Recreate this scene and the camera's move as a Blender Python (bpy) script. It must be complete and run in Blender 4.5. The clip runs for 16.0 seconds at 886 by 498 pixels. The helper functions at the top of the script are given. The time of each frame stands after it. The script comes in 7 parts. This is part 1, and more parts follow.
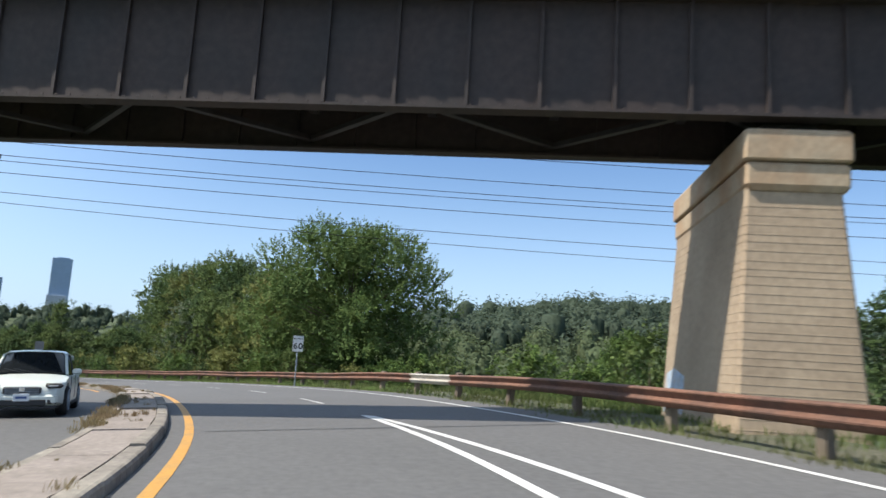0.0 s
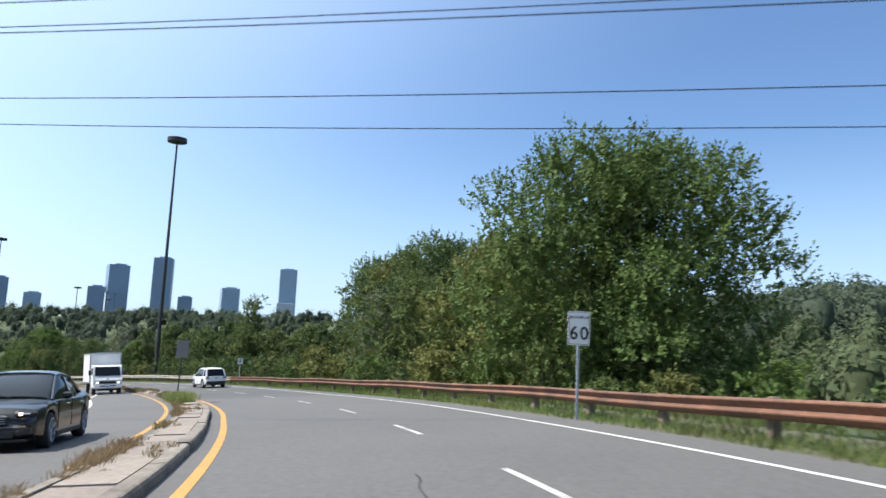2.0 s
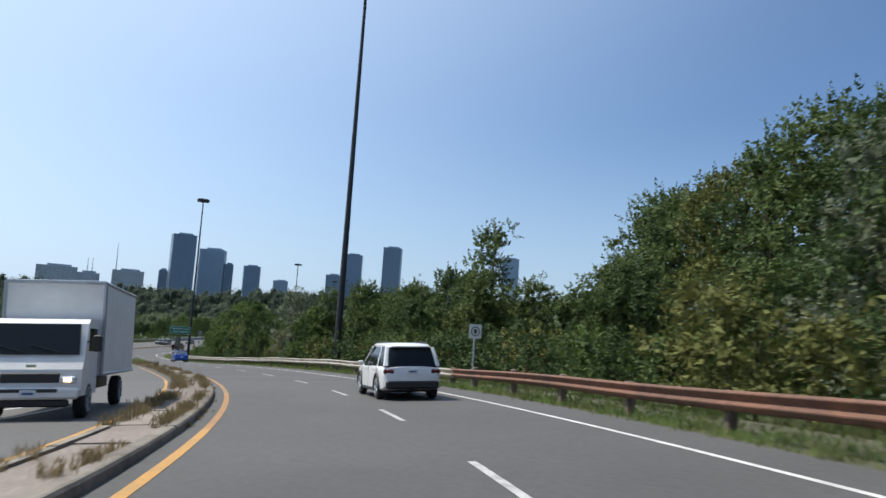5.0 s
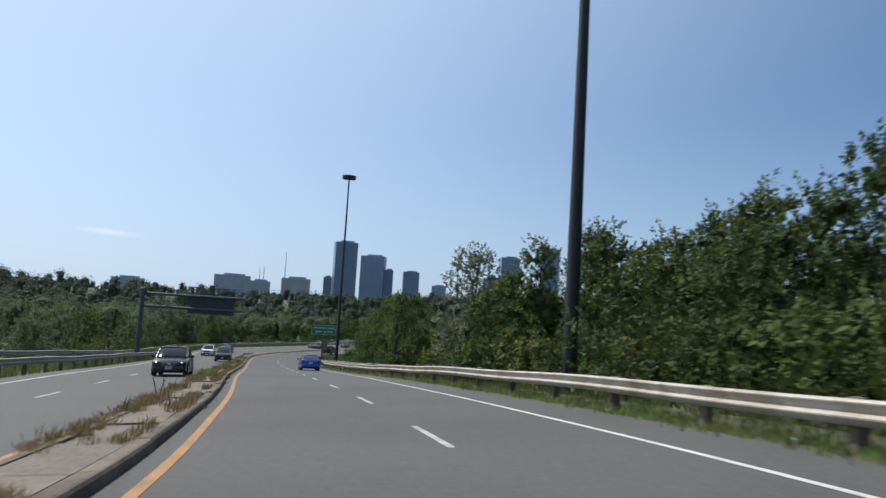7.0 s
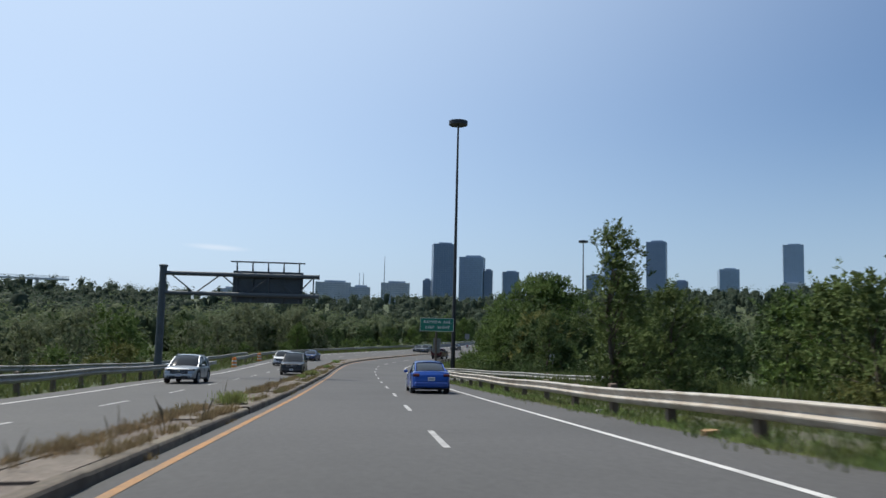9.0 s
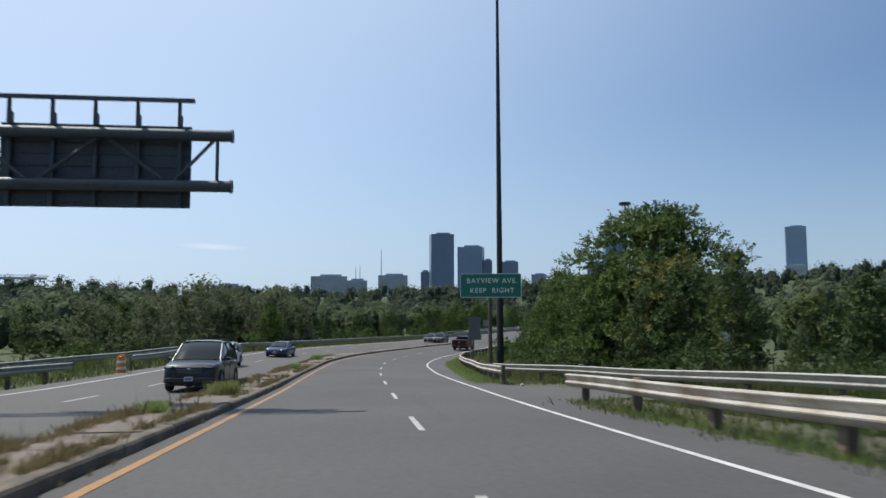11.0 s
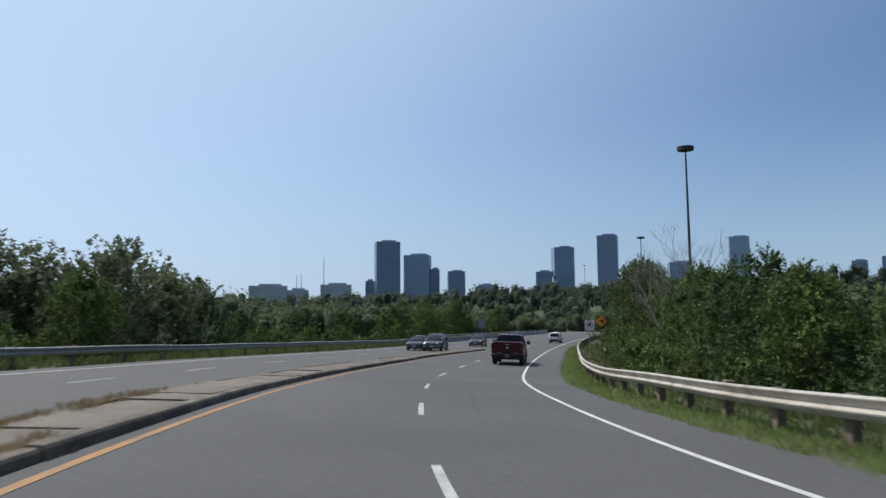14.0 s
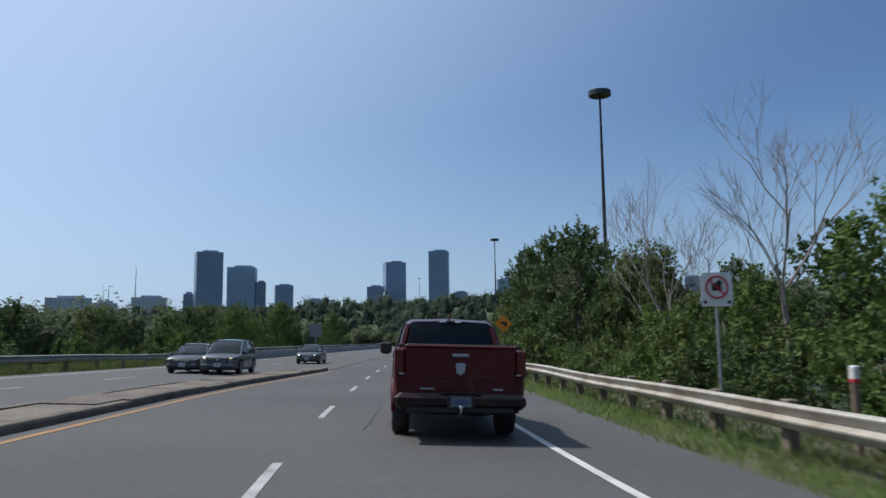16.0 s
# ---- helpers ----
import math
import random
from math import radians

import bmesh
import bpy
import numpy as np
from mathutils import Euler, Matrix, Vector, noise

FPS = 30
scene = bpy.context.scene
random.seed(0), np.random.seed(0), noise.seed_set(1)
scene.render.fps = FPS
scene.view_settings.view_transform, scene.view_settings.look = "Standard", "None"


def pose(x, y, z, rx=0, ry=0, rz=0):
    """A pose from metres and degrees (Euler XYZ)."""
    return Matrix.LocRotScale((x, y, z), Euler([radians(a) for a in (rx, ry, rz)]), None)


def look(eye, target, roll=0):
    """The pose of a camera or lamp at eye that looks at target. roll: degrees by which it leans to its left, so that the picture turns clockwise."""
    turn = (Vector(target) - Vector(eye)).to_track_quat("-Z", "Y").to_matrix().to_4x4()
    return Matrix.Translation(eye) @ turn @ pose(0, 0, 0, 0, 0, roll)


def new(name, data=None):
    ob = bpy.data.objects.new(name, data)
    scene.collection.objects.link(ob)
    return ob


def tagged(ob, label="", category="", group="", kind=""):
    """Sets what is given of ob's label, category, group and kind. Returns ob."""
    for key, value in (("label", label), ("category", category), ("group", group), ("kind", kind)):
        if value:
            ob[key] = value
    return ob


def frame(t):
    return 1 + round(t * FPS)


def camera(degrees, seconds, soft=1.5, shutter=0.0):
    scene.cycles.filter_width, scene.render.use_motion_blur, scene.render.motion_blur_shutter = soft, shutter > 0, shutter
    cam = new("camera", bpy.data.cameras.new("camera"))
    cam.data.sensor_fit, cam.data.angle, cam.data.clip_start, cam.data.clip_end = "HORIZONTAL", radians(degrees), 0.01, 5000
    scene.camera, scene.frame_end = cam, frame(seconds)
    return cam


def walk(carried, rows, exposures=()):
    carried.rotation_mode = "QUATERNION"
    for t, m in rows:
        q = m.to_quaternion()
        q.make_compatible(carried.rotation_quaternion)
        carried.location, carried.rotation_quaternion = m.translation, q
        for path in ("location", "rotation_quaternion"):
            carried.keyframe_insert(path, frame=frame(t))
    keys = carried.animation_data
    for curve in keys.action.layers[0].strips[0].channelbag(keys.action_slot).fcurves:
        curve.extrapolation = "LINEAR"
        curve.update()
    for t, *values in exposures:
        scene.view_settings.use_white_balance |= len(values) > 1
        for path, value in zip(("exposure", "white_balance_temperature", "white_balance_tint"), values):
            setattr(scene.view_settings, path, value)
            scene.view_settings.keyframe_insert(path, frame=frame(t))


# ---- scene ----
cam = camera(61.17, 16.0, soft=1.5, shutter=0.25)
PATH = [
    (0.0, pose(0.00, 0.00, 1.38, 98.60, -3.43, -0.52)),
    (0.5, pose(-0.96, 5.74, 1.37, 98.57, -2.56, 3.55)),
    (1.0, pose(-2.30, 11.49, 1.35, 98.34, -2.40, 7.54)),
    (1.5, pose(-4.06, 17.29, 1.30, 98.14, -2.30, 11.42)),
    (2.0, pose(-6.26, 23.25, 1.18, 97.73, -2.55, 15.11)),
    (2.5, pose(-9.00, 29.46, 0.99, 97.46, -3.22, 18.54)),
    (3.0, pose(-12.27, 35.88, 0.72, 97.23, -3.60, 21.42)),
    (3.5, pose(-15.97, 42.47, 0.41, 96.89, -3.99, 24.11)),
    (4.0, pose(-20.00, 49.12, 0.07, 96.42, -4.28, 26.61)),
    (4.5, pose(-24.36, 55.65, -0.29, 96.22, -4.07, 29.06)),
    (5.0, pose(-29.07, 61.97, -0.64, 96.09, -3.83, 31.79)),
    (5.5, pose(-34.12, 68.07, -1.00, 95.97, -3.78, 34.74)),
    (6.0, pose(-39.55, 73.95, -1.36, 95.83, -3.90, 37.74)),
    (6.5, pose(-45.44, 79.59, -1.72, 95.70, -3.94, 40.66)),
    (7.0, pose(-51.80, 84.99, -2.11, 95.68, -3.38, 43.75)),
    (7.5, pose(-58.59, 90.24, -2.50, 95.63, -2.86, 46.78)),
    (8.0, pose(-65.72, 95.36, -2.91, 95.66, -2.46, 49.17)),
    (8.5, pose(-73.11, 100.40, -3.33, 95.68, -2.05, 50.66)),
    (9.0, pose(-80.68, 105.37, -3.78, 95.52, -1.39, 51.33)),
    (9.5, pose(-88.33, 110.34, -4.27, 95.28, -0.81, 51.26)),
    (10.0, pose(-96.04, 115.35, -4.79, 95.09, -0.36, 51.05)),
    (10.5, pose(-103.77, 120.39, -5.32, 94.99, -0.04, 50.99)),
    (11.0, pose(-111.55, 125.45, -5.85, 95.00, 0.17, 51.16)),
    (11.5, pose(-119.39, 130.48, -6.36, 95.08, 0.29, 51.52)),
    (12.0, pose(-127.29, 135.48, -6.84, 95.13, 0.35, 51.90)),
    (12.5, pose(-135.24, 140.43, -7.28, 95.21, 0.34, 52.01)),
    (13.0, pose(-143.16, 145.43, -7.67, 95.27, 0.48, 51.37)),
    (13.5, pose(-150.93, 150.62, -8.01, 95.62, 0.50, 49.72)),
    (14.0, pose(-158.43, 156.13, -8.30, 95.90, 0.50, 46.81)),
    (14.5, pose(-165.56, 162.05, -8.55, 96.10, 0.83, 43.18)),
    (15.0, pose(-172.25, 168.43, -8.79, 96.32, 1.24, 39.50)),
    (15.5, pose(-178.48, 175.21, -9.03, 96.75, 0.91, 36.61)),
    (16.0, pose(-184.45, 182.20, -9.26, 97.02, 0.68, 33.83)),
]
walk(cam, PATH, exposures=[(0.0, 0.68, 6400, 10), (1.0, 0.84, 6400, 10), (2.0, 0.82, 6400, 10), (3.0, 0.62, 6400, 10), (4.0, 0.42, 6400, 10), (7.0, 0.07, 6400, 10), (9.0, 0.0, 6400, 10), (12.5, -0.03, 6400, 10), (16.0, -0.13, 6120, 10)])

# ---- light ----
SUN_AZ, SUN_EL = radians(106), radians(56)   # azimuth counted from +y towards -x
world = bpy.data.worlds.new("sky")
scene.world = world
world.use_nodes = True
wn = world.node_tree
for n_ in list(wn.nodes):
    wn.nodes.remove(n_)
sky = wn.nodes.new("ShaderNodeTexSky")
sky.sky_type, sky.sun_disc = "NISHITA", False
sky.sun_elevation, sky.sun_rotation = SUN_EL, -SUN_AZ
sky.air_density, sky.dust_density, sky.ozone_density, sky.altitude = 1.0, 1.0, 3.0, 100
bgn = wn.nodes.new("ShaderNodeBackground")
bgn.inputs["Strength"].default_value = 0.118
won = wn.nodes.new("ShaderNodeOutputWorld")
haze = wn.nodes.new("ShaderNodeMix")
haze.data_type, haze.blend_type = "RGBA", "MULTIPLY"
haze.inputs[0].default_value = 1.0
haze.inputs[7].default_value = (0.85, 0.92, 0.985, 1)
wn.links.new(sky.outputs[0], haze.inputs[6])
# pale summer haze that thickens towards the horizon
wtc = wn.nodes.new("ShaderNodeTexCoord")
wsep = wn.nodes.new("ShaderNodeSeparateXYZ")
wn.links.new(wtc.outputs["Generated"], wsep.inputs[0])
wrange = wn.nodes.new("ShaderNodeMapRange")
wrange.interpolation_type = "SMOOTHSTEP"
for i_, v_ in ((1, -0.05), (2, 0.3), (3, 0.8), (4, 0.0)):
    wrange.inputs[i_].default_value = v_
wn.links.new(wsep.outputs[2], wrange.inputs[0])
low_haze = wn.nodes.new("ShaderNodeMix")
low_haze.data_type = "RGBA"
low_haze.inputs[7].default_value = (4.4, 5.5, 6.95, 1)
wn.links.new(wrange.outputs[0], low_haze.inputs[0])
wn.links.new(haze.outputs[2], low_haze.inputs[6])
# the haze glows wide round the sun
wdot = wn.nodes.new("ShaderNodeVectorMath")
wdot.operation = "DOT_PRODUCT"
wdot.inputs[1].default_value = (-math.sin(SUN_AZ) * math.cos(SUN_EL), math.cos(SUN_AZ) * math.cos(SUN_EL), math.sin(SUN_EL))
wn.links.new(wtc.outputs["Generated"], wdot.inputs[0])
wglow = wn.nodes.new("ShaderNodeMapRange")
wglow.interpolation_type = "SMOOTHSTEP"
for i_, v_ in ((1, 0.12), (2, 1.0), (3, 0.0), (4, 0.85)):
    wglow.inputs[i_].default_value = v_
wn.links.new(wdot.outputs["Value"], wglow.inputs[0])
sun_haze = wn.nodes.new("ShaderNodeMix")
sun_haze.data_type = "RGBA"
sun_haze.inputs[7].default_value = (5.55, 6.75, 8.1, 1)
wn.links.new(wglow.outputs[0], sun_haze.inputs[0])
wn.links.new(low_haze.outputs[2], sun_haze.inputs[6])
# clear air turns deeper blue away from the sun
wdeep = wn.nodes.new("ShaderNodeMapRange")
wdeep.interpolation_type = "SMOOTHSTEP"
for i_, v_ in ((1, 0.1), (2, 0.72), (3, 0.0), (4, 1.0)):
    wdeep.inputs[i_].default_value = v_
wn.links.new(wdot.outputs["Value"], wdeep.inputs[0])
deep_tint = wn.nodes.new("ShaderNodeMix")
deep_tint.data_type = "RGBA"
deep_tint.inputs[6].default_value, deep_tint.inputs[7].default_value = (0.82, 0.865, 0.90, 1), (1.05, 1.05, 1.06, 1)
wn.links.new(wdeep.outputs[0], deep_tint.inputs[0])
deep = wn.nodes.new("ShaderNodeMix")
deep.data_type, deep.blend_type = "RGBA", "MULTIPLY"
deep.inputs[0].default_value = 1.0
wn.links.new(sun_haze.outputs[2], deep.inputs[6])
wn.links.new(deep_tint.outputs[2], deep.inputs[7])
# one thin wisp of cloud low in the west
cl_az, cl_el = radians(68.3), radians(5.0)
wisp_map = wn.nodes.new("ShaderNodeMapping")
wisp_map.vector_type = "TEXTURE"
wisp_map.inputs["Location"].default_value = (-math.sin(cl_az) * math.cos(cl_el), math.cos(cl_az) * math.cos(cl_el), math.sin(cl_el))
wisp_map.inputs["Rotation"].default_value = (0, radians(2.0), cl_az)
wisp_map.inputs["Scale"].default_value = (0.05, 0.3, 0.0052)
wn.links.new(wtc.outputs["Generated"], wisp_map.inputs[0])
wisp_len = wn.nodes.new("ShaderNodeVectorMath")
wisp_len.operation = "LENGTH"
wn.links.new(wisp_map.outputs[0], wisp_len.inputs[0])
wisp_fall = wn.nodes.new("ShaderNodeMapRange")
wisp_fall.interpolation_type = "SMOOTHSTEP"
for i_, v_ in ((1, 0.1), (2, 1.0), (3, 0.42), (4, 0.0)):
    wisp_fall.inputs[i_].default_value = v_
wn.links.new(wisp_len.outputs["Value"], wisp_fall.inputs[0])
wisp = wn.nodes.new("ShaderNodeMix")
wisp.data_type = "RGBA"
wisp.inputs[7].default_value = (7.4, 7.7, 8.2, 1)
wn.links.new(wisp_fall.outputs[0], wisp.inputs[0])
wn.links.new(deep.outputs[2], wisp.inputs[6])
wn.links.new(wisp.outputs[2], bgn.inputs[0])
wn.links.new(bgn.outputs[0], won.inputs[0])
sun_data = bpy.data.lights.new("sun", "SUN")
sun_data.energy, sun_data.angle, sun_data.color = 4.6, radians(0.6), (1.0, 0.93, 0.81)
sun_lamp = new("sun", sun_data)
sun_dir = Vector((-math.sin(SUN_AZ) * math.cos(SUN_EL), math.cos(SUN_AZ) * math.cos(SUN_EL), math.sin(SUN_EL)))
sun_lamp.matrix_world = look(sun_dir * 200, (0, 0, 0))

# ---- materials ----
def rgb(c):
    return (c[0], c[1], c[2], 1.0)


def material(name, colour, rough=0.7, metal=0.0, grain=6.0, amount=0.18, stain=0.35, stain_scale=0.4,
             dark=None, bump=0.15, island=0.0, random_tint=0.0, coat=0.0, trans=0.0, spec=0.5, stretch=(1, 1, 1)):
    """A painted, stony or plant surface: colour, fine grain, larger stains, bump and variation piece by piece."""
    m = bpy.data.materials.new(name)
    m.use_nodes = True
    nt = m.node_tree
    p = nt.nodes["Principled BSDF"]
    p.inputs["Roughness"].default_value, p.inputs["Metallic"].default_value = rough, metal
    p.inputs["Coat Weight"].default_value = coat
    p.inputs["Specular IOR Level"].default_value = spec
    tc = nt.nodes.new("ShaderNodeTexCoord")
    mp = nt.nodes.new("ShaderNodeMapping")
    mp.inputs["Scale"].default_value = stretch
    nt.links.new(tc.outputs["Object"], mp.inputs[0])
    fine = nt.nodes.new("ShaderNodeTexNoise")
    fine.inputs["Scale"].default_value, fine.inputs["Detail"].default_value = grain, 6
    big = nt.nodes.new("ShaderNodeTexNoise")
    big.inputs["Scale"].default_value, big.inputs["Detail"].default_value = stain_scale, 4
    for t_ in (fine, big):
        nt.links.new(mp.outputs[0], t_.inputs[0])
    r1 = nt.nodes.new("ShaderNodeMapRange")
    r1.inputs[1].default_value, r1.inputs[2].default_value = 0.3, 0.7
    r1.inputs[3].default_value, r1.inputs[4].default_value = 1 - amount, 1 + amount
    nt.links.new(fine.outputs[0], r1.inputs[0])
    r2 = nt.nodes.new("ShaderNodeMapRange")
    r2.inputs[1].default_value, r2.inputs[2].default_value = 0.42, 0.68
    r2.inputs[3].default_value, r2.inputs[4].default_value = 0.0, stain
    nt.links.new(big.outputs[0], r2.inputs[0])
    mix = nt.nodes.new("ShaderNodeMix")
    mix.data_type = "RGBA"
    mix.inputs[6].default_value = rgb(colour)
    mix.inputs[7].default_value = rgb(dark if dark else [c * 0.6 for c in colour])
    nt.links.new(r2.outputs[0], mix.inputs[0])
    hsv = nt.nodes.new("ShaderNodeHueSaturation")
    nt.links.new(mix.outputs[2], hsv.inputs["Color"])
    val = r1.outputs[0]
    if island or random_tint:
        src = nt.nodes.new("ShaderNodeNewGeometry").outputs["Random Per Island"] if island else nt.nodes.new("ShaderNodeObjectInfo").outputs["Random"]
        k = island or random_tint
        rv = nt.nodes.new("ShaderNodeMapRange")
        rv.inputs[3].default_value, rv.inputs[4].default_value = 1 - k, 1 + k
        nt.links.new(src, rv.inputs[0])
        mul = nt.nodes.new("ShaderNodeMath")
        mul.operation = "MULTIPLY"
        nt.links.new(rv.outputs[0], mul.inputs[0])
        nt.links.new(val, mul.inputs[1])
        val = mul.outputs[0]
        rh = nt.nodes.new("ShaderNodeMapRange")
        rh.inputs[3].default_value, rh.inputs[4].default_value = 0.5 - 0.06 * k, 0.5 + 0.05 * k
        nt.links.new(src, rh.inputs[0])
        nt.links.new(rh.outputs[0], hsv.inputs["Hue"])
    nt.links.new(val, hsv.inputs["Value"])
    nt.links.new(hsv.outputs[0], p.inputs["Base Color"])
    if bump:
        b = nt.nodes.new("ShaderNodeBump")
        b.inputs["Strength"].default_value, b.inputs["Distance"].default_value = bump, 0.02
        nt.links.new(fine.outputs[0], b.inputs["Height"])
        nt.links.new(b.outputs[0], p.inputs["Normal"])
    if trans:
        tr = nt.nodes.new("ShaderNodeBsdfTranslucent")
        nt.links.new(hsv.outputs[0], tr.inputs[0])
        ms = nt.nodes.new("ShaderNodeMixShader")
        ms.inputs[0].default_value = trans
        nt.links.new(p.outputs[0], ms.inputs[1])
        nt.links.new(tr.outputs[0], ms.inputs[2])
        nt.links.new(ms.outputs[0], nt.nodes["Material Output"].inputs[0])
    return m


M_ASPHALT = material("asphalt", (0.074, 0.072, 0.071), 0.85, grain=9, amount=0.16, stain=0.8, stain_scale=0.16, dark=(0.055, 0.054, 0.053), bump=0.25)
M_ASPHALT_PALE = material("pale_old_asphalt", (0.094, 0.091, 0.089), 0.85, grain=9, amount=0.16, stain=0.7, stain_scale=0.16, dark=(0.078, 0.076, 0.074), bump=0.25)
M_ASPHALT_OLD = material("asphalt_worn", (0.078, 0.076, 0.073), 0.85, grain=8, amount=0.16, stain=0.5, stain_scale=0.2, dark=(0.064, 0.063, 0.061), bump=0.25)
M_SEAL = material("crack_sealant", (0.03, 0.03, 0.031), 0.7, grain=20, amount=0.1, stain=0.2, bump=0.05)
M_YELLOW = material("yellow_road_paint", (0.45, 0.225, 0.036), 0.6, grain=14, amount=0.15, stain=0.55, stain_scale=1.3, dark=(0.264, 0.176, 0.072), bump=0.1)
M_WHITE_LINE = material("white_road_paint", (0.576, 0.568, 0.544), 0.6, grain=14, amount=0.12, stain=0.5, stain_scale=1.6, dark=(0.288, 0.284, 0.272), bump=0.1)
M_DASH = material("worn_white_road_paint", (0.43, 0.425, 0.41), 0.65, grain=14, amount=0.2, stain=0.8, stain_scale=2.2, dark=(0.2, 0.197, 0.19), bump=0.1)
M_CONCRETE = material("median_concrete", (0.225, 0.19, 0.165), 0.9, grain=11, amount=0.22, stain=0.6, stain_scale=0.9, dark=(0.145, 0.122, 0.098), bump=0.35, random_tint=0.1)
M_YELLOW_WORN = material("worn_orange_road_paint", (0.34, 0.165, 0.045), 0.65, grain=14, amount=0.2, stain=0.7, stain_scale=1.3, dark=(0.17, 0.115, 0.06), bump=0.1)
M_CONCRETE_WORN = material("dirty_median_concrete", (0.155, 0.128, 0.106), 0.92, grain=10, amount=0.28, stain=0.8, stain_scale=0.8, dark=(0.095, 0.082, 0.062), bump=0.45, random_tint=0.14)
M_KERB_WORN = material("dirty_kerb_concrete", (0.145, 0.122, 0.092), 0.92, grain=11, amount=0.3, stain=0.8, stain_scale=1.2, dark=(0.06, 0.052, 0.042), bump=0.45, random_tint=0.14)
M_KERB = material("kerb_concrete", (0.215, 0.19, 0.158), 0.9, grain=12, amount=0.25, stain=0.7, stain_scale=1.4, dark=(0.092, 0.078, 0.064), bump=0.35, random_tint=0.12)
M_PIER = material("pier_concrete", (0.34, 0.262, 0.18), 0.9, grain=7, amount=0.13, stain=0.5, stain_scale=0.5, dark=(0.22, 0.155, 0.1), bump=0.25)
M_PIER_CAP = material("pier_cap_concrete", (0.38, 0.295, 0.2), 0.9, grain=7, amount=0.12, stain=0.55, stain_scale=0.9, dark=(0.33, 0.17, 0.075), bump=0.25)
M_STEEL_RUST = material("old_brown_bridge_steel", (0.036, 0.024, 0.021), 0.75, grain=5, amount=0.25, stain=0.8, stain_scale=0.5, dark=(0.022, 0.018, 0.018), bump=0.25)
M_STEEL_DARK = material("dark_bridge_steel", (0.032, 0.030, 0.032), 0.7, grain=5, amount=0.2, stain=0.6, stain_scale=0.6, dark=(0.026, 0.018, 0.015), bump=0.2)
M_RAIL_RUST = material("rusted_guard_rail", (0.165, 0.078, 0.048), 0.75, 0.1, grain=9, amount=0.25, stain=0.8, stain_scale=0.8, dark=(0.08, 0.046, 0.035), bump=0.2)
M_RAIL = material("galvanised_guard_rail", (0.448, 0.416, 0.368), 0.55, 0.25, grain=9, amount=0.15, stain=0.75, stain_scale=1.2, dark=(0.256, 0.200, 0.144), bump=0.12)
M_RAIL_GREY = material("grey_guard_rail", (0.336, 0.336, 0.320), 0.55, 0.4, grain=9, amount=0.15, stain=0.6, stain_scale=1.0, dark=(0.216, 0.200, 0.176), bump=0.12)
M_WOOD_POST = material("weathered_wood_post", (0.16, 0.125, 0.09), 0.9, grain=14, amount=0.3, stain=0.6, stain_scale=2.0, dark=(0.07, 0.055, 0.04), bump=0.4, random_tint=0.2, stretch=(1, 1, 0.2))
M_POLE = material("dark_lamp_pole", (0.028, 0.03, 0.034), 0.5, 0.3, grain=6, amount=0.15, stain=0.4, stain_scale=1.0, dark=(0.05, 0.04, 0.035), bump=0.08)
M_GALV = material("galvanised_steel", (0.36, 0.39, 0.42), 0.5, 0.5, grain=8, amount=0.12, stain=0.4, stain_scale=0.9, dark=(0.24, 0.26, 0.28), bump=0.08)
M_SIGN_BACK = material("sign_back_aluminium", (0.2, 0.205, 0.21), 0.5, 0.5, grain=7, amount=0.1, stain=0.4, stain_scale=0.8, dark=(0.22, 0.22, 0.22), bump=0.06)
M_SIGN_GREEN = material("green_sign_sheeting", (0.01, 0.17, 0.11), 0.35, grain=16, amount=0.06, stain=0.25, stain_scale=1.0, dark=(0.01, 0.13, 0.085), bump=0.03)
M_SIGN_WHITE = material("white_sign_sheeting", (0.74, 0.74, 0.72), 0.35, grain=16, amount=0.05, stain=0.25, stain_scale=1.5, dark=(0.55, 0.54, 0.5), bump=0.03)
M_SIGN_RED = material("red_sign_sheeting", (0.52, 0.03, 0.045), 0.35, grain=16, amount=0.05, stain=0.2, bump=0.03)
M_SIGN_BLACK = material("black_sign_paint", (0.015, 0.015, 0.017), 0.45, grain=16, amount=0.05, stain=0.2, bump=0.03)
M_SIGN_ORANGE = material("orange_sign_sheeting", (0.78, 0.24, 0.015), 0.4, grain=16, amount=0.05, stain=0.25, bump=0.03)
M_SIGN_YELLOW = material("yellow_sign_sheeting", (0.70, 0.5, 0.03), 0.4, grain=16, amount=0.05, stain=0.2, bump=0.03)
M_GROUND = material("dry_grassy_ground", (0.045, 0.066, 0.022), 0.95, grain=2.2, amount=0.35, stain=0.7, stain_scale=0.22, dark=(0.062, 0.066, 0.032), bump=0.5)
M_GRAVEL = material("gravel_verge", (0.082, 0.078, 0.05), 0.95, grain=16, amount=0.45, stain=0.9, stain_scale=0.8, dark=(0.048, 0.06, 0.026), bump=0.6)
M_BARK = material("tree_bark", (0.095, 0.075, 0.055), 0.9, grain=14, amount=0.35, stain=0.5, stain_scale=2.0, dark=(0.045, 0.036, 0.028), bump=0.5, stretch=(1, 1, 0.25))
M_BARK_PALE = material("pale_dead_wood", (0.24, 0.21, 0.185), 0.85, grain=12, amount=0.2, stain=0.6, stain_scale=1.5, dark=(0.22, 0.18, 0.15), bump=0.3, stretch=(1, 1, 0.3))


def foliage(name, colour, dark, trans=0.22, island=0.14):
    return material(name, colour, 0.75, grain=0.9, amount=0.22, stain=0.8, stain_scale=0.3, dark=dark, bump=0, island=island, trans=trans, spec=0.15)


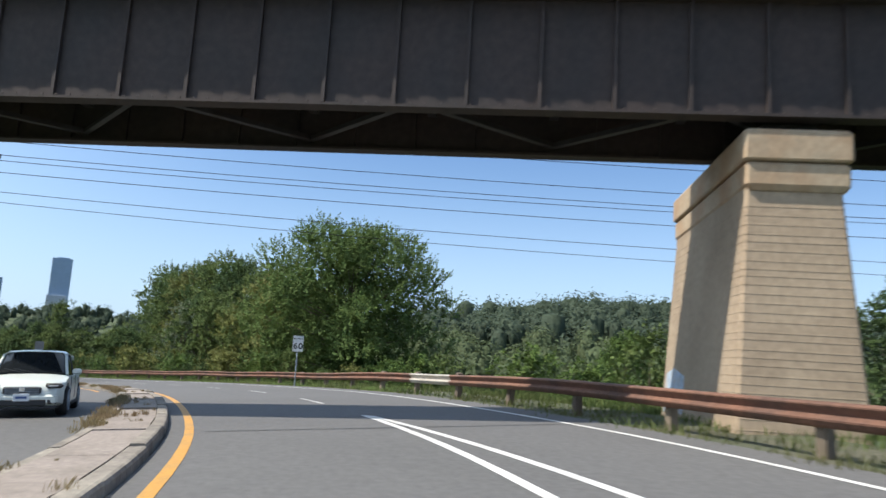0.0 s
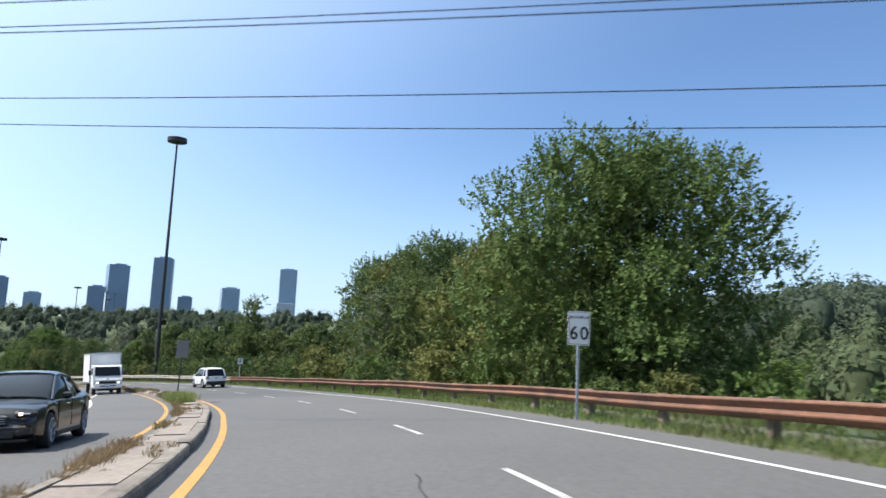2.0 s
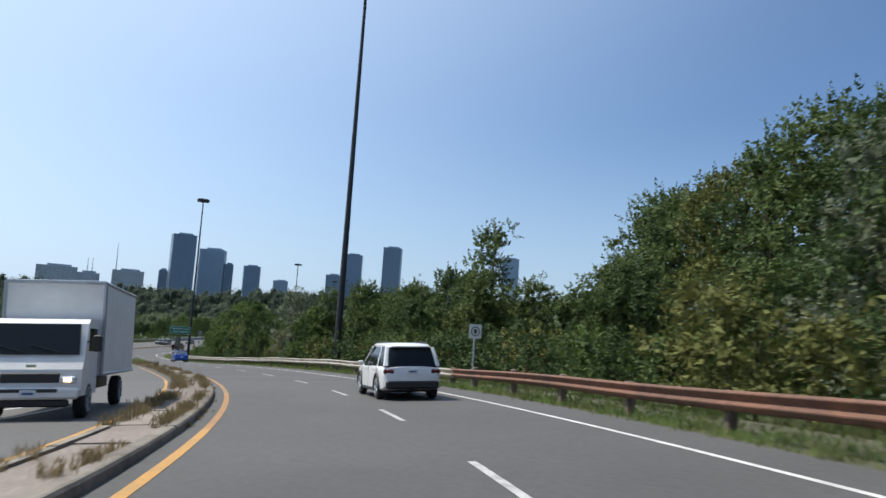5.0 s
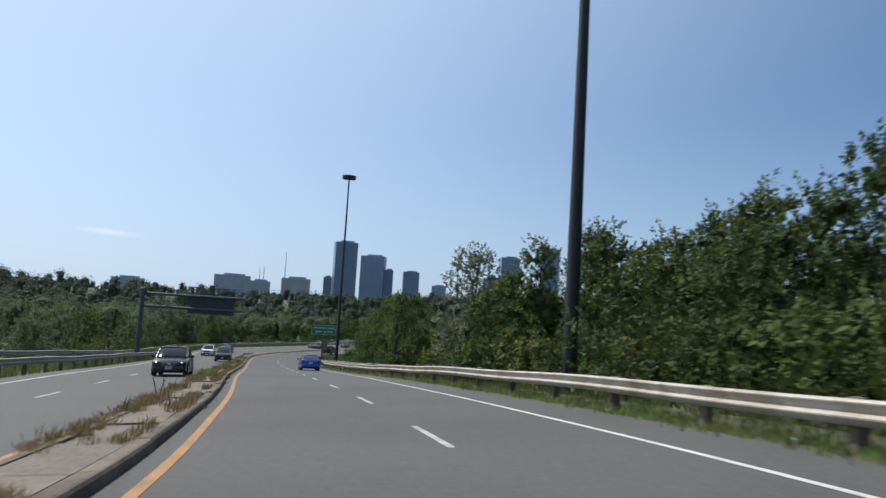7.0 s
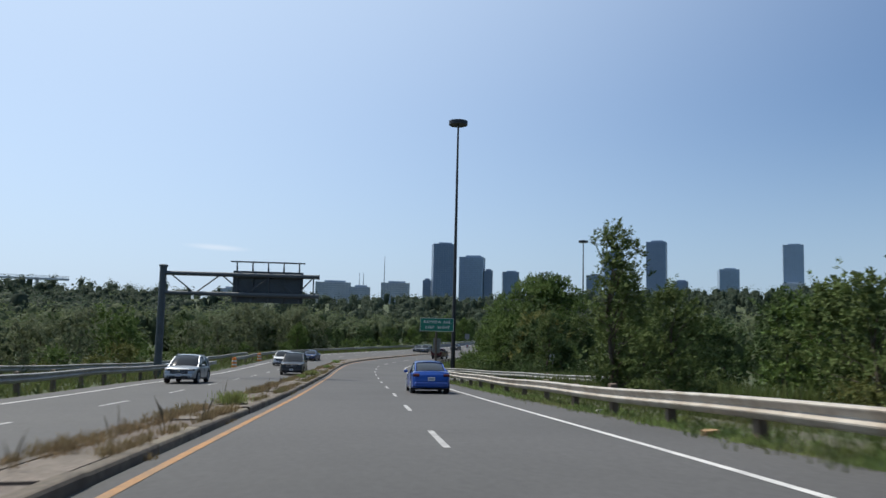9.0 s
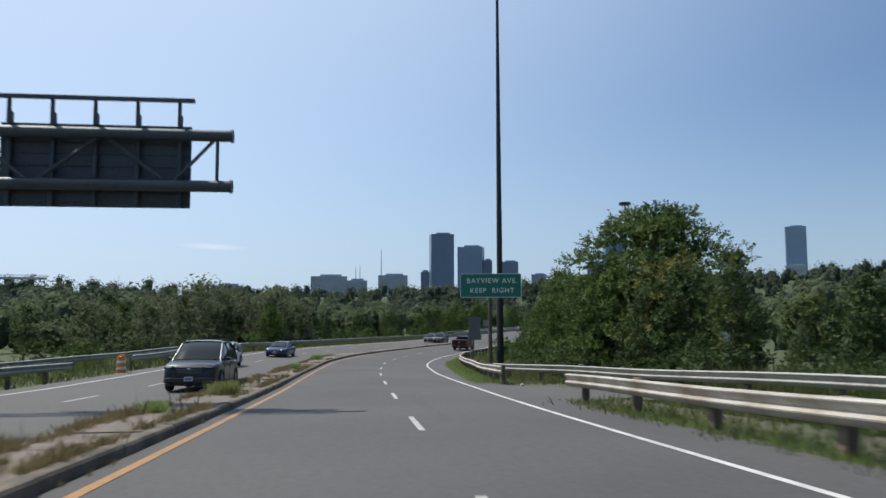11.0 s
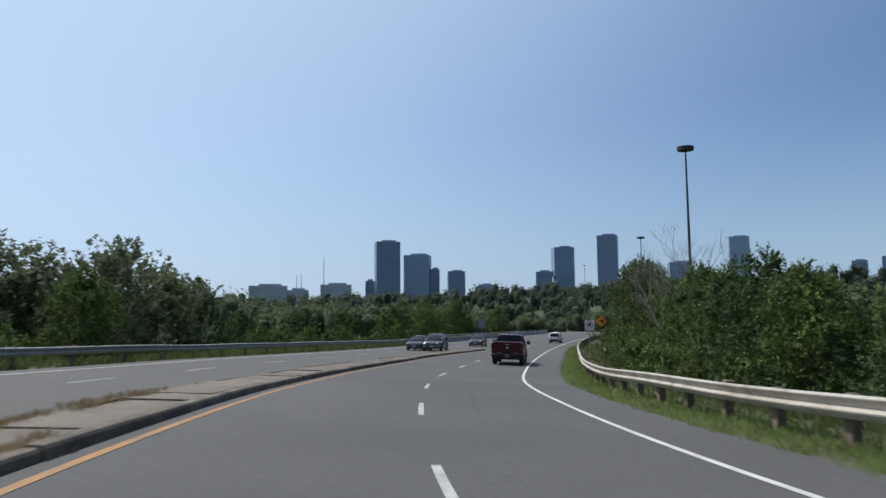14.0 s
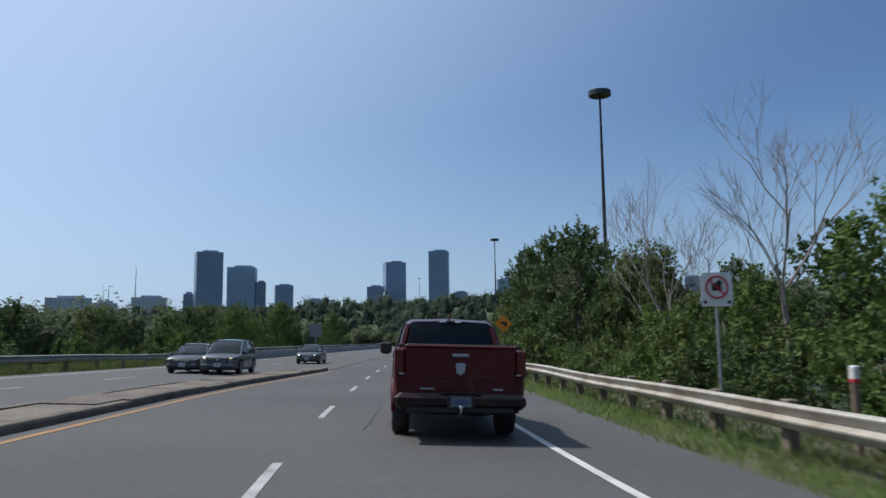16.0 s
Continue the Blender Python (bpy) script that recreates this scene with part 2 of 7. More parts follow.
M_LEAF_MAPLE = foliage("maple_leaves", (0.096, 0.140, 0.040), (0.066, 0.108, 0.034))
M_LEAF = foliage("mixed_leaves", (0.104, 0.140, 0.045), (0.070, 0.104, 0.036))
M_LEAF_DARK = foliage("dark_leaves", (0.072, 0.110, 0.040), (0.048, 0.078, 0.030))
M_LEAF_OLIVE = foliage("olive_leaves", (0.150, 0.162, 0.050), (0.118, 0.120, 0.044))
M_LEAF_GREY = foliage("silvery_leaves", (0.155, 0.178, 0.120), (0.100, 0.128, 0.076))
M_LEAF_BRIGHT = foliage("bright_leaves", (0.102, 0.154, 0.040), (0.068, 0.110, 0.032))
M_LEAF_BROWN = foliage("browning_leaves", (0.155, 0.132, 0.064), (0.110, 0.108, 0.050))
M_LEAF_WILLOW = foliage("willow_leaves", (0.160, 0.185, 0.104), (0.120, 0.148, 0.080), 0.34)
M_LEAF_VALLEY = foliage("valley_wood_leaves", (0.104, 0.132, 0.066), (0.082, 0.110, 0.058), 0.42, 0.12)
# bluer, greyer leaves: distance haze is mixed into the base colour
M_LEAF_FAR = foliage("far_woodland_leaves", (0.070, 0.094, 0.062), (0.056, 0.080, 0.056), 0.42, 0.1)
M_GRASS = foliage("verge_grass", (0.105, 0.142, 0.045), (0.145, 0.138, 0.065), 0.35)
M_WEED = foliage("dry_weeds", (0.21, 0.165, 0.095), (0.15, 0.145, 0.065), 0.4)
M_GRASS_PALE = foliage("pale_green_grass", (0.20, 0.275, 0.09), (0.23, 0.235, 0.095), 0.45)
M_DRY = foliage("dry_brown_weeds", (0.25, 0.185, 0.11), (0.19, 0.17, 0.08), 0.4)
M_GANTRY = material("dull_grey_gantry_steel", (0.085, 0.1, 0.11), 0.55, 0.3, grain=8, amount=0.12, stain=0.5, stain_scale=0.9, dark=(0.06, 0.07, 0.075), bump=0.08)
M_STALK = material("dead_weed_stalks", (0.12, 0.095, 0.06), 0.9, grain=9, amount=0.2, stain=0.5, stain_scale=1.0, dark=(0.1, 0.11, 0.05), bump=0)
M_WIRE = material("weathered_cable", (0.03, 0.03, 0.032), 1.0, grain=9, amount=0.1, stain=0.3, bump=0, spec=0.0)

# ---- mesh helpers ----
class MB:
    """Collects vertices and faces of one mesh."""
    def __init__(self):
        self.v, self.f = [], []

    def add(self, verts, faces):
        o = len(self.v)
        self.v.extend([tuple(p) for p in verts])
        self.f.extend([tuple(i + o for i in q) for q in faces])

    def box(self, c, size, bevel=0.0, m=None):
        hx, hy, hz = size[0] / 2, size[1] / 2, size[2] / 2
        b = min(bevel, hx * 0.9, hy * 0.9, hz * 0.9)
        if b <= 0:
            pts = [Vector((sx * hx, sy * hy, sz * hz)) for sz in (-1, 1) for sx, sy in ((-1, -1), (1, -1), (1, 1), (-1, 1))]
            fs = [(3, 2, 1, 0), (4, 5, 6, 7), (0, 1, 5, 4), (1, 2, 6, 5), (2, 3, 7, 6), (3, 0, 4, 7)]
        else:
            pts, fs = [], []
            for z, q in ((-hz, b), (-hz + b, 0), (hz - b, 0), (hz, b)):
                x, y, k = hx - q, hy - q, b * 0.6
                for px, py in ((-x + k, -y), (x - k, -y), (x, -y + k), (x, y - k), (x - k, y), (-x + k, y), (-x, y - k), (-x, -y + k)):
                    pts.append(Vector((px, py, z)))
            fs.append(tuple(range(7, -1, -1)))
            fs.append(tuple(range(24, 32)))
            for r in range(3):
                for i in range(8):
                    j = (i + 1) % 8
                    fs.append((r * 8 + i, r * 8 + j, r * 8 + 8 + j, r * 8 + 8 + i))
        c = Vector(c)
        pts = [(m @ p if m else p) + c for p in pts]
        self.add(pts, fs)

    def tube(self, pts, radii, n=8, cap=True):
        pts = [Vector(p) for p in pts]
        if not hasattr(radii, "__len__"):
            radii = [radii] * len(pts)
        o, vs, fs = 0, [], []
        for i, p in enumerate(pts):
            d = (pts[min(i + 1, len(pts) - 1)] - pts[max(i - 1, 0)]).normalized()
            a = d.orthogonal() if i == 0 else (a - d * a.dot(d)).normalized()
            a = a.normalized()
            b = d.cross(a)
            for k in range(n):
                t = 2 * math.pi * k / n
                vs.append(p + (a * math.cos(t) + b * math.sin(t)) * radii[i])
        for i in range(len(pts) - 1):
            for k in range(n):
                j = (k + 1) % n
                fs.append((i * n + k, i * n + j, i * n + n + j, i * n + n + k))
        if cap:
            fs.append(tuple(range(n - 1, -1, -1)))
            fs.append(tuple(range((len(pts) - 1) * n, len(pts) * n)))
        self.add(vs, fs)

    def loft(self, rings, closed=True, cap=True):
        n, vs, fs = len(rings[0]), [], []
        for r in rings:
            vs.extend(r)
        for i in range(len(rings) - 1):
            for k in range(n if closed else n - 1):
                j = (k + 1) % n
                fs.append((i * n + k, i * n + j, i * n + n + j, i * n + n + k))
        if cap and closed:
            fs.append(tuple(range(n - 1, -1, -1)))
            fs.append(tuple(range((len(rings) - 1) * n, len(rings) * n)))
        self.add(vs, fs)

    def lathe(self, profile, n=24, axis="x", c=(0, 0, 0)):
        """profile: (along the axis, radius)."""
        rings = []
        for a, r in profile:
            ring = []
            for k in range(n):
                t = 2 * math.pi * k / n
                y, z = r * math.cos(t), r * math.sin(t)
                ring.append((c[0] + a, c[1] + y, c[2] + z) if axis == "x" else (c[0] + y, c[1] + z, c[2] + a) if axis == "z" else (c[0] + y, c[1] + a, c[2] + z))
            rings.append(ring)
        self.loft(rings)

    def prism(self, outline, depth, m):
        """A flat outline in x, z with thickness along y, at the pose m."""
        n = len(outline)
        vs = [m @ Vector((x, 0, z)) for x, z in outline] + [m @ Vector((x, depth, z)) for x, z in outline]
        fs = [tuple(range(n)), tuple(range(2 * n - 1, n - 1, -1))] + [(i, i + n, (i + 1) % n + n, (i + 1) % n) for i in range(n)]
        self.add(vs, fs)

    def mesh(self, name, mat, smooth=False):
        me = bpy.data.meshes.new(name)
        me.from_pydata(self.v, [], self.f)
        me.materials.append(mat)
        if smooth:
            me.shade_smooth()
            me.set_sharp_from_angle(angle=radians(38))
        me.update()
        return me


def part(name, mb, mat, parent=None, label="", smooth=False):
    ob = new(name, mb.mesh(name, mat, smooth))
    if parent:
        ob.parent = parent
    return tagged(ob, label)


def thing(name, m, label, category, group="", kind=""):
    e = new(name)
    e.empty_display_size = 0.2
    e.matrix_world = m
    return tagged(e, label, category, group, kind)


def numpy_mesh(name, verts, quads, mat):
    """A mesh of triangles or quads from arrays."""
    k = np.asarray(quads).shape[1]
    me = bpy.data.meshes.new(name)
    nv, nf = len(verts), len(quads)
    me.vertices.add(nv)
    me.vertices.foreach_set("co", np.asarray(verts, dtype=np.float32).ravel())
    me.loops.add(nf * k)
    me.loops.foreach_set("vertex_index", np.asarray(quads, dtype=np.int32).ravel())
    me.polygons.add(nf)
    me.polygons.foreach_set("loop_start", np.arange(nf, dtype=np.int32) * k)
    me.update(calc_edges=True)
    me.materials.append(mat)
    return me


# ---- the road's line: along the broken lane line; s metres on, v metres to the right of it ----
LANE = [(-28, 4.9, -27.8, .11), (-14, 4.2, -13.7, .12), (0, 2.5, 0.4, .13), (12, 0.1, 12.4, .10), (24, -3.9, 24.1, -.06), (48, -14.9, 45.8, -.93),
        (72, -29.3, 65.4, -2.03), (84, -37.4, 74.5, -2.57), (96, -46.2, 82.9, -3.11), (108, -55.6, 90.5, -3.67), (120, -65.6, 97.4, -4.25),
        (144, -85.8, 110.3, -5.5), (172, -109.4, 125.5, -7.12), (200, -133.0, 140.5, -8.57), (226, -154.7, 154.7, -9.58), (238, -164.4, 161.7, -9.91),
        (250, -173.5, 169.5, -10.2), (262, -182.1, 177.9, -10.48), (274, -189.9, 187.1, -10.66), (300, -205.7, 207.8, -10.88), (345, -231.5, 244.7, -11.02),
        (370, -245.1, 265.7, -11.02), (420, -271.0, 308.5, -11.0), (520, -322.0, 394.5, -10.8)]
BANK_S = [-30, 0, 95, 120, 140, 180, 205, 225, 250, 270, 300, 340]
BANK_V = [.045, .05, .055, .045, .03, .0, -.005, -.02, -.04, -.04, -.025, -.01]
_ls = np.array([q[0] for q in LANE], float)
_lp = np.array([q[1:] for q in LANE], float)
_tan = np.gradient(_lp, _ls, axis=0)


def line_at(s):
    """Cubic Hermite through the lane line's points; works on arrays."""
    s = np.atleast_1d(np.asarray(s, float))
    i = np.clip(np.searchsorted(_ls, s) - 1, 0, len(_ls) - 2)
    h = (_ls[i + 1] - _ls[i])[:, None]
    t = ((s - _ls[i])[:, None]) / h
    p = (2 * t**3 - 3 * t**2 + 1) * _lp[i] + (t**3 - 2 * t**2 + t) * h * _tan[i] + (-2 * t**3 + 3 * t**2) * _lp[i + 1] + (t**3 - t**2) * h * _tan[i + 1]
    d = ((6 * t**2 - 6 * t) * _lp[i] + (3 * t**2 - 4 * t + 1) * h * _tan[i] + (-6 * t**2 + 6 * t) * _lp[i + 1] + (3 * t**2 - 2 * t) * h * _tan[i + 1]) / h
    return p, d


def at(s, v, h=0.0):
    p, d = line_at(s)
    p, d = p[0], d[0]
    k = math.hypot(d[0], d[1])
    z = p[2] + np.interp(s, BANK_S, BANK_V) * min(max(v, -18), 9)
    return Vector((p[0] + v * d[1] / k, p[1] - v * d[0] / k, z + h))


def stand(s, v, h=0.0, turn=0.0, tilt=False):
    """The pose of a thing on the road that looks along it; turn: degrees to the left."""
    _, d = line_at(s)
    d = d[0]
    yaw = math.degrees(math.atan2(-d[0], d[1]))
    m = Matrix.Translation(at(s, v, h)) @ pose(0, 0, 0, 0, 0, yaw)
    if tilt:
        m = m @ pose(0, 0, 0, math.degrees(math.atan2(d[2], math.hypot(d[0], d[1]))), -math.degrees(math.atan(np.interp(s, BANK_S, BANK_V))), 0)
    return m @ pose(0, 0, 0, 0, 0, turn)


def table(xs, ys):
    return lambda s: float(np.interp(s, xs, ys))


def ribbon(mb, s0, s1, va, vb, h=0.0, step=2.0, cols=1, thick=0.0):
    """A strip of the surface between the offsets va and vb, numbers or functions of s."""
    fa = va if callable(va) else (lambda s: va)
    fb = vb if callable(vb) else (lambda s: vb)
    n = max(1, int(math.ceil((s1 - s0) / step)))
    vs, fs, w = [], [], cols + 1
    for i in range(n + 1):
        s = s0 + (s1 - s0) * i / n
        for c in range(w):
            vs.append(at(s, fa(s) + (fb(s) - fa(s)) * c / cols, h))
    for i in range(n):
        for c in range(cols):
            a = i * w + c
            fs.append((a, a + 1, a + w + 1, a + w))
    if thick:
        top = len(vs)
        for i in range(n + 1):
            vs.append(vs[i * w] - Vector((0, 0, thick)))
            vs.append(vs[i * w + w - 1] - Vector((0, 0, thick)))
        for i in range(n):
            a, b = top + 2 * i, top + 2 * i + 2
            fs.append((i * w, i * w + w, b, a))
            fs.append((i * w + w - 1, a + 1, b + 1, i * w + 2 * w - 1))
        fs.append((0, top, top + 1, w - 1))
        e = n * w
        fs.append((e, e + w - 1, top + 2 * n + 1, top + 2 * n))
    mb.add(vs, fs)


# ---- ground ----
YEL = table([-28, 0, 14, 27, 47, 62, 100, 112, 127, 145, 191, 201, 220, 250, 280, 288, 294, 302, 312], [-3.87, -3.87, -3.87, -3.98, -4.17, -4.0, -3.77, -3.75, -3.84, -4.0, -4.03, -4.0, -4.04, -4.15, -3.88, -3.9, -3.65, -3.1, -2.4])
KERB = lambda s: YEL(s) - 0.38
EDGE = table([-28, 12, 20, 38, 61, 100, 108, 117, 130, 145, 195, 220, 232, 250, 278, 520], [3.8, 3.75, 3.6, 3.55, 3.65, 3.42, 3.2, 3.1, 3.05, 3.25, 3.43, 3.45, 3.52, 3.72, 3.78, 3.6])
MED_L = table([-30, 60, 110, 150, 200, 225, 250, 266, 280, 288, 299, 306, 312], [-5.5, -5.6, -5.5, -5.7, -6.2, -6.0, -6.4, -6.4, -5.8, -6.0, -5.7, -4.7, -3.2])
OPP_EDGE = table([-40, 33, 60, 78, 92, 105, 128, 160, 190, 230, 250, 280, 310, 520], [-8.8, -8.9, -9.1, -9.3, -10.5, -12.0, -12.4, -12.8, -13.4, -13.5, -13.9, -14.2, -13.8, -13.4])
RAIL_R = table([-30, 0, 20, 46, 80, 113, 150, 188, 200], [4.6, 4.7, 5.1, 5.5, 5.3, 5.3, 5.2, 5.1, 4.95])
RAIL_R2 = table([200, 207, 211, 225, 260, 285, 330, 520], [5.0, 5.05, 5.3, 6.1, 6.8, 7.2, 6.8, 6.0])
RAIL_R3 = table([176, 190, 199, 202, 208, 212, 217], [12.0, 11.0, 9.9, 9.3, 8.4, 7.1, 6.2])
_gs = np.arange(-28, 520, 2.0)
_gp, _gd = line_at(_gs)


def ground_z(x, y):
    """The lie of the land, on arrays."""
    x, y = np.asarray(x, float), np.asarray(y, float)
    out = np.empty(x.shape)
    fx, fy, fo = x.ravel(), y.ravel(), out.ravel()
    for a in range(0, len(fx), 4000):
        dx = fx[a:a + 4000, None] - _gp[None, :, 0]
        dy = fy[a:a + 4000, None] - _gp[None, :, 1]
        i = np.argmin(dx * dx + dy * dy, axis=1)
        r = np.arange(len(i))
        d = _gd[i]
        k = np.hypot(d[:, 0], d[:, 1])
        v = (dx[r, i] * d[:, 1] - dy[r, i] * d[:, 0]) / k
        dist = np.sqrt(dx[r, i] ** 2 + dy[r, i] ** 2)
        side = np.clip(v, -18, 9)
        road = _gp[i, 2] + np.interp(_gs[i], BANK_S, BANK_V) * side
        off = np.where(v > 0, np.clip((dist - 7.5) / 7, 0, 1) * 0.9, np.clip((dist - 17.5) / 8, 0, 1) * 0.9)
        near = np.clip((dist - 20) / 150, 0, 1)
        rise = np.clip((dist - 130) / 420, 0, 1)
        turn = np.degrees(np.arctan2(-(fx[a:a + 4000] + 120), fy[a:a + 4000] - 140))
        far = -12.0 + np.interp(turn, [-20, 20, 40, 58, 75], [31, 42, 38, 29, 26]) * rise * rise * (3 - 2 * rise) + 4 * np.sin(fx[a:a + 4000] / 170.0) * np.cos(fy[a:a + 4000] / 210.0) * rise
        far = far + 25 * np.exp(-(((fx[a:a + 4000] - 90) / 190) ** 2 + ((fy[a:a + 4000] - 340) / 190) ** 2))
        fo[a:a + 4000] = (road - 0.22 - off) * (1 - near) + far * near
    return fo.reshape(x.shape)


def axis_values(lo, hi, near_lo, near_hi, fine):
    a = list(np.arange(near_lo, near_hi + 0.1, fine))
    step, q = fine, near_hi
    while q < hi:
        step *= 1.3
        q += step
        a.append(q)
    step, q = fine, near_lo
    while q > lo:
        step *= 1.3
        q -= step
        a.insert(0, q)
    return np.array(a)


gx, gy = axis_values(-4200, 4200, -300, 60, 4.0), axis_values(-3000, 4200, -60, 400, 4.0)
GX, GY = np.meshgrid(gx, gy, indexing="ij")
GZ = ground_z(GX, GY)
nx_, ny_ = GX.shape
ii = (np.arange(nx_ - 1)[:, None] * ny_ + np.arange(ny_ - 1)[None, :]).ravel()
ground = new("ground", numpy_mesh("ground", np.stack([GX.ravel(), GY.ravel(), GZ.ravel()], 1), np.stack([ii, ii + ny_, ii + ny_ + 1, ii + 1], 1), M_GROUND))
ground.data.shade_smooth()
tagged(ground, "uneven grassy valley ground with dry patches", "ground", kind="structure")

# ---- carriageways ----
ASPH_R = table([-30, 10, 60, 110, 150, 200, 225, 260, 276, 290, 330, 520], [4.4, 4.6, 4.85, 4.95, 4.95, 4.9, 5.1, 5.5, 5.75, 6.1, 5.4, 4.6])
mb = MB()
ribbon(mb, -28, 68.2, KERB, ASPH_R, 0.0, 1.0, 8)
tagged(part("road_near", mb, M_ASPHALT_PALE), "pale worn asphalt carriageway with two lanes", "road", kind="structure")
mb = MB()
ribbon(mb, 68.2, 520, KERB, ASPH_R, 0.0, 1.0, 8)
road = tagged(part("road", mb, M_ASPHALT), "grey worn asphalt carriageway with two lanes", "road", kind="structure")
mb = MB()
ribbon(mb, -28, 108, lambda s: OPP_EDGE(s) - 0.35, lambda s: MED_L(s) + 0.02, 0.0, 2.0, 4)
ramp = tagged(part("road_ramp", mb, M_ASPHALT_PALE), "grey asphalt slip road beside the median", "road", kind="structure")
mb = MB()
ribbon(mb, 108, 520, lambda s: OPP_EDGE(s) - 1.3, lambda s: MED_L(s) + 0.02 if s < 306 else -2.9, 0.0, 2.0, 6)
road_opp = tagged(part("road_oncoming", mb, M_ASPHALT_OLD), "grey worn asphalt oncoming carriageway", "road", kind="structure")
# the branch that leaves to the left
BR_R = table([20, 40, 60, 70, 80, 92, 108], [-34, -24, -16, -13.0, -10.9, -9.6, -9.0])
BR_L = table([20, 40, 60, 75, 90, 105, 128], [-44, -33, -25, -19.5, -16.0, -14.0, -13.6])
mb = MB()
ribbon(mb, 20, 109.5, BR_L, BR_R, -0.004, 2.0, 4)
branch = tagged(part("road_branch", mb, M_ASPHALT_OLD), "grey asphalt branch road that parts at the gore", "road", kind="structure")

mb = MB()
ribbon(mb, 64, 89, lambda s: min(BR_R(s), OPP_EDGE(s)) - 0.1, lambda s: max(BR_R(s), OPP_EDGE(s) - 0.3) + 0.05, -0.010, 1.0, 2)
part("gore_asphalt", mb, M_ASPHALT_OLD, branch)


def line_part(name, parent, mat, s0, s1, v, width, label="", h=0.006, step=1.5):
    m_ = MB()
    f = v if callable(v) else (lambda s: v)
    ribbon(m_, s0, s1, lambda s: f(s) - width / 2, lambda s: f(s) + width / 2, h, step)
    return part(name, m_, mat, parent, label)


line_part("edge_line", road, M_YELLOW, -28, 84, YEL, 0.16, "solid yellow line beside the kerb")
line_part("edge_line", road, M_YELLOW_WORN, 84, 311, YEL, 0.15, "worn orange-yellow line beside the kerb")
line_part("edge_line", road, M_WHITE_LINE, -28, 520, EDGE, 0.13, "solid white edge line")
line_part("gore_line", road, M_WHITE_LINE, -28, 17.6, 0.0, 0.16)
line_part("gore_line", road, M_WHITE_LINE, -28, 17.4, table([-28, 7, 17.4], [2.4, 0.85, 0.1]), 0.16)
for k_ in range(46):
    s_ = float(np.interp(k_, [0, 5, 9, 14, 19, 24, 29, 45], [22.2, 66.8, 103.3, 149.2, 197.4, 245.4, 291.4, 438.0]))
    line_part("lane_dash", road, M_DASH, s_, s_ + 3.1, 0.0, 0.12)
line_part("edge_line", ramp, M_YELLOW, 36, 108, lambda s: MED_L(s) - 0.38, 0.14, "worn yellow line")
line_part("edge_line", road_opp, M_YELLOW_WORN, 108, 132, lambda s: MED_L(s) - 0.38, 0.12, "worn yellow line")
line_part("edge_line", ramp, M_WHITE_LINE, -28, 92, lambda s: OPP_EDGE(s) if s < 78 else -9.3 + (s - 78) * 0.12, 0.14)
line_part("gore_line", branch, M_WHITE_LINE, 36, 92, lambda s: BR_R(s) - 0.3 if s < 84 else BR_R(s) - 0.3 + (s - 84) * 0.18, 0.14)
for k_ in range(2):
    sa_ = 74 + k_ * 6.5
    m_ = MB()
    ribbon(m_, sa_, sa_ + 0.7, lambda s: BR_R(s) - 0.2, lambda s: OPP_EDGE(s) - 0.1, 0.007, 0.5)
    part("gore_bar", m_, M_WHITE_LINE, branch)
line_part("edge_line", branch, M_WHITE_LINE, 24, 118, lambda s: BR_L(s) + 0.8, 0.14, h=0.007)
line_part("edge_line", road_opp, M_WHITE_LINE, 118, 520, OPP_EDGE, 0.14)
s_ = 116.3
while s_ < 420:
    line_part("lane_dash", road_opp, M_DASH, s_, s_ + 3.0, lambda s: (MED_L(s) + OPP_EDGE(s)) / 2 - 0.15, 0.12)
    s_ += 9.04

# ---- guard rails ----
def w_beam(s0, s1, vf, h, up=0.31, step=2.0, depth=0.08, face=-1):
    """A corrugated rail: the profile carried along the line. face: the side towards which it bulges."""
    prof = [(0.15, -0.5), (0.55, -0.4), (0.97, -0.22), (1.0, -0.15), (0.3, -0.02), (0.2, 0.02), (0.35, 0.1), (0.97, 0.34), (1.0, 0.40), (0.75, 0.47), (0, 0.5), (-0.12, 0.44), (-0.12, -0.44)]
    rings = []
    n = max(1, int((s1 - s0) / step))
    for i in range(n + 1):
        s = s0 + (s1 - s0) * i / n
        rings.append([at(s, vf(s) + face * depth * a, h(s) + up * b) for a, b in prof])
    m_ = MB()
    m_.loft(rings)
    return m_


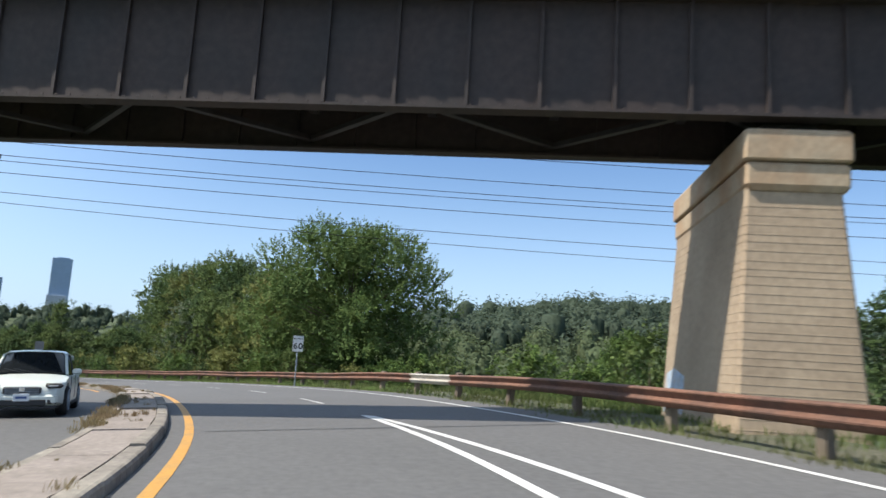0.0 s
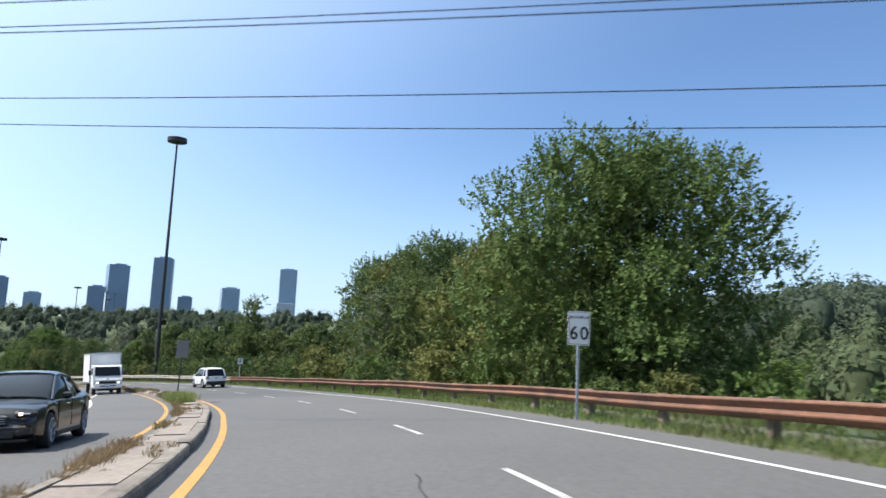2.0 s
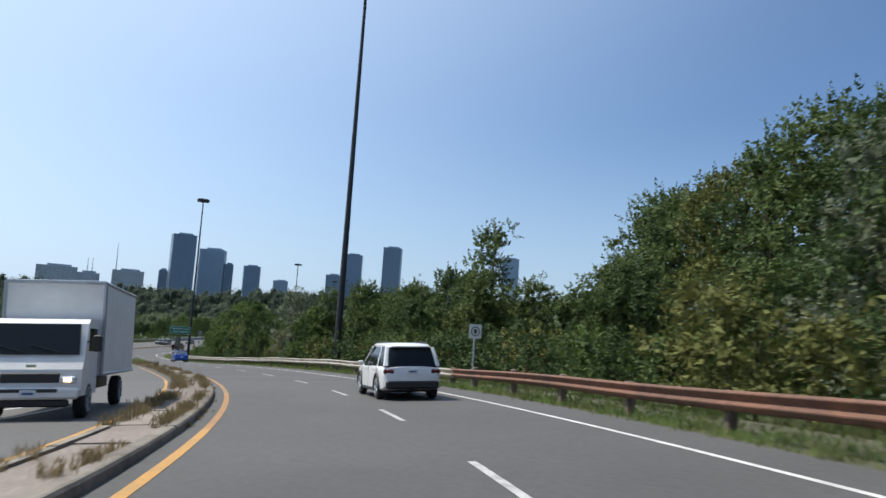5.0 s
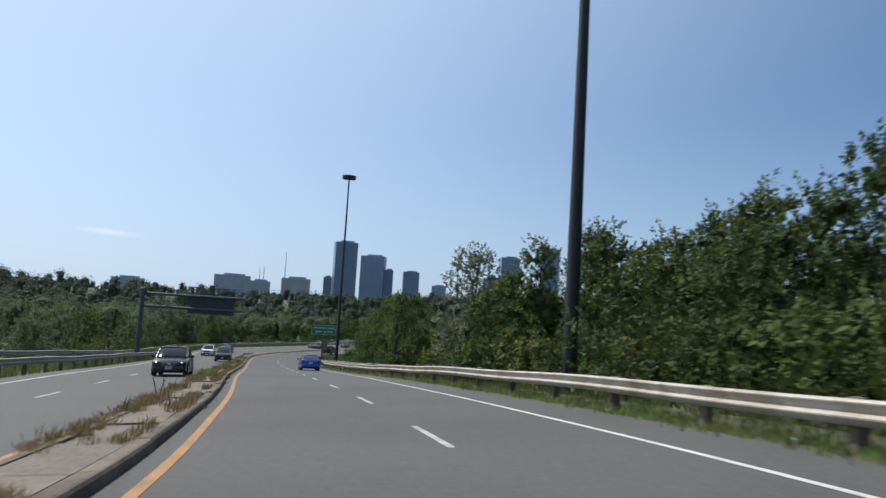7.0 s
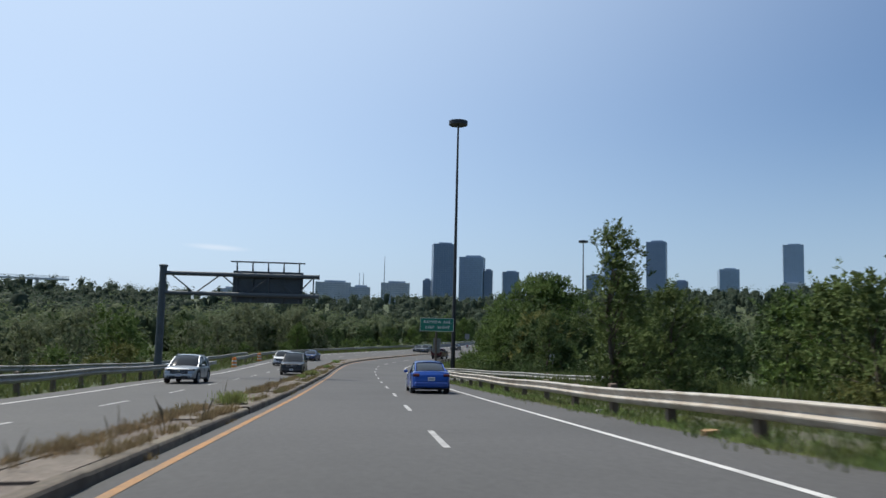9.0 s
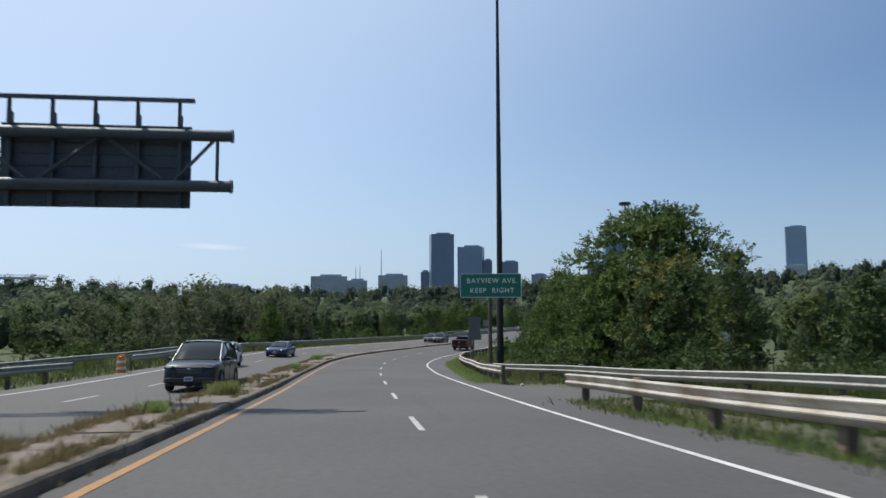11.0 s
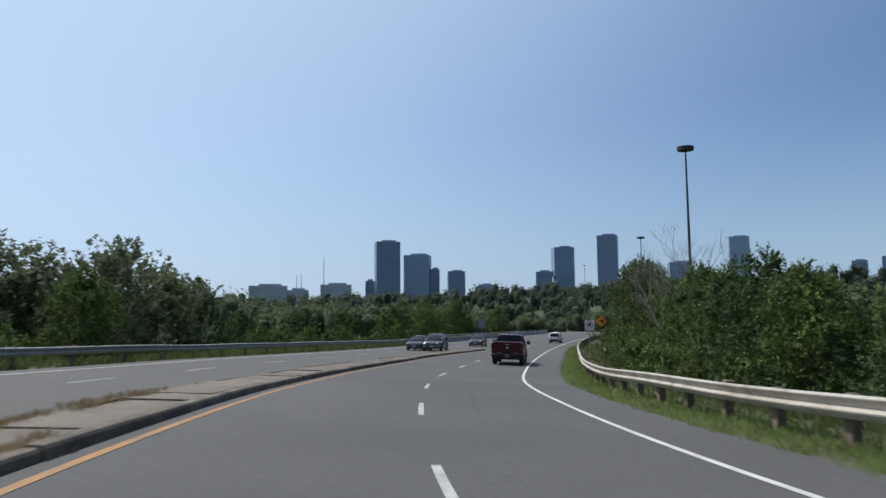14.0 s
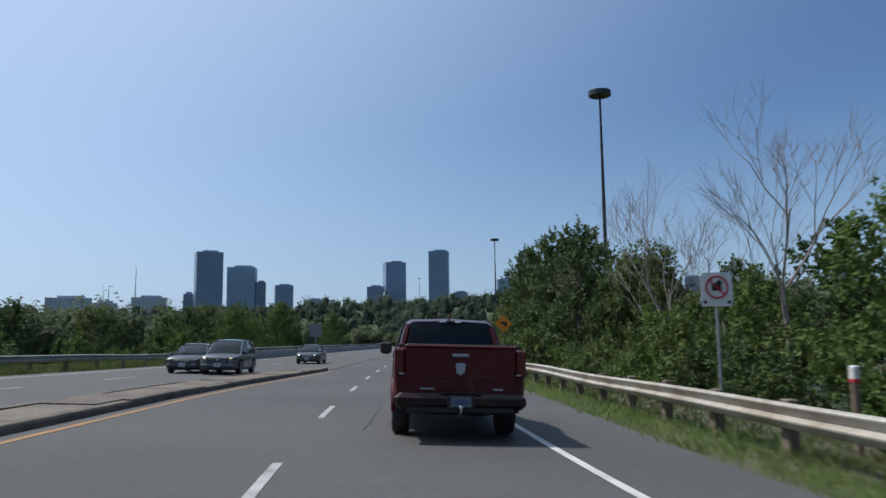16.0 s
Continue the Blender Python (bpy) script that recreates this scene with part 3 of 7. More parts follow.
def guard_rail(label, s0, s1, vf, face, post_mat, pieces, rail_h=0.62, post_step=3.8, group="", wobble=0.02):
    """Posts, blocks and rail pieces of a roadside barrier; pieces: (from, to, material)."""
    e = thing("guard_rail", Matrix.Identity(4), label, "guard rail", group)
    rng = random.Random(int(s0 * 7 + s1))
    hs = lambda s: rail_h + 0.03 * math.sin(s * 0.11) + wobble * math.sin(s * 0.43)
    for a, b, mat in pieces:
        q = a
        while q < b - 0.5:
            r = min(q + 7.6, b)
            part("rail", w_beam(q, r + 0.12, vf, hs, 0.37, 1.9, 0.11, face), mat, e)
            q = r
    q = s0 + 0.6
    while q < s1:
        lean = pose(0, 0, 0, rng.uniform(-4, 4), rng.uniform(-4, 4), rng.uniform(-8, 8))
        m_ = MB()
        top = rail_h + rng.uniform(0.12, 0.24)
        base = at(q, vf(q) - face * 0.17, 0)
        m_.box((base.x, base.y, base.z + top / 2 - 0.28), (0.19, 0.2, top + 0.6), 0.02, lean.to_3x3().to_4x4() @ stand(q, 0).to_3x3().to_4x4())
        part("post", m_, post_mat, e)
        q += post_step + rng.uniform(-0.1, 0.1)
    return e


guard_rail("rusted steel guard rail on weathered wooden posts along the verge", 5, 99, RAIL_R, -1, M_WOOD_POST,
           [(5, 24.8, M_RAIL_RUST), (24.8, 28.6, M_RAIL), (28.6, 99, M_RAIL_RUST)], 0.60, 3.8)
guard_rail("stained pale double guard rail on wooden posts", 99, 195.6, RAIL_R, -1, M_WOOD_POST, [(99, 195.6, M_RAIL)], 0.58, 3.8)
guard_rail("galvanised deep guard rail on short wooden posts", 206.6, 420, RAIL_R2, -1, M_WOOD_POST, [(206.6, 420, M_RAIL)], 0.60, 2.6)
guard_rail("bright galvanised guard rail that bends away beside the access track", 176, 216, RAIL_R3, -1, M_WOOD_POST, [(176, 216, M_RAIL_GREY)], 0.60, 3.8)
RAIL_L = table([112, 150, 190, 215, 222, 250, 300, 340], [-15.6, -14.8, -15.6, -15.8, -16.0, -16.4, -16.6, -16.2])
guard_rail("grey steel guard rail beside the oncoming carriageway", 100, 214, RAIL_L, 1, M_WOOD_POST, [(100, 214, M_RAIL_GREY)], 0.62, 3.8)
guard_rail("grey steel guard rail on the outer bend", 224, 338, RAIL_L, 1, M_WOOD_POST, [(224, 338, M_RAIL_GREY)], 0.62, 3.8)
guard_rail("weathered guard rail beyond the grass behind the oncoming lanes", 150, 240, table([150, 180, 214, 240], [-24, -21, -19.5, -18.2]), 1, M_WOOD_POST, [(150, 240, M_RAIL_GREY)], 0.6, 3.8)

# verges between the asphalt and the rails
mb = MB()
ribbon(mb, -28, 196, table([-30, 10, 60, 150, 200], [4.3, 4.5, 4.75, 4.85, 4.8]), lambda s: RAIL_R(s) + 2.2, -0.03, 2.0, 3, 0.3)
tagged(part("verge", mb, M_GRAVEL), "gravelly verge with dry grass", "verge", kind="structure")
mb = MB()
ribbon(mb, 196, 420, table([196, 225, 260, 276, 290, 330, 520], [4.8, 5.0, 5.4, 5.65, 6.0, 5.3, 4.5]), lambda s: max(RAIL_R2(s), RAIL_R3(s) if s < 217 else 0) + 2.2, -0.04, 2.0, 3, 0.3)
tagged(part("verge", mb, M_GRAVEL), "gravelly verge with dry grass", "verge", kind="structure")

mb = MB()
ribbon(mb, 195.2, 206.4, lambda s: 4.7, table([195.2, 197, 200.8, 202.2, 204.8, 205.8, 206.4], [4.8, 7.6, 7.6, 7.0, 6.7, 5.2, 4.8]), -0.012, 0.6, 4)
tagged(part("road_access", mb, M_ASPHALT_OLD), "cracked asphalt apron of an access track between the rails", "road", kind="structure")

# ---- bridge ----
BR_Y0, BR_SKEW = 15.35, math.degrees(math.atan2(-1.55, 15.2))
# axes: x along the bridge to the right, y away from the camera's start, z up
bm_pose = Matrix.Translation((0, BR_Y0, 0)) @ pose(0, 0, 0, 0, 0, BR_SKEW)
bridge = thing("railway_bridge", bm_pose, "old brown riveted plate girder railway bridge over the road", "bridge", kind="structure")
GZ0, GZ1, GW = 6.68, 9.25, 3.2


def plate_girder(y, z0=GZ0):
    g = MB()
    g.box((-4, y, (z0 + GZ1) / 2), (76, 0.05, GZ1 - z0), 0.0)
    ob = part("girder", g, M_STEEL_RUST, bridge)
    for z in (z0 + 0.03, GZ1 - 0.03):
        g = MB()
        g.box((-4, y, z), (76, 0.42, 0.06), 0.0)
        part("flange", g, M_STEEL_RUST, ob)
    x = -40.0
    while x < 33:
        g = MB()
        g.box((x, y - 0.07, (z0 + GZ1) / 2), (0.08, 0.09, GZ1 - z0 - 0.14), 0.0)
        g.box((x, y + 0.07, (z0 + GZ1) / 2), (0.08, 0.09, GZ1 - z0 - 0.14), 0.0)
        part("stiffener", g, M_STEEL_RUST, ob)
        x += 1.55
    return ob


plate_girder(0.0)
plate_girder(GW, GZ0 - 0.05)
rv = MB()
x = -30.0
while x < 30:
    rv.box((x, -0.12, GZ0 + 0.1), (0.05, 0.05, 0.05), 0.015)
    x += 0.32
part("rivet_row", rv, M_STEEL_RUST, bridge)
x = -38.0
k_ = 0
while x < 32:
    g = MB()
    g.box((x, GW / 2, GZ0 + 1.35), (0.22, GW - 0.1, 0.9), 0.0)
    part("floor_beam", g, M_STEEL_DARK, bridge)
    g = MB()
    x2 = x + 3.1
    a, b = Vector((x, 0.1, GZ0 + 0.22)), Vector((x2, GW - 0.1, GZ0 + 0.22))
    if k_ % 2:
        a, b = Vector((x, GW - 0.1, GZ0 + 0.22)), Vector((x2, 0.1, GZ0 + 0.22))
    g.tube([a, b], 0.09, 4)
    part("brace", g, M_STEEL_DARK, bridge)
    x += 3.1
    k_ += 1
g = MB()
g.box((-4, GW / 2, GZ1 + 0.07), (76, GW + 1.2, 0.12))
part("deck", g, M_STEEL_DARK, bridge)
x = -34.0
while x < 30:
    g = MB()
    g.box((x, 1.1, GZ1 + 0.22), (0.24, 3.5, 0.2), 0.02)
    part("sleeper", g, M_WOOD_POST, bridge)
    x += 0.62


def bridge_pier(m, label):
    """A battered concrete pier with a stepped cap, board-marked."""
    e = thing("bridge_pier", m, label, "bridge pier", kind="structure")
    def ring(x0, x1, y0, y1, z, c=0.06):
        return [(x0 + c, y0, z), (x1 - c, y0, z), (x1, y0 + c, z), (x1, y1 - c, z), (x1 - c, y1, z), (x0 + c, y1, z), (x0, y1 - c, z), (x0, y0 + c, z)]
    g = MB()
    g.loft([ring(-1.24, 1.32, -0.30, 7.0, -1.2), ring(-1.24, 1.32, -0.30, 7.0, 0.0), ring(-0.93, 0.98, 0.08, 6.65, 5.0), ring(-0.93, 0.98, 0.08, 6.65, 5.15)])
    part("shaft", g, M_PIER, e)
    brng = random.Random(8)
    z = 0.35
    while z < 4.9:
        k = z / 5.0
        t = brng.uniform(0.012, 0.03)
        g = MB()
        g.loft([ring(-1.24 + .31 * k - .006, 1.32 - .34 * k + .006, -0.30 + .38 * k - .006, 7.0 - .35 * k + .006, z), ring(-1.24 + .31 * k - .003, 1.32 - .34 * k + .003, -0.30 + .38 * k - .003, 7.0 - .35 * k + .003, z + t)])
        part("board_mark", g, M_PIER, e)
        z += 0.16 + brng.uniform(-0.03, 0.05)
    g = MB()
    g.loft([ring(-0.88, 1.02, 0.05, 6.7, 5.1), ring(-0.95, 1.1, -0.03, 6.76, 5.22), ring(-0.95, 1.1, -0.03, 6.76, 5.62), ring(-0.90, 1.04, 0.02, 6.72, 5.68)])
    part("cap_band", g, M_PIER_CAP, e)
    g = MB()
    g.loft([ring(-0.97, 1.1, -0.06, 6.78, 5.70), ring(-1.0, 1.14, -0.1, 6.82, 5.74), ring(-1.0, 1.14, -0.1, 6.82, 6.28), ring(-0.95, 1.08, -0.04, 6.76, 6.36)])
    part("cap", g, M_PIER_CAP, e)
    for yy in (0.7, 3.9):
        g = MB()
        g.box((0.05, yy, 6.42), (1.5, 0.8, 0.12), 0.02)
        g.box((0.05, yy, 6.55), (1.1, 0.55, 0.16), 0.02)
        part("bearing", g, M_STEEL_DARK, e)
        for xx in (-0.45, -0.15, 0.2, 0.55):
            g = MB()
            g.box((xx, yy - 0.3, 6.53), (0.09, 0.09, 0.12), 0.02)
            part("anchor_bolt", g, M_STEEL_DARK, e)
    return e


bridge_pier(Matrix.Translation((6.97, 14.62, 0.1)) @ pose(0, 0, 0, 0, 0, BR_SKEW), "tall tapered buff concrete bridge pier with stepped cap and stains")
bridge_pier(Matrix.Translation((-17.5, 16.6, 0.0)) @ pose(0, 0, 0, 0, 0, BR_SKEW), "tall tapered buff concrete bridge pier with stepped cap")
# painted patch at the foot of the pier, on the side towards the road
g = MB()
pm_ = Matrix.Translation((6.97, 14.62, 0.1)) @ pose(0, 0, 0, 0, 0, BR_SKEW)
pc_ = [(-1.24 + 0.062 * z_ - 0.012, y_, z_) for y_, z_ in ((4.3, 0.35), (6.6, 0.3), (6.55, 1.35), (5.6, 1.5), (4.4, 1.3))]
g.loft([[pm_ @ Vector(q) for q in pc_], [pm_ @ (Vector(q) + Vector((0.02, 0, 0))) for q in pc_]])
tagged(part("painted_patch", g, material("pale_blue_wall_paint", (0.34, 0.42, 0.52), 0.8, grain=5, amount=0.25, stain=0.8, stain_scale=2.2, dark=(0.42, 0.34, 0.24))), "faded pale blue paint patch on the pier", "painted patch")

# ---- overhead wires ----
for y_, k_, z_, b_ in ((41.0, 0.0, 13.0, -0.012), (41.73, 0.004, 11.79, -0.012), (42.6, 0.056, 11.19, 0.001), (44.47, 0.055, 11.28, 0.001), (42.63, 0.056, 10.1, -0.003), (47.31, 0.019, 9.6, -0.016), (50.7, 0.032, 9.36, -0.017)):
    g = MB()
    g.tube([(q * 6.0, y_ + q * 6.0 * k_, z_ + q * 6.0 * b_ + 0.0004 * (q * 6.0) ** 2) for q in range(-14, 15)], 0.02, 5)
    tagged(part("overhead_wire", g, M_WIRE), "thin dark overhead wire across the road", "wire", "overhead wires")

# ---- high mast lamps ----
def mast_lamp(x, y, z0, z1, label, r=0.29):
    e = thing("high_mast_lamp", Matrix.Translation((x, y, z0)), label, "lamp post", "high mast lamps")
    hgt = z1 - z0
    g = MB()
    n = 5
    prof = []
    for i in range(n):
        a, b = hgt * i / n, hgt * (i + 1) / n
        ra, rb = r - (r - 0.11) * i / n, r - (r - 0.11) * (i + 1) / n
        prof += [(a, ra), (b, rb + 0.008)]
    g.lathe(prof, 16, "z")
    part("pole", g, M_POLE, e, smooth=True)
    g = MB()
    g.lathe([(-0.6, r + 0.25), (0.0, r + 0.25), (0.05, r + 0.1), (0.06, r)], 16, "z")
    part("base", g, M_KERB, e)
    g = MB()
    g.tube([(0.0, -r - 0.01, 0.7), (0.0, -r - 0.01, 1.5)], 0.12, 4)
    part("hatch", g, M_POLE, e)
    g = MB()
    g.lathe([(hgt - 0.5, 0.16), (hgt + 0.1, 0.26), (hgt + 0.22, 0.10)], 14, "z")
    part("hub", g, M_POLE, e)
    ring = MB()
    ring.lathe([(hgt - 0.52, 1.16), (hgt - 0.52, 1.27), (hgt + 0.02, 1.29), (hgt + 0.02, 1.18)], 28, "z")
    ring.lathe([(hgt - 0.50, 1.15), (hgt, 1.15)], 28, "z")
    ringob = part("lamp_ring", ring, M_POLE, e)
    for i in range(6):
        t = math.pi / 3 * i
        c_, s__ = math.cos(t), math.sin(t)
        g = MB()
        g.tube([(0.15 * c_, 0.15 * s__, hgt - 0.12), (1.17 * c_, 1.17 * s__, hgt - 0.12)], 0.04, 5)
        part("arm", g, M_POLE, e)
        g = MB()
        g.box((0.8 * c_, 0.8 * s__, hgt - 0.36), (0.46, 0.36, 0.22), 0.04, pose(0, 0, 0, 0, 0, math.degrees(t)))
        lum = part("luminaire", g, M_POLE, e)
        g = MB()
        g.box((0.8 * c_, 0.8 * s__, hgt - 0.48), (0.34, 0.26, 0.02), 0.0, pose(0, 0, 0, 0, 0, math.degrees(t)))
        part("lens", g, M_SIGN_WHITE, lum)
    return e


mast_lamp(-68.05, 109.0, -4.6, 28.1, "tall dark high mast lamp with ring head beside the verge")
mast_lamp(-158.5, 169.5, -10.4, 23.6, "tall dark high mast lamp with ring head behind the green sign")
mast_lamp(-215.6, 261.6, -11.6, 19.0, "tall dark high mast lamp among the roadside trees")
mast_lamp(-296.1, 377.4, -11.5, 21.2, "far dark high mast lamp above the trees")
mast_lamp(-576.5, 730.3, -4.0, 47.3, "very far high mast lamp on the skyline")


# ---- signs ----
def text_mesh(name, body, size, mat, parent, m, label=""):
    c = bpy.data.curves.new(name, "FONT")
    c.body, c.size, c.align_x, c.align_y, c.extrude, c.resolution_u = body, size, "CENTER", "CENTER", 0.004, 3
    c.offset, c.space_character = size * 0.014, 1.18
    tmp = bpy.data.objects.new(name, c)
    scene.collection.objects.link(tmp)
    me = bpy.data.meshes.new_from_object(tmp.evaluated_get(bpy.context.evaluated_depsgraph_get()))
    bpy.data.objects.remove(tmp)
    me.materials.clear()
    me.materials.append(mat)
    ob = new(name, me)
    ob.parent = parent
    ob.matrix_local = m @ pose(0, 0, 0, 90, 0, 0)
    return tagged(ob, label)


def rounded(w, h, r, n=4):
    out = []
    for cx, cz, a0 in ((w / 2 - r, -h / 2 + r, -90), (w / 2 - r, h / 2 - r, 0), (-w / 2 + r, h / 2 - r, 90), (-w / 2 + r, -h / 2 + r, 180)):
        for i in range(n + 1):
            t = radians(a0 + 90 * i / n)
            out.append((cx + r * math.cos(t), cz + r * math.sin(t)))
    return out


def sign(name, s, v, z_low, w, h, mat, label, post_h=None, post_mat=None, yaw=0.0, back=False, two=False, lean=0.0, post_w=0.07):
    """A plate on a post; its face looks back along the road, y < 0."""
    e = thing(name, stand(s, v, 0, yaw) @ pose(0, 0, 0, 0, lean, 0), label, "road sign")
    g = MB()
    g.prism(rounded(w, h, min(w, h) * 0.07), 0.012, Matrix.Translation((0, -0.05, z_low + h / 2)))
    plate = part("plate", g, mat, e)
    xs = (-w * 0.3, w * 0.3) if two else (0.0,)
    for x_ in xs:
        g = MB()
        top = post_h or (z_low + h * 0.9)
        g.box((x_, 0.0, top / 2 - 0.4), (post_w, post_w * 0.85, top + 0.8), 0.01)
        part("post", g, post_mat or M_GALV, e)
    for z_ in (z_low + h * 0.25, z_low + h * 0.75):
        g = MB()
        g.box((0, -0.025, z_), (w * 0.5, 0.03, 0.05), 0.0)
        part("bracket", g, M_GALV, e)
    return e


e = sign("speed_sign", 43.0, 4.9, 1.95, 0.62, 0.92, M_SIGN_WHITE, "white 60 maximum speed sign on a steel post", yaw=-6)
g = MB()
outl = rounded(0.56, 0.86, 0.04)
for i in range(len(outl)):
    a, b = outl[i], outl[(i + 1) % len(outl)]
    g.tube([(a[0], -0.052, 2.41 + a[1]), (b[0], -0.052, 2.41 + b[1])], 0.008, 4)
part("border", g, M_SIGN_BLACK, e)
text_mesh("numeral", "60", 0.50, M_SIGN_BLACK, e, Matrix.Translation((0, -0.056, 2.26)))
text_mesh("word", "MAXIMUM", 0.105, M_SIGN_BLACK, e, Matrix.Translation((0, -0.056, 2.70)))

e = sign("route_sign", 97.2, 5.4, 1.95, 0.5, 0.55, M_SIGN_WHITE, "small white square sign with dark ring on a steel post", yaw=-4)
g = MB()
for i in range(20):
    t0, t1 = math.pi * 2 * i / 20, math.pi * 2 * (i + 1) / 20
    g.tube([(0.17 * math.cos(t0), -0.055, 2.22 + 0.17 * math.sin(t0)), (0.17 * math.cos(t1), -0.055, 2.22 + 0.17 * math.sin(t1))], 0.018, 4)
part("ring", g, M_SIGN_BLACK, e)
g = MB()
g.box((0, -0.056, 2.22), (0.12, 0.01, 0.16), 0.0)
part("symbol", g, M_SIGN_BLACK, e)

sign("median_sign", 71.0, -4.75, 2.35, 0.66, 1.0, M_SIGN_BACK, "grey back of a large sign on a thin dark post", yaw=4, post_mat=M_POLE, lean=1.5)

e = sign("no_turn_sign", 281.0, 7.75, 2.36, 0.62, 0.66, M_SIGN_WHITE, "white sign with a red ring and bar over a black arrow", yaw=-2, post_w=0.045)
zc = 2.69
g = MB()
for i in range(28):
    t0, t1 = math.pi * 2 * i / 28, math.pi * 2 * (i + 1) / 28
    g.tube([(0.21 * math.cos(t0), -0.056, zc + .04 + 0.21 * math.sin(t0)), (0.21 * math.cos(t1), -0.056, zc + .04 + 0.21 * math.sin(t1))], 0.025, 4)
g.tube([(-0.15, -0.056, zc + .04 + 0.15), (0.15, -0.056, zc + .04 - 0.15)], 0.022, 4)
part("ring", g, M_SIGN_RED, e)
g = MB()
g.box((0, -0.053, zc + .04), (0.2, 0.008, 0.14), 0.0)
g.box((0.05, -0.053, zc + .12), (0.1, 0.008, 0.1), 0.0, pose(0, 0, 0, 0, 45, 0))
part("symbol", g, M_SIGN_BLACK, e)
for x_ in (-0.24, 0.24):
    g = MB()
    g.prism([(x_ - 0.05, -0.04), (x_ + 0.05, -0.04), (x_, 0.05)], 0.004, Matrix.Translation((0, -0.056, zc - 0.24)))
    part("arrow_mark", g, M_SIGN_BLACK, e)

e = thing("warning_sign", stand(331, 9.4, 0), "orange diamond roadworks warning sign on a post", "road sign")
g = MB()
g.prism([(0, -0.75), (0.75, 0), (0, 0.75), (-0.75, 0)], 0.012, Matrix.Translation((0, -0.05, 3.3)))
part("plate", g, M_SIGN_ORANGE, e)
g = MB()
g.box((0.05, -0.055, 3.35), (0.5, 0.01, 0.22), 0.0)
g.box((0.2, -0.055, 3.2), (0.22, 0.01, 0.3), 0.0)
part("symbol", g, M_SIGN_BLACK, e)
g = MB()
g.box((0, 0, 1.3), (0.08, 0.07, 3.6), 0.01)
part("post", g, M_WOOD_POST, e)

sign("roadside_sign", 210.5, 17.5, 1.75, 0.62, 0.62, M_SIGN_WHITE, "small white sign on a thin post beyond the guard rail", yaw=-10, lean=-3)
sign("back_sign", 351.2, -10.0, 2.3, 1.3, 1.5, M_SIGN_BACK, "grey back of a sign on the far median", yaw=6)
sign("back_sign", 238.0, 7.4, 2.15, 1.0, 1.95, M_SIGN_BACK, "dark grey back of a tall sign on a leaning wooden post", yaw=8, post_mat=M_WOOD_POST, lean=3, post_w=0.11)

# the large green direction sign
p0, p1 = Vector((-145.5, 154.1, -3.4)), Vector((-143.1, 156.8, -3.45))
gd = p1 - p0
gw = math.hypot(gd.x, gd.y)
e = thing("direction_sign", Matrix.Translation((p0 + p1) / 2 + Vector((0, 0, -0.72))) @ pose(0, 0, 0, 0, 0, math.degrees(math.atan2(gd.y, gd.x))), "large green road sign with white letters on two wooden posts", "road sign")
g = MB()
g.prism(rounded(gw, 1.42, 0.09), 0.03, Matrix.Identity(4))
part("border", g, M_SIGN_WHITE, e)
g = MB()
g.prism(rounded(gw - 0.07, 1.35, 0.08), 0.012, Matrix.Translation((0, -0.008, 0)))
part("panel", g, M_SIGN_GREEN, e)
text_mesh("lettering", "BAYVIEW", 0.40, M_SIGN_WHITE, e, Matrix.Translation((-0.47, -0.014, 0.27)))
text_mesh("lettering", "AVE.", 0.40, M_SIGN_WHITE, e, Matrix.Translation((1.12, -0.014, 0.27)))
text_mesh("lettering", "KEEP", 0.40, M_SIGN_WHITE, e, Matrix.Translation((-0.75, -0.014, -0.30)))
text_mesh("lettering", "RIGHT", 0.40, M_SIGN_WHITE, e, Matrix.Translation((0.72, -0.014, -0.30)))
for x_ in (-0.05,):
    g = MB()
    g.tube([(x_, 0.14, -7.0), (x_, 0.14, 0.4)], [0.13, 0.11], 10)
    part("post", g, M_WOOD_POST, e)
for z_ in (-0.45, 0.4):
    g = MB()
    g.box((0, 0.06, z_), (gw * 0.9, 0.06, 0.08), 0.0)
    part("cross_bar", g, M_GALV, e)

# ---- sign gantry seen from behind ----
ga, gb = Vector((-138.6, 124.3, 0)), Vector((-132.35, 134.25, 0))
gdir = (gb - ga).normalized()
glen = (gb - ga).length
gm = Matrix.Translation((ga.x, ga.y, -8.85)) @ pose(0, 0, 0, 0, 0, math.degrees(math.atan2(gdir.y, gdir.x)))
e = thing("sign_gantry", gm, "grey steel cantilever sign gantry seen from behind", "sign gantry")
ZL, ZU = 6.75, 8.25
g = MB()
g.tube([(0, 0, -0.8), (0, 0, 8.75)], [0.3, 0.26], 14)
part("column", g, M_GANTRY, e, smooth=True)
g = MB()
g.lathe([(8.7, 0.34), (8.85, 0.34), (8.9, 0.2)], 14, "z")
part("column_cap", g, M_GANTRY, e)
for z_ in (ZL, ZU):
    g = MB()
    g.tube([(0.1, 0, z_), (glen, 0, z_)], 0.17, 12)
    boom = part("boom", g, M_GANTRY, e, smooth=True)
    g = MB()
    g.tube([(glen - 0.04, 0, z_), (glen + 0.03, 0, z_)], 0.2, 12)
    part("end_flange", g, M_GANTRY, boom)
k_ = 0
x_ = 0.5
while x_ < glen - 0.4:
    g = MB()
    g.tube([(x_, 0, ZL if k_ % 2 else ZU), (min(x_ + 1.9, glen - 0.4), 0, ZU if k_ % 2 else ZL)], 0.055, 6)
    part("diagonal", g, M_GANTRY, e)
    x_ += 1.9
    k_ += 1
g = MB()
g.tube([(glen - 0.42, 0, ZL), (glen - 0.42, 0, ZU)], 0.055, 6)
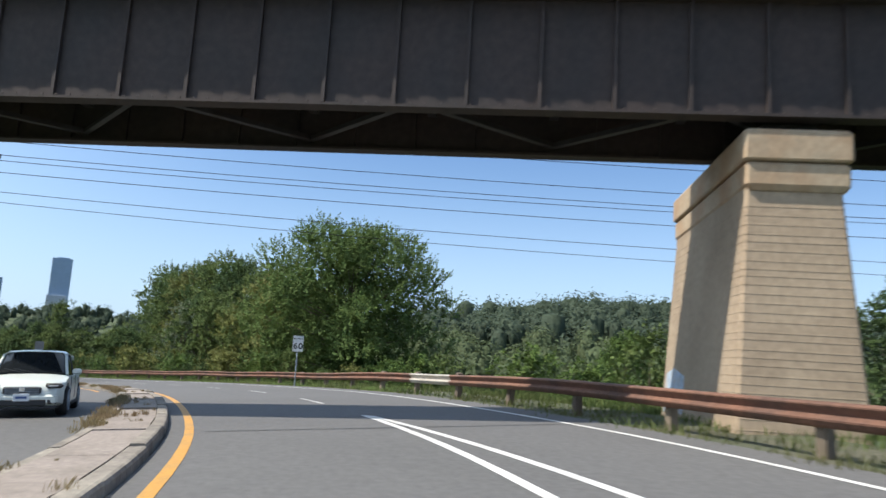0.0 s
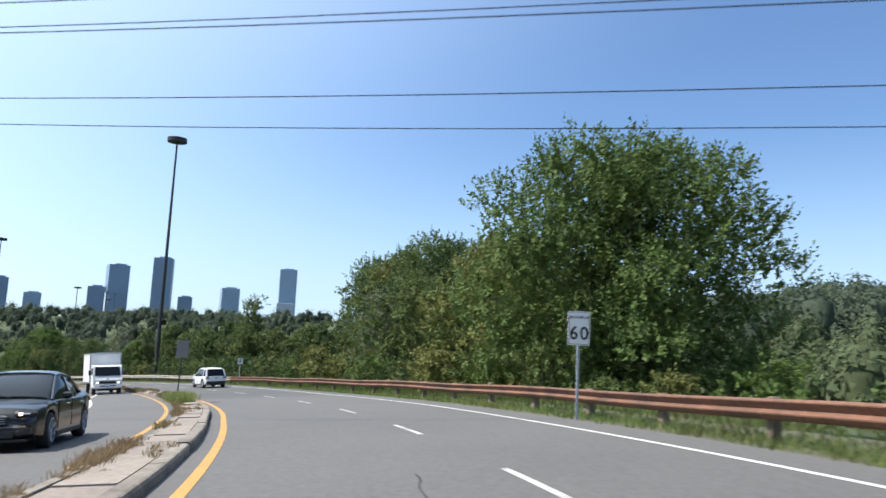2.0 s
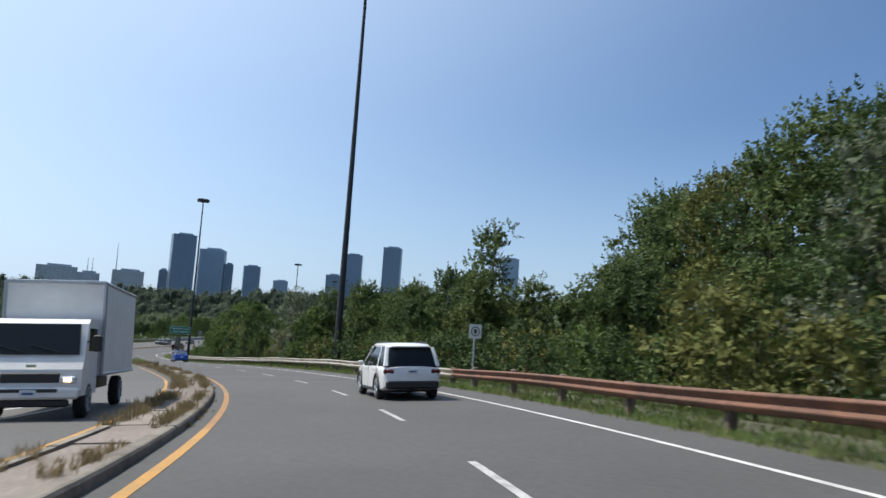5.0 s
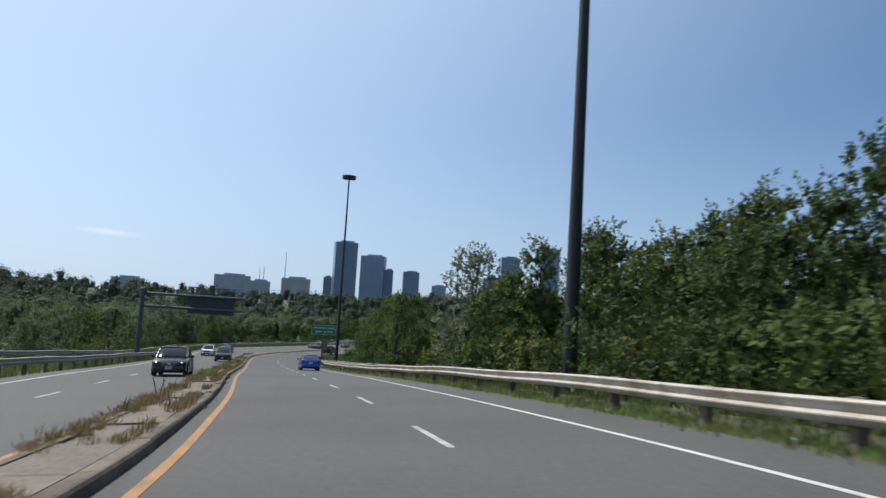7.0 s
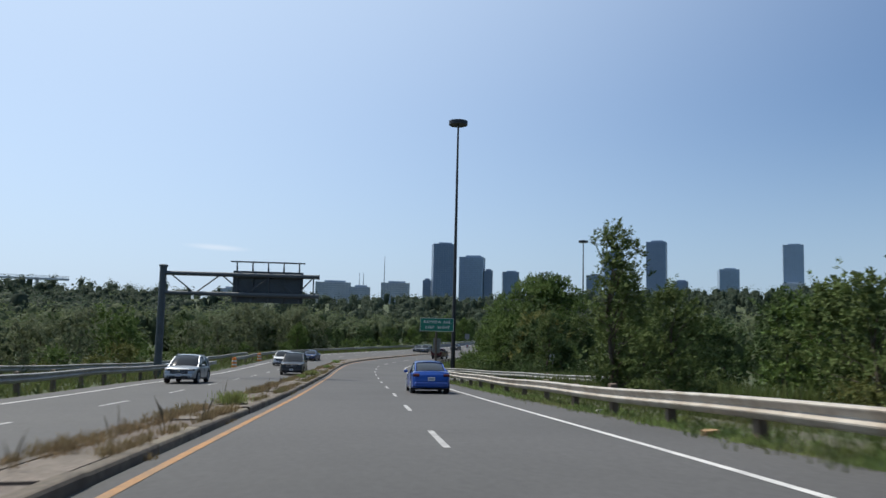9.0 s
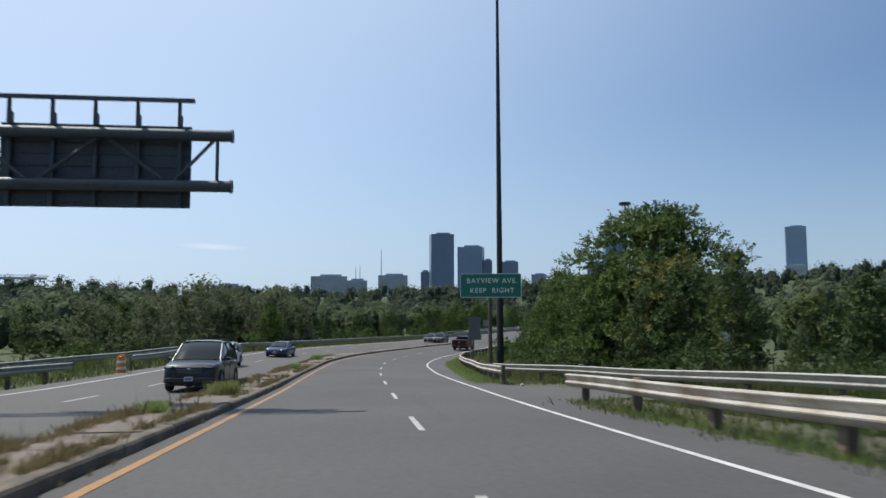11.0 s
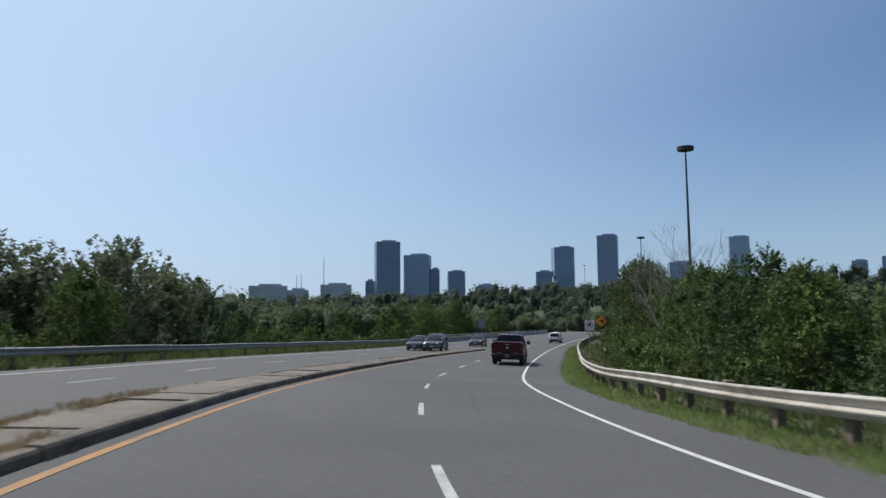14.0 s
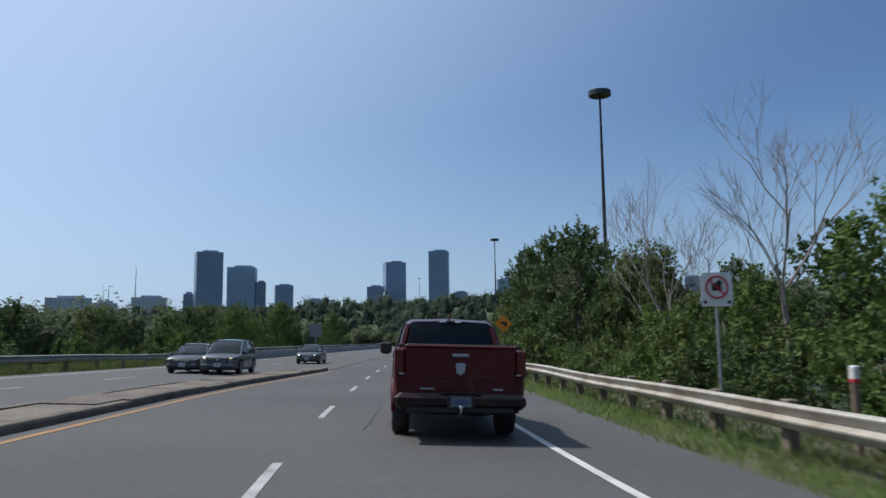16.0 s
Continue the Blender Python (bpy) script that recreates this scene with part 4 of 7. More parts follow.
part("strut", g, M_GANTRY, e)
PX0, PX1, PZ0, PZ1 = glen - 6.6, glen - 1.25, 6.15, 8.6
g = MB()
g.box(((PX0 + PX1) / 2, 0.42, (PZ0 + PZ1) / 2), (PX1 - PX0, 0.06, PZ1 - PZ0), 0.0)
part("sign_panel", g, M_GANTRY, e)
for i in range(7):
    g = MB()
    z_ = PZ0 + 0.15 + i * (PZ1 - PZ0 - 0.3) / 6
    g.box(((PX0 + PX1) / 2, 0.36, z_), (PX1 - PX0, 0.05, 0.05), 0.0)
    part("panel_rib", g, M_GANTRY, e)
for i in range(5):
    g = MB()
    x_ = PX0 + 0.3 + i * (PX1 - PX0 - 0.6) / 4
    g.box((x_, 0.27, (PZ0 + PZ1) / 2 + 0.15), (0.12, 0.16, PZ1 - PZ0 + 0.3), 0.02)
    part("upright", g, M_GANTRY, e)
    g = MB()
    g.box((x_, 0.15, PZ1 + 0.3), (0.09, 0.09, 0.75), 0.0)
    part("lamp_bracket", g, M_GANTRY, e)
g = MB()
g.box(((PX0 + PX1) / 2, 0.0, PZ1 + 0.68), (PX1 - PX0 + 0.3, 0.16, 0.1), 0.0)
part("lamp_rail", g, M_GANTRY, e)

# ---- median: kerb stones and slabs, piece by piece ----
median = thing("median", Matrix.Identity(4), "raised concrete median with cracked slabs, kerbs and weeds", "median", kind="structure")
mrng = random.Random(3)
KH = 0.17


def kerb_piece(s0, s1, v_out, v_in, lift):
    """One kerb stone: battered face outside, rounded top edge."""
    rings = []
    n = 2
    for i in range(n + 1):
        s = s0 + (s1 - s0) * i / n
        o, q = v_out(s), v_in(s)
        sg = 1 if o > q else -1
        rings.append([at(s, o, -0.15), at(s, o - sg * 0.02, KH - 0.05 + lift), at(s, o - sg * 0.045, KH - 0.012 + lift), at(s, o - sg * 0.08, KH + lift), at(s, q, KH + lift), at(s, q, -0.15)])
        if sg > 0:
            rings[-1] = rings[-1][::-1]
    g = MB()
    g.loft(rings)
    return g


q_ = -28.0
while q_ < 310:
    ln = min(3.0, 311 - q_)
    part("kerb_stone", kerb_piece(q_ + 0.012, q_ + ln - 0.012, lambda s, j=mrng.uniform(-0.025, 0.012): KERB(s) + j, lambda s: KERB(s) - 0.26, mrng.uniform(-0.025, 0.015)), M_KERB if q_ < 84 else M_KERB_WORN, median)
    if q_ < 308:
        part("kerb_stone", kerb_piece(q_ + 0.012, q_ + ln - 0.012, MED_L, lambda s: MED_L(s) + 0.2, mrng.uniform(-0.03, 0.012)), M_KERB if q_ < 84 else M_KERB_WORN, median)
    q_ += 3.0
q_ = -28.0
while q_ < 310:
    ln = min(mrng.choice((1.6, 2.2, 2.8, 3.4)), 311 - q_)
    g = MB()
    lift = mrng.uniform(-0.035, 0.015)
    ribbon(g, q_ + 0.03, q_ + ln - 0.03, lambda s: MED_L(s) + 0.215, lambda s: KERB(s) - 0.275, KH - 0.01 + lift, 0.9, 2, 0.3)
    part("slab", g, M_CONCRETE if q_ < 84 else M_CONCRETE_WORN, median)
    q_ += ln
# rounded nose of the median
g = MB()
c_ = at(311.0, (KERB(311) + MED_L(311)) / 2)
rn = abs(KERB(311) - MED_L(311)) / 2
g.loft([[c_ + Vector((rn * k * math.cos(t * math.pi / 8), rn * k * math.sin(t * math.pi / 8), z)) for t in range(16)] for k, z in ((1.0, -0.15), (0.98, 0.12), (0.93, KH), (0.2, KH + 0.005))])
part("nose", g, M_KERB, median)

# the grassy island at the gore with its kerb
isl = MB()
ISL_R = lambda s: OPP_EDGE(s) - 0.75
ISL_L = lambda s: max(BR_R(s) + 0.9, -22) if s < 66 else min(BR_R(s) + 0.9, ISL_R(s) - 0.1)
ribbon(isl, -28, 67, lambda s: ISL_L(s), ISL_R, 0.10, 2.0, 5, 0.4)
tagged(part("traffic_island", isl, M_GROUND), "grassy raised island between the slip road and branch road", "traffic island", kind="structure")
q_ = -28.0
island_kerb = thing("island_kerb", Matrix.Identity(4), "low worn concrete kerb round the grassy island", "kerb", kind="structure")
while q_ < 66:
    part("kerb_stone", kerb_piece(q_ + 0.012, q_ + 2.98, lambda s: ISL_R(s) + 0.02, lambda s: ISL_R(s) - 0.18, mrng.uniform(-0.02, 0.01)), M_KERB, island_kerb)
    q_ += 3.0
guard_rail("short old steel guard rail on the grassy island", 40, 62, table([40, 62], [-12.6, -10.6]), 1, M_WOOD_POST, [(40, 62, M_RAIL)], 0.6, 3.0)


# ---- grass and weeds ----
def blades(name, label, spots, mat, height, count, spread, seed, width=0.018, lean=0.35):
    """Upright blades in tufts; spots: rows of x, y, z, scale."""
    rng = np.random.default_rng(seed)
    sp = np.array(spots, float)
    n = len(sp) * count
    base = np.repeat(sp[:, :3], count, axis=0)
    sc = np.repeat(sp[:, 3], count)
    base[:, :2] += rng.normal(0, 1, (n, 2)) * (spread * sc)[:, None]
    a = rng.uniform(0, 2 * math.pi, n)
    h = height * sc * rng.uniform(0.45, 1.15, n)
    dx, dy = np.cos(a), np.sin(a)
    w = width * rng.uniform(0.6, 1.5, n)
    ln = lean * rng.uniform(0.1, 1.0, n) * h
    v = np.empty((n, 4, 3))
    v[:, 0] = base + np.stack([-dy * w, dx * w, np.zeros(n) - 0.03], 1)
    v[:, 1] = base + np.stack([dy * w, -dx * w, np.zeros(n) - 0.03], 1)
    v[:, 2] = base + np.stack([dx * ln * 0.45 + dy * w * 0.8, dy * ln * 0.45 - dx * w * 0.8, h * 0.62], 1)
    v[:, 3] = base + np.stack([dx * ln, dy * ln, h], 1)
    q = np.arange(n * 4).reshape(n, 4)
    return tagged(new(name, numpy_mesh(name, v.reshape(-1, 3), q, mat)), label, "grass", kind="stuff")


grng = random.Random(17)


def spots_along(s0, s1, v0f, v1f, n, h, lo=0.5, hi=1.3, clump=0.0):
    out = []
    for _ in range(n):
        s = grng.uniform(s0, s1)
        if clump and math.sin(s * 0.9) + math.sin(s * 0.37 + 1) + grng.uniform(-1, 1) < clump:
            continue
        p = at(s, grng.uniform(v0f(s), v1f(s)), h)
        out.append((p.x, p.y, p.z, grng.uniform(lo, hi)))
    return out


blades("median_weeds", "dry and green weeds in the joints of the median", spots_along(64, 226, lambda s: MED_L(s) - 0.06, lambda s: MED_L(s) + 0.26, 1700, KH - 0.03, 0.3, 1.1, 0.4)
       + spots_along(70, 224, lambda s: KERB(s) - 0.42, lambda s: KERB(s) - 0.24, 1500, KH - 0.02, 0.25, 0.9, 0.2)
       + spots_along(90, 235, lambda s: MED_L(s) + 0.2, lambda s: KERB(s) - 0.3, 500, KH - 0.01, 0.25, 0.8, 0.6)
       + spots_along(60, 262, lambda s: KERB(s) + 0.01, lambda s: KERB(s) + 0.05, 260, -0.02, 0.2, 0.6, 0.9), M_WEED, 0.25, 24, 0.1, 51, 0.0045, 0.6)
blades("median_brown_tufts", "low brown grass tufts along both edges of the median", spots_along(88, 250, lambda s: MED_L(s) - 0.1, lambda s: MED_L(s) + 0.34, 2300, KH - 0.03, 0.35, 1.0, -0.6)
       + spots_along(96, 240, lambda s: KERB(s) - 0.5, lambda s: KERB(s) - 0.22, 1100, KH - 0.02, 0.3, 0.9, 0.3), M_DRY, 0.15, 24, 0.1, 59, 0.003, 0.8)
blades("median_dry_weeds", "low brown weeds along the edge of the median", spots_along(-10, 66, lambda s: MED_L(s) - 0.08, lambda s: MED_L(s) + 0.2, 900, KH - 0.03, 0.25, 1.0, 0.1)
       + spots_along(-10, 66, lambda s: MED_L(s) + 0.2, lambda s: KERB(s) - 0.24, 160, KH - 0.02, 0.2, 0.7, 0.2), M_DRY, 0.16, 36, 0.09, 58, 0.003, 0.7)
blades("dead_stalks", "thin dead weed stalks standing in the median", spots_along(100, 215, lambda s: MED_L(s), lambda s: KERB(s) - 0.3, 40, KH - 0.02, 0.5, 1.1), M_STALK, 0.6, 5, 0.09, 57, 0.0022, 0.45)
blades("median_tall_weeds", "tall green weeds standing in the median", [(*at(s, v, KH), k) for s, v, k in ((63, -5.1, 0.85), (62, -5.3, 0.9), (64.5, -5.4, 0.75), (61, -5.2, 0.8), (60, -5.5, 0.7), (198.2, -5.3, 0.8), (198.4, -5.35, 0.7), (191, -5.6, 0.5), (237.5, -5.7, 0.8), (160, -5.2, 0.7), (140, -5.3, 0.7), (222, -5.3, 0.6))], M_GRASS_PALE, 0.5, 520, 0.3, 52, 0.0028, 0.5)
blades("verge_grass", "rough green grass along the guard rails", spots_along(8, 196, lambda s: RAIL_R(s) - 0.5, lambda s: RAIL_R(s) + 4.5, 6500, -0.05, 0.5, 1.3)
       + spots_along(206, 345, lambda s: RAIL_R2(s) - 0.5, lambda s: RAIL_R2(s) + 4.0, 6500, -0.06, 0.4, 1.2), M_GRASS, 0.22, 7, 0.2, 53, 0.013, 0.7)
blades("rail_grass", "fine drying grass under the guard rails", spots_along(30, 195, lambda s: max(4.9, RAIL_R(s) - 0.35), lambda s: RAIL_R(s) + 0.7, 3600, -0.05, 0.5, 1.2)
       + spots_along(207, 330, lambda s: RAIL_R2(s) - 1.2, lambda s: RAIL_R2(s) + 0.7, 4200, -0.05, 0.5, 1.2), M_GRASS_PALE, 0.2, 11, 0.14, 61, 0.005, 0.8)
blades("outer_grass", "rough grass beyond the oncoming carriageway", spots_along(100, 345, lambda s: -25, lambda s: OPP_EDGE(s) - 1.8, 5200, -0.15, 0.6, 1.5), M_GRASS, 0.34, 8, 0.35, 54, 0.02, 1.0)
blades("island_grass", "tall rough grass on the traffic island", spots_along(10, 66, lambda s: max(ISL_L(s), -16), lambda s: ISL_R(s) - 0.2, 3000, 0.06, 0.4, 1.3), M_GRASS_PALE, 0.19, 12, 0.25, 55, 0.006, 0.8)
blades("reed_field", "tall green reeds between the rail and the trees", spots_along(168, 204, lambda s: 8.0 if s < 185 else 13.0, lambda s: 19.0, 3000, -0.75, 0.7, 1.3), M_GRASS, 1.25, 8, 0.35, 56, 0.03)


# ---- sealed cracks and patches in the asphalt ----
for s0, s1, v, amp in ((124, 133, 0.8, 0.12), (190, 199, 0.65, 0.12), (219, 232, 0.75, 0.16), (246, 254, 1.35, 0.12), (249, 258, 0.85, 0.16), (280, 290, 1.0, 0.15), (28, 34, -1.4, 0.2)):
    g = MB()
    ph = grng.uniform(0, 6)
    f_ = lambda s: v + amp * (math.sin(s * 0.5 + ph) * 0.8 + math.sin(s * 1.9 + ph * 2) * 0.22 + math.sin(s * 5.3) * 0.1)
    ribbon(g, s0, s1, lambda s: f_(s) - 0.014 - 0.008 * math.sin(s * 3), lambda s: f_(s) + 0.014 + 0.008 * math.sin(s * 4), 0.005, 0.3)
    part("sealed_crack", g, M_SEAL, road, "dark sealed crack")
for s0, va, vb in ((14.5, -3.6, 3.4), (68.2, -1.2, 1.8)):
    g = MB()
    ribbon(g, s0, s0 + 0.09, lambda s: va, lambda s: vb, 0.005, 0.1, 10)
    part("joint", g, M_SEAL, road)
# drain beside the kerb
drain = thing("drain_grate", stand(63.3, -3.5), "dark cast iron drain grate beside the kerb", "drain")
for k_ in range(7):
    g = MB()
    g.box((-0.24 + k_ * 0.08, 0, 0.006), (0.04, 0.5, 0.012), 0.003)
    part("grate_bar", g, M_STEEL_DARK, drain)
for y_ in (-0.27, 0.27):
    g = MB()
    g.box((0, y_, 0.006), (0.6, 0.05, 0.014), 0.006)
    part("grate_frame", g, M_STEEL_DARK, drain)


# ---- litter along the rail ----
M_LITTER = material("faded_litter_paper", (0.55, 0.53, 0.48), 0.8, grain=20, amount=0.2, stain=0.5, stain_scale=8, bump=0.2)
M_LITTER_TAN = material("tan_cardboard_scrap", (0.36, 0.23, 0.12), 0.85, grain=20, amount=0.2, stain=0.5, stain_scale=8, bump=0.2)
for i_, (s_, v_) in enumerate(((104.5, 5.0), (108, 5.3), (109.4, 5.1), (112.2, 5.4), (115, 5.6), (118.5, 5.2), (150.6, 5.05), (158, 5.3), (205, 5.6), (231, 5.9), (262, 6.3))):
    e = thing("litter", stand(s_, v_, 0.0, grng.uniform(0, 90)), "crumpled tan cardboard scrap on the verge" if i_ == 6 else "crumpled pale paper scrap on the verge", "litter", "roadside litter")
    k_ = 0.3 if i_ == 6 else grng.uniform(0.1, 0.2)
    g = MB()
    g.loft([[(k_ * x + grng.uniform(-0.02, 0.02), k_ * 0.55 * y + grng.uniform(-0.02, 0.02), z * k_ + grng.uniform(0, 0.02)) for x, y in ((-.5, -.5), (0, -.6), (.5, -.5), (.6, 0), (.5, .5), (0, .6), (-.5, .5), (-.6, 0))] for z in (-0.2, 0.1, 0.3)])
    part("scrap", g, M_LITTER_TAN if i_ == 6 else M_LITTER, e)


# ---- traffic drums, marker post, far parapet ----
def drum(s, v):
    e = thing("traffic_drum", stand(s, v, -0.12), "orange traffic drum with pale bands on a black base", "traffic drum", "traffic drums")
    z, k = 0.08, 0
    for hgt in (0.22, 0.16, 0.2, 0.16, 0.22):
        g = MB()
        r0, r1 = 0.30 - z * 0.07, 0.30 - (z + hgt) * 0.07
        g.lathe([(z, r0 * 0.3), (z, r0), (z + hgt * 0.5, (r0 + r1) / 2 - 0.008), (z + hgt, r1), (z + hgt, r1 * 0.3)], 18, "z")
        part("band", g, M_SIGN_ORANGE if k % 2 == 0 else M_SIGN_WHITE, e)
        z += hgt
        k += 1
    g = MB()
    g.lathe([(0, 0.1), (0, 0.42), (0.06, 0.40), (0.09, 0.3)], 18, "z")
    part("base", g, M_SIGN_BLACK, e)
    g = MB()
    g.box((0, 0, z + 0.06), (0.22, 0.04, 0.1), 0.015)
    part("handle", g, M_SIGN_ORANGE, e)


drum(219.0, -14.9)
drum(236.0, -15.4)
e = thing("marker_post", stand(277.9, 8.5, -0.45), "weathered wooden marker post with a white top", "marker post")
g = MB()
g.box((0, 0, 0.85), (0.1, 0.1, 1.8), 0.02)
part("post", g, M_WOOD_POST, e)
g = MB()
g.box((0, -0.003, 1.64), (0.108, 0.108, 0.24), 0.02)
part("white_top", g, M_SIGN_WHITE, e)
g = MB()
g.box((0, -0.006, 1.53), (0.112, 0.112, 0.05), 0.0)
part("red_band", g, M_SIGN_RED, e)
M_PARAPET = material("parapet_concrete", (0.36, 0.36, 0.34), 0.9, grain=6, amount=0.15, stain=0.5, stain_scale=0.6, dark=(0.25, 0.24, 0.22), bump=0.2)
for s0, s1, f_ in ((338, 470, lambda s: -15.4), ):
    e = thing("parapet", Matrix.Identity(4), "long grey concrete parapet with a steel rail", "parapet", kind="structure")
    q_ = s0
    while q_ < s1:
        g = MB()
        ribbon(g, q_ + 0.02, q_ + 5.98, lambda s: f_(s) - 0.35, f_, 0.85 if q_ > s0 else 0.6, 2.0, 1, 1.2)
        part("panel", g, M_PARAPET, e)
        g = MB()
        g.tube([at(q_, f_(q_) - 0.18, 1.15), at(q_ + 6, f_(q_ + 6) - 0.18, 1.15)], 0.05, 6)
        part("rail", g, M_GALV, e)
        for k_ in (0.5, 3.0):
            g = MB()
            g.tube([at(q_ + k_, f_(q_) - 0.18, 0.55), at(q_ + k_, f_(q_) - 0.18, 1.15)], 0.04, 5)
            part("rail_post", g, M_GALV, e)
        q_ += 6.0

# ---- trees ----
def leaf_arrays(centres, dirs, rng, length, width, facing=0.35):
    """Three-cornered leaves at the centres; facing: how far they lie along the skin of their clump."""
    n = len(centres)
    out_ = dirs + np.array([0, 0, 0.35]) + rng.normal(0, 1 - facing, (n, 3))
    out_ /= np.linalg.norm(out_, axis=1)[:, None] + 1e-9
    side = np.cross(out_, rng.normal(0, 1, (n, 3)))
    side /= np.linalg.norm(side, axis=1)[:, None] + 1e-9
    d = np.cross(out_, side)
    ln = (length * rng.uniform(0.6, 1.35, n))[:, None]
    wd = (width * rng.uniform(0.65, 1.3, n))[:, None]
    v = np.stack([centres - d * ln * 0.4 - side * wd * 0.5, centres - d * ln * 0.4 + side * wd * 0.5, centres + d * ln * 0.6 + out_ * wd * 0.15], 1)
    return v.reshape(-1, 3), np.arange(n * 3).reshape(n, 3)


def shoot_crown(rng, lobes, n, leaf, per=12, length=0.6, up=0.5):
    """Three-cornered leaves set round short shoots that grow out and up from ellipsoid lobes (cx, cy, cz, rx, rz)."""
    lob = np.array(lobes, float)
    w = lob[:, 3] ** 2
    k = max(1, n // per)
    pick = rng.choice(len(lob), size=k, p=w / w.sum())
    u = rng.normal(0, 1, (k, 3))
    u[:, 2] = np.where(u[:, 2] < -0.5, -u[:, 2], u[:, 2])
    u /= np.linalg.norm(u, axis=1)[:, None]
    r = rng.uniform(0.45, 1.0, k) ** 0.5
    r *= 1 + 0.14 * np.sin(u[:, 0] * 5 + lob[pick, 0] * 3) * np.cos(u[:, 2] * 6 + lob[pick, 1])
    base = lob[pick, :3] + u * r[:, None] * np.stack([lob[pick, 3], lob[pick, 3], lob[pick, 4]], 1)
    d = u * 0.9 + np.array([0, 0, up]) + rng.normal(0, 0.2, (k, 3))
    d /= np.linalg.norm(d, axis=1)[:, None]
    a = np.cross(d, rng.normal(0, 1, (k, 3)))
    a /= np.linalg.norm(a, axis=1)[:, None] + 1e-9
    b = np.cross(d, a)
    sl = length * rng.uniform(0.5, 1.4, k)
    t = np.tile(np.linspace(0.05, 1.0, per), k)
    d_, a_, b_, u_ = (np.repeat(q, per, axis=0) for q in (d, a, b, u))
    th = np.tile(np.arange(per) * 2.399, k) + rng.uniform(-0.4, 0.4, k * per)
    pos = np.repeat(base, per, axis=0) + d_ * (np.repeat(sl, per) * t)[:, None] + rng.normal(0, leaf * 0.2, (k * per, 3))
    ray = a_ * np.cos(th)[:, None] + b_ * np.sin(th)[:, None]
    ld = ray * (1.0 - 0.6 * t)[:, None] + d_ * (0.35 + 0.5 * t)[:, None] + np.array([0, 0, -0.12])
    ld /= np.linalg.norm(ld, axis=1)[:, None]
    nm = d_ * 0.5 + u_ * 0.8 + np.array([0, 0, 0.35]) + rng.normal(0, 0.2, (k * per, 3))
    side = np.cross(nm, ld)
    side /= np.linalg.norm(side, axis=1)[:, None] + 1e-9
    ln = (leaf * rng.uniform(0.65, 1.3, k * per) * (1.15 - 0.35 * t))[:, None]
    wd = ln * rng.uniform(0.28, 0.44, k * per)[:, None]
    v = np.stack([pos + side * wd, pos - side * wd, pos + ld * ln - np.array([0, 0, 0.1]) * ln], 1)
    return v.reshape(-1, 3), np.arange(k * per * 3).reshape(-1, 3)


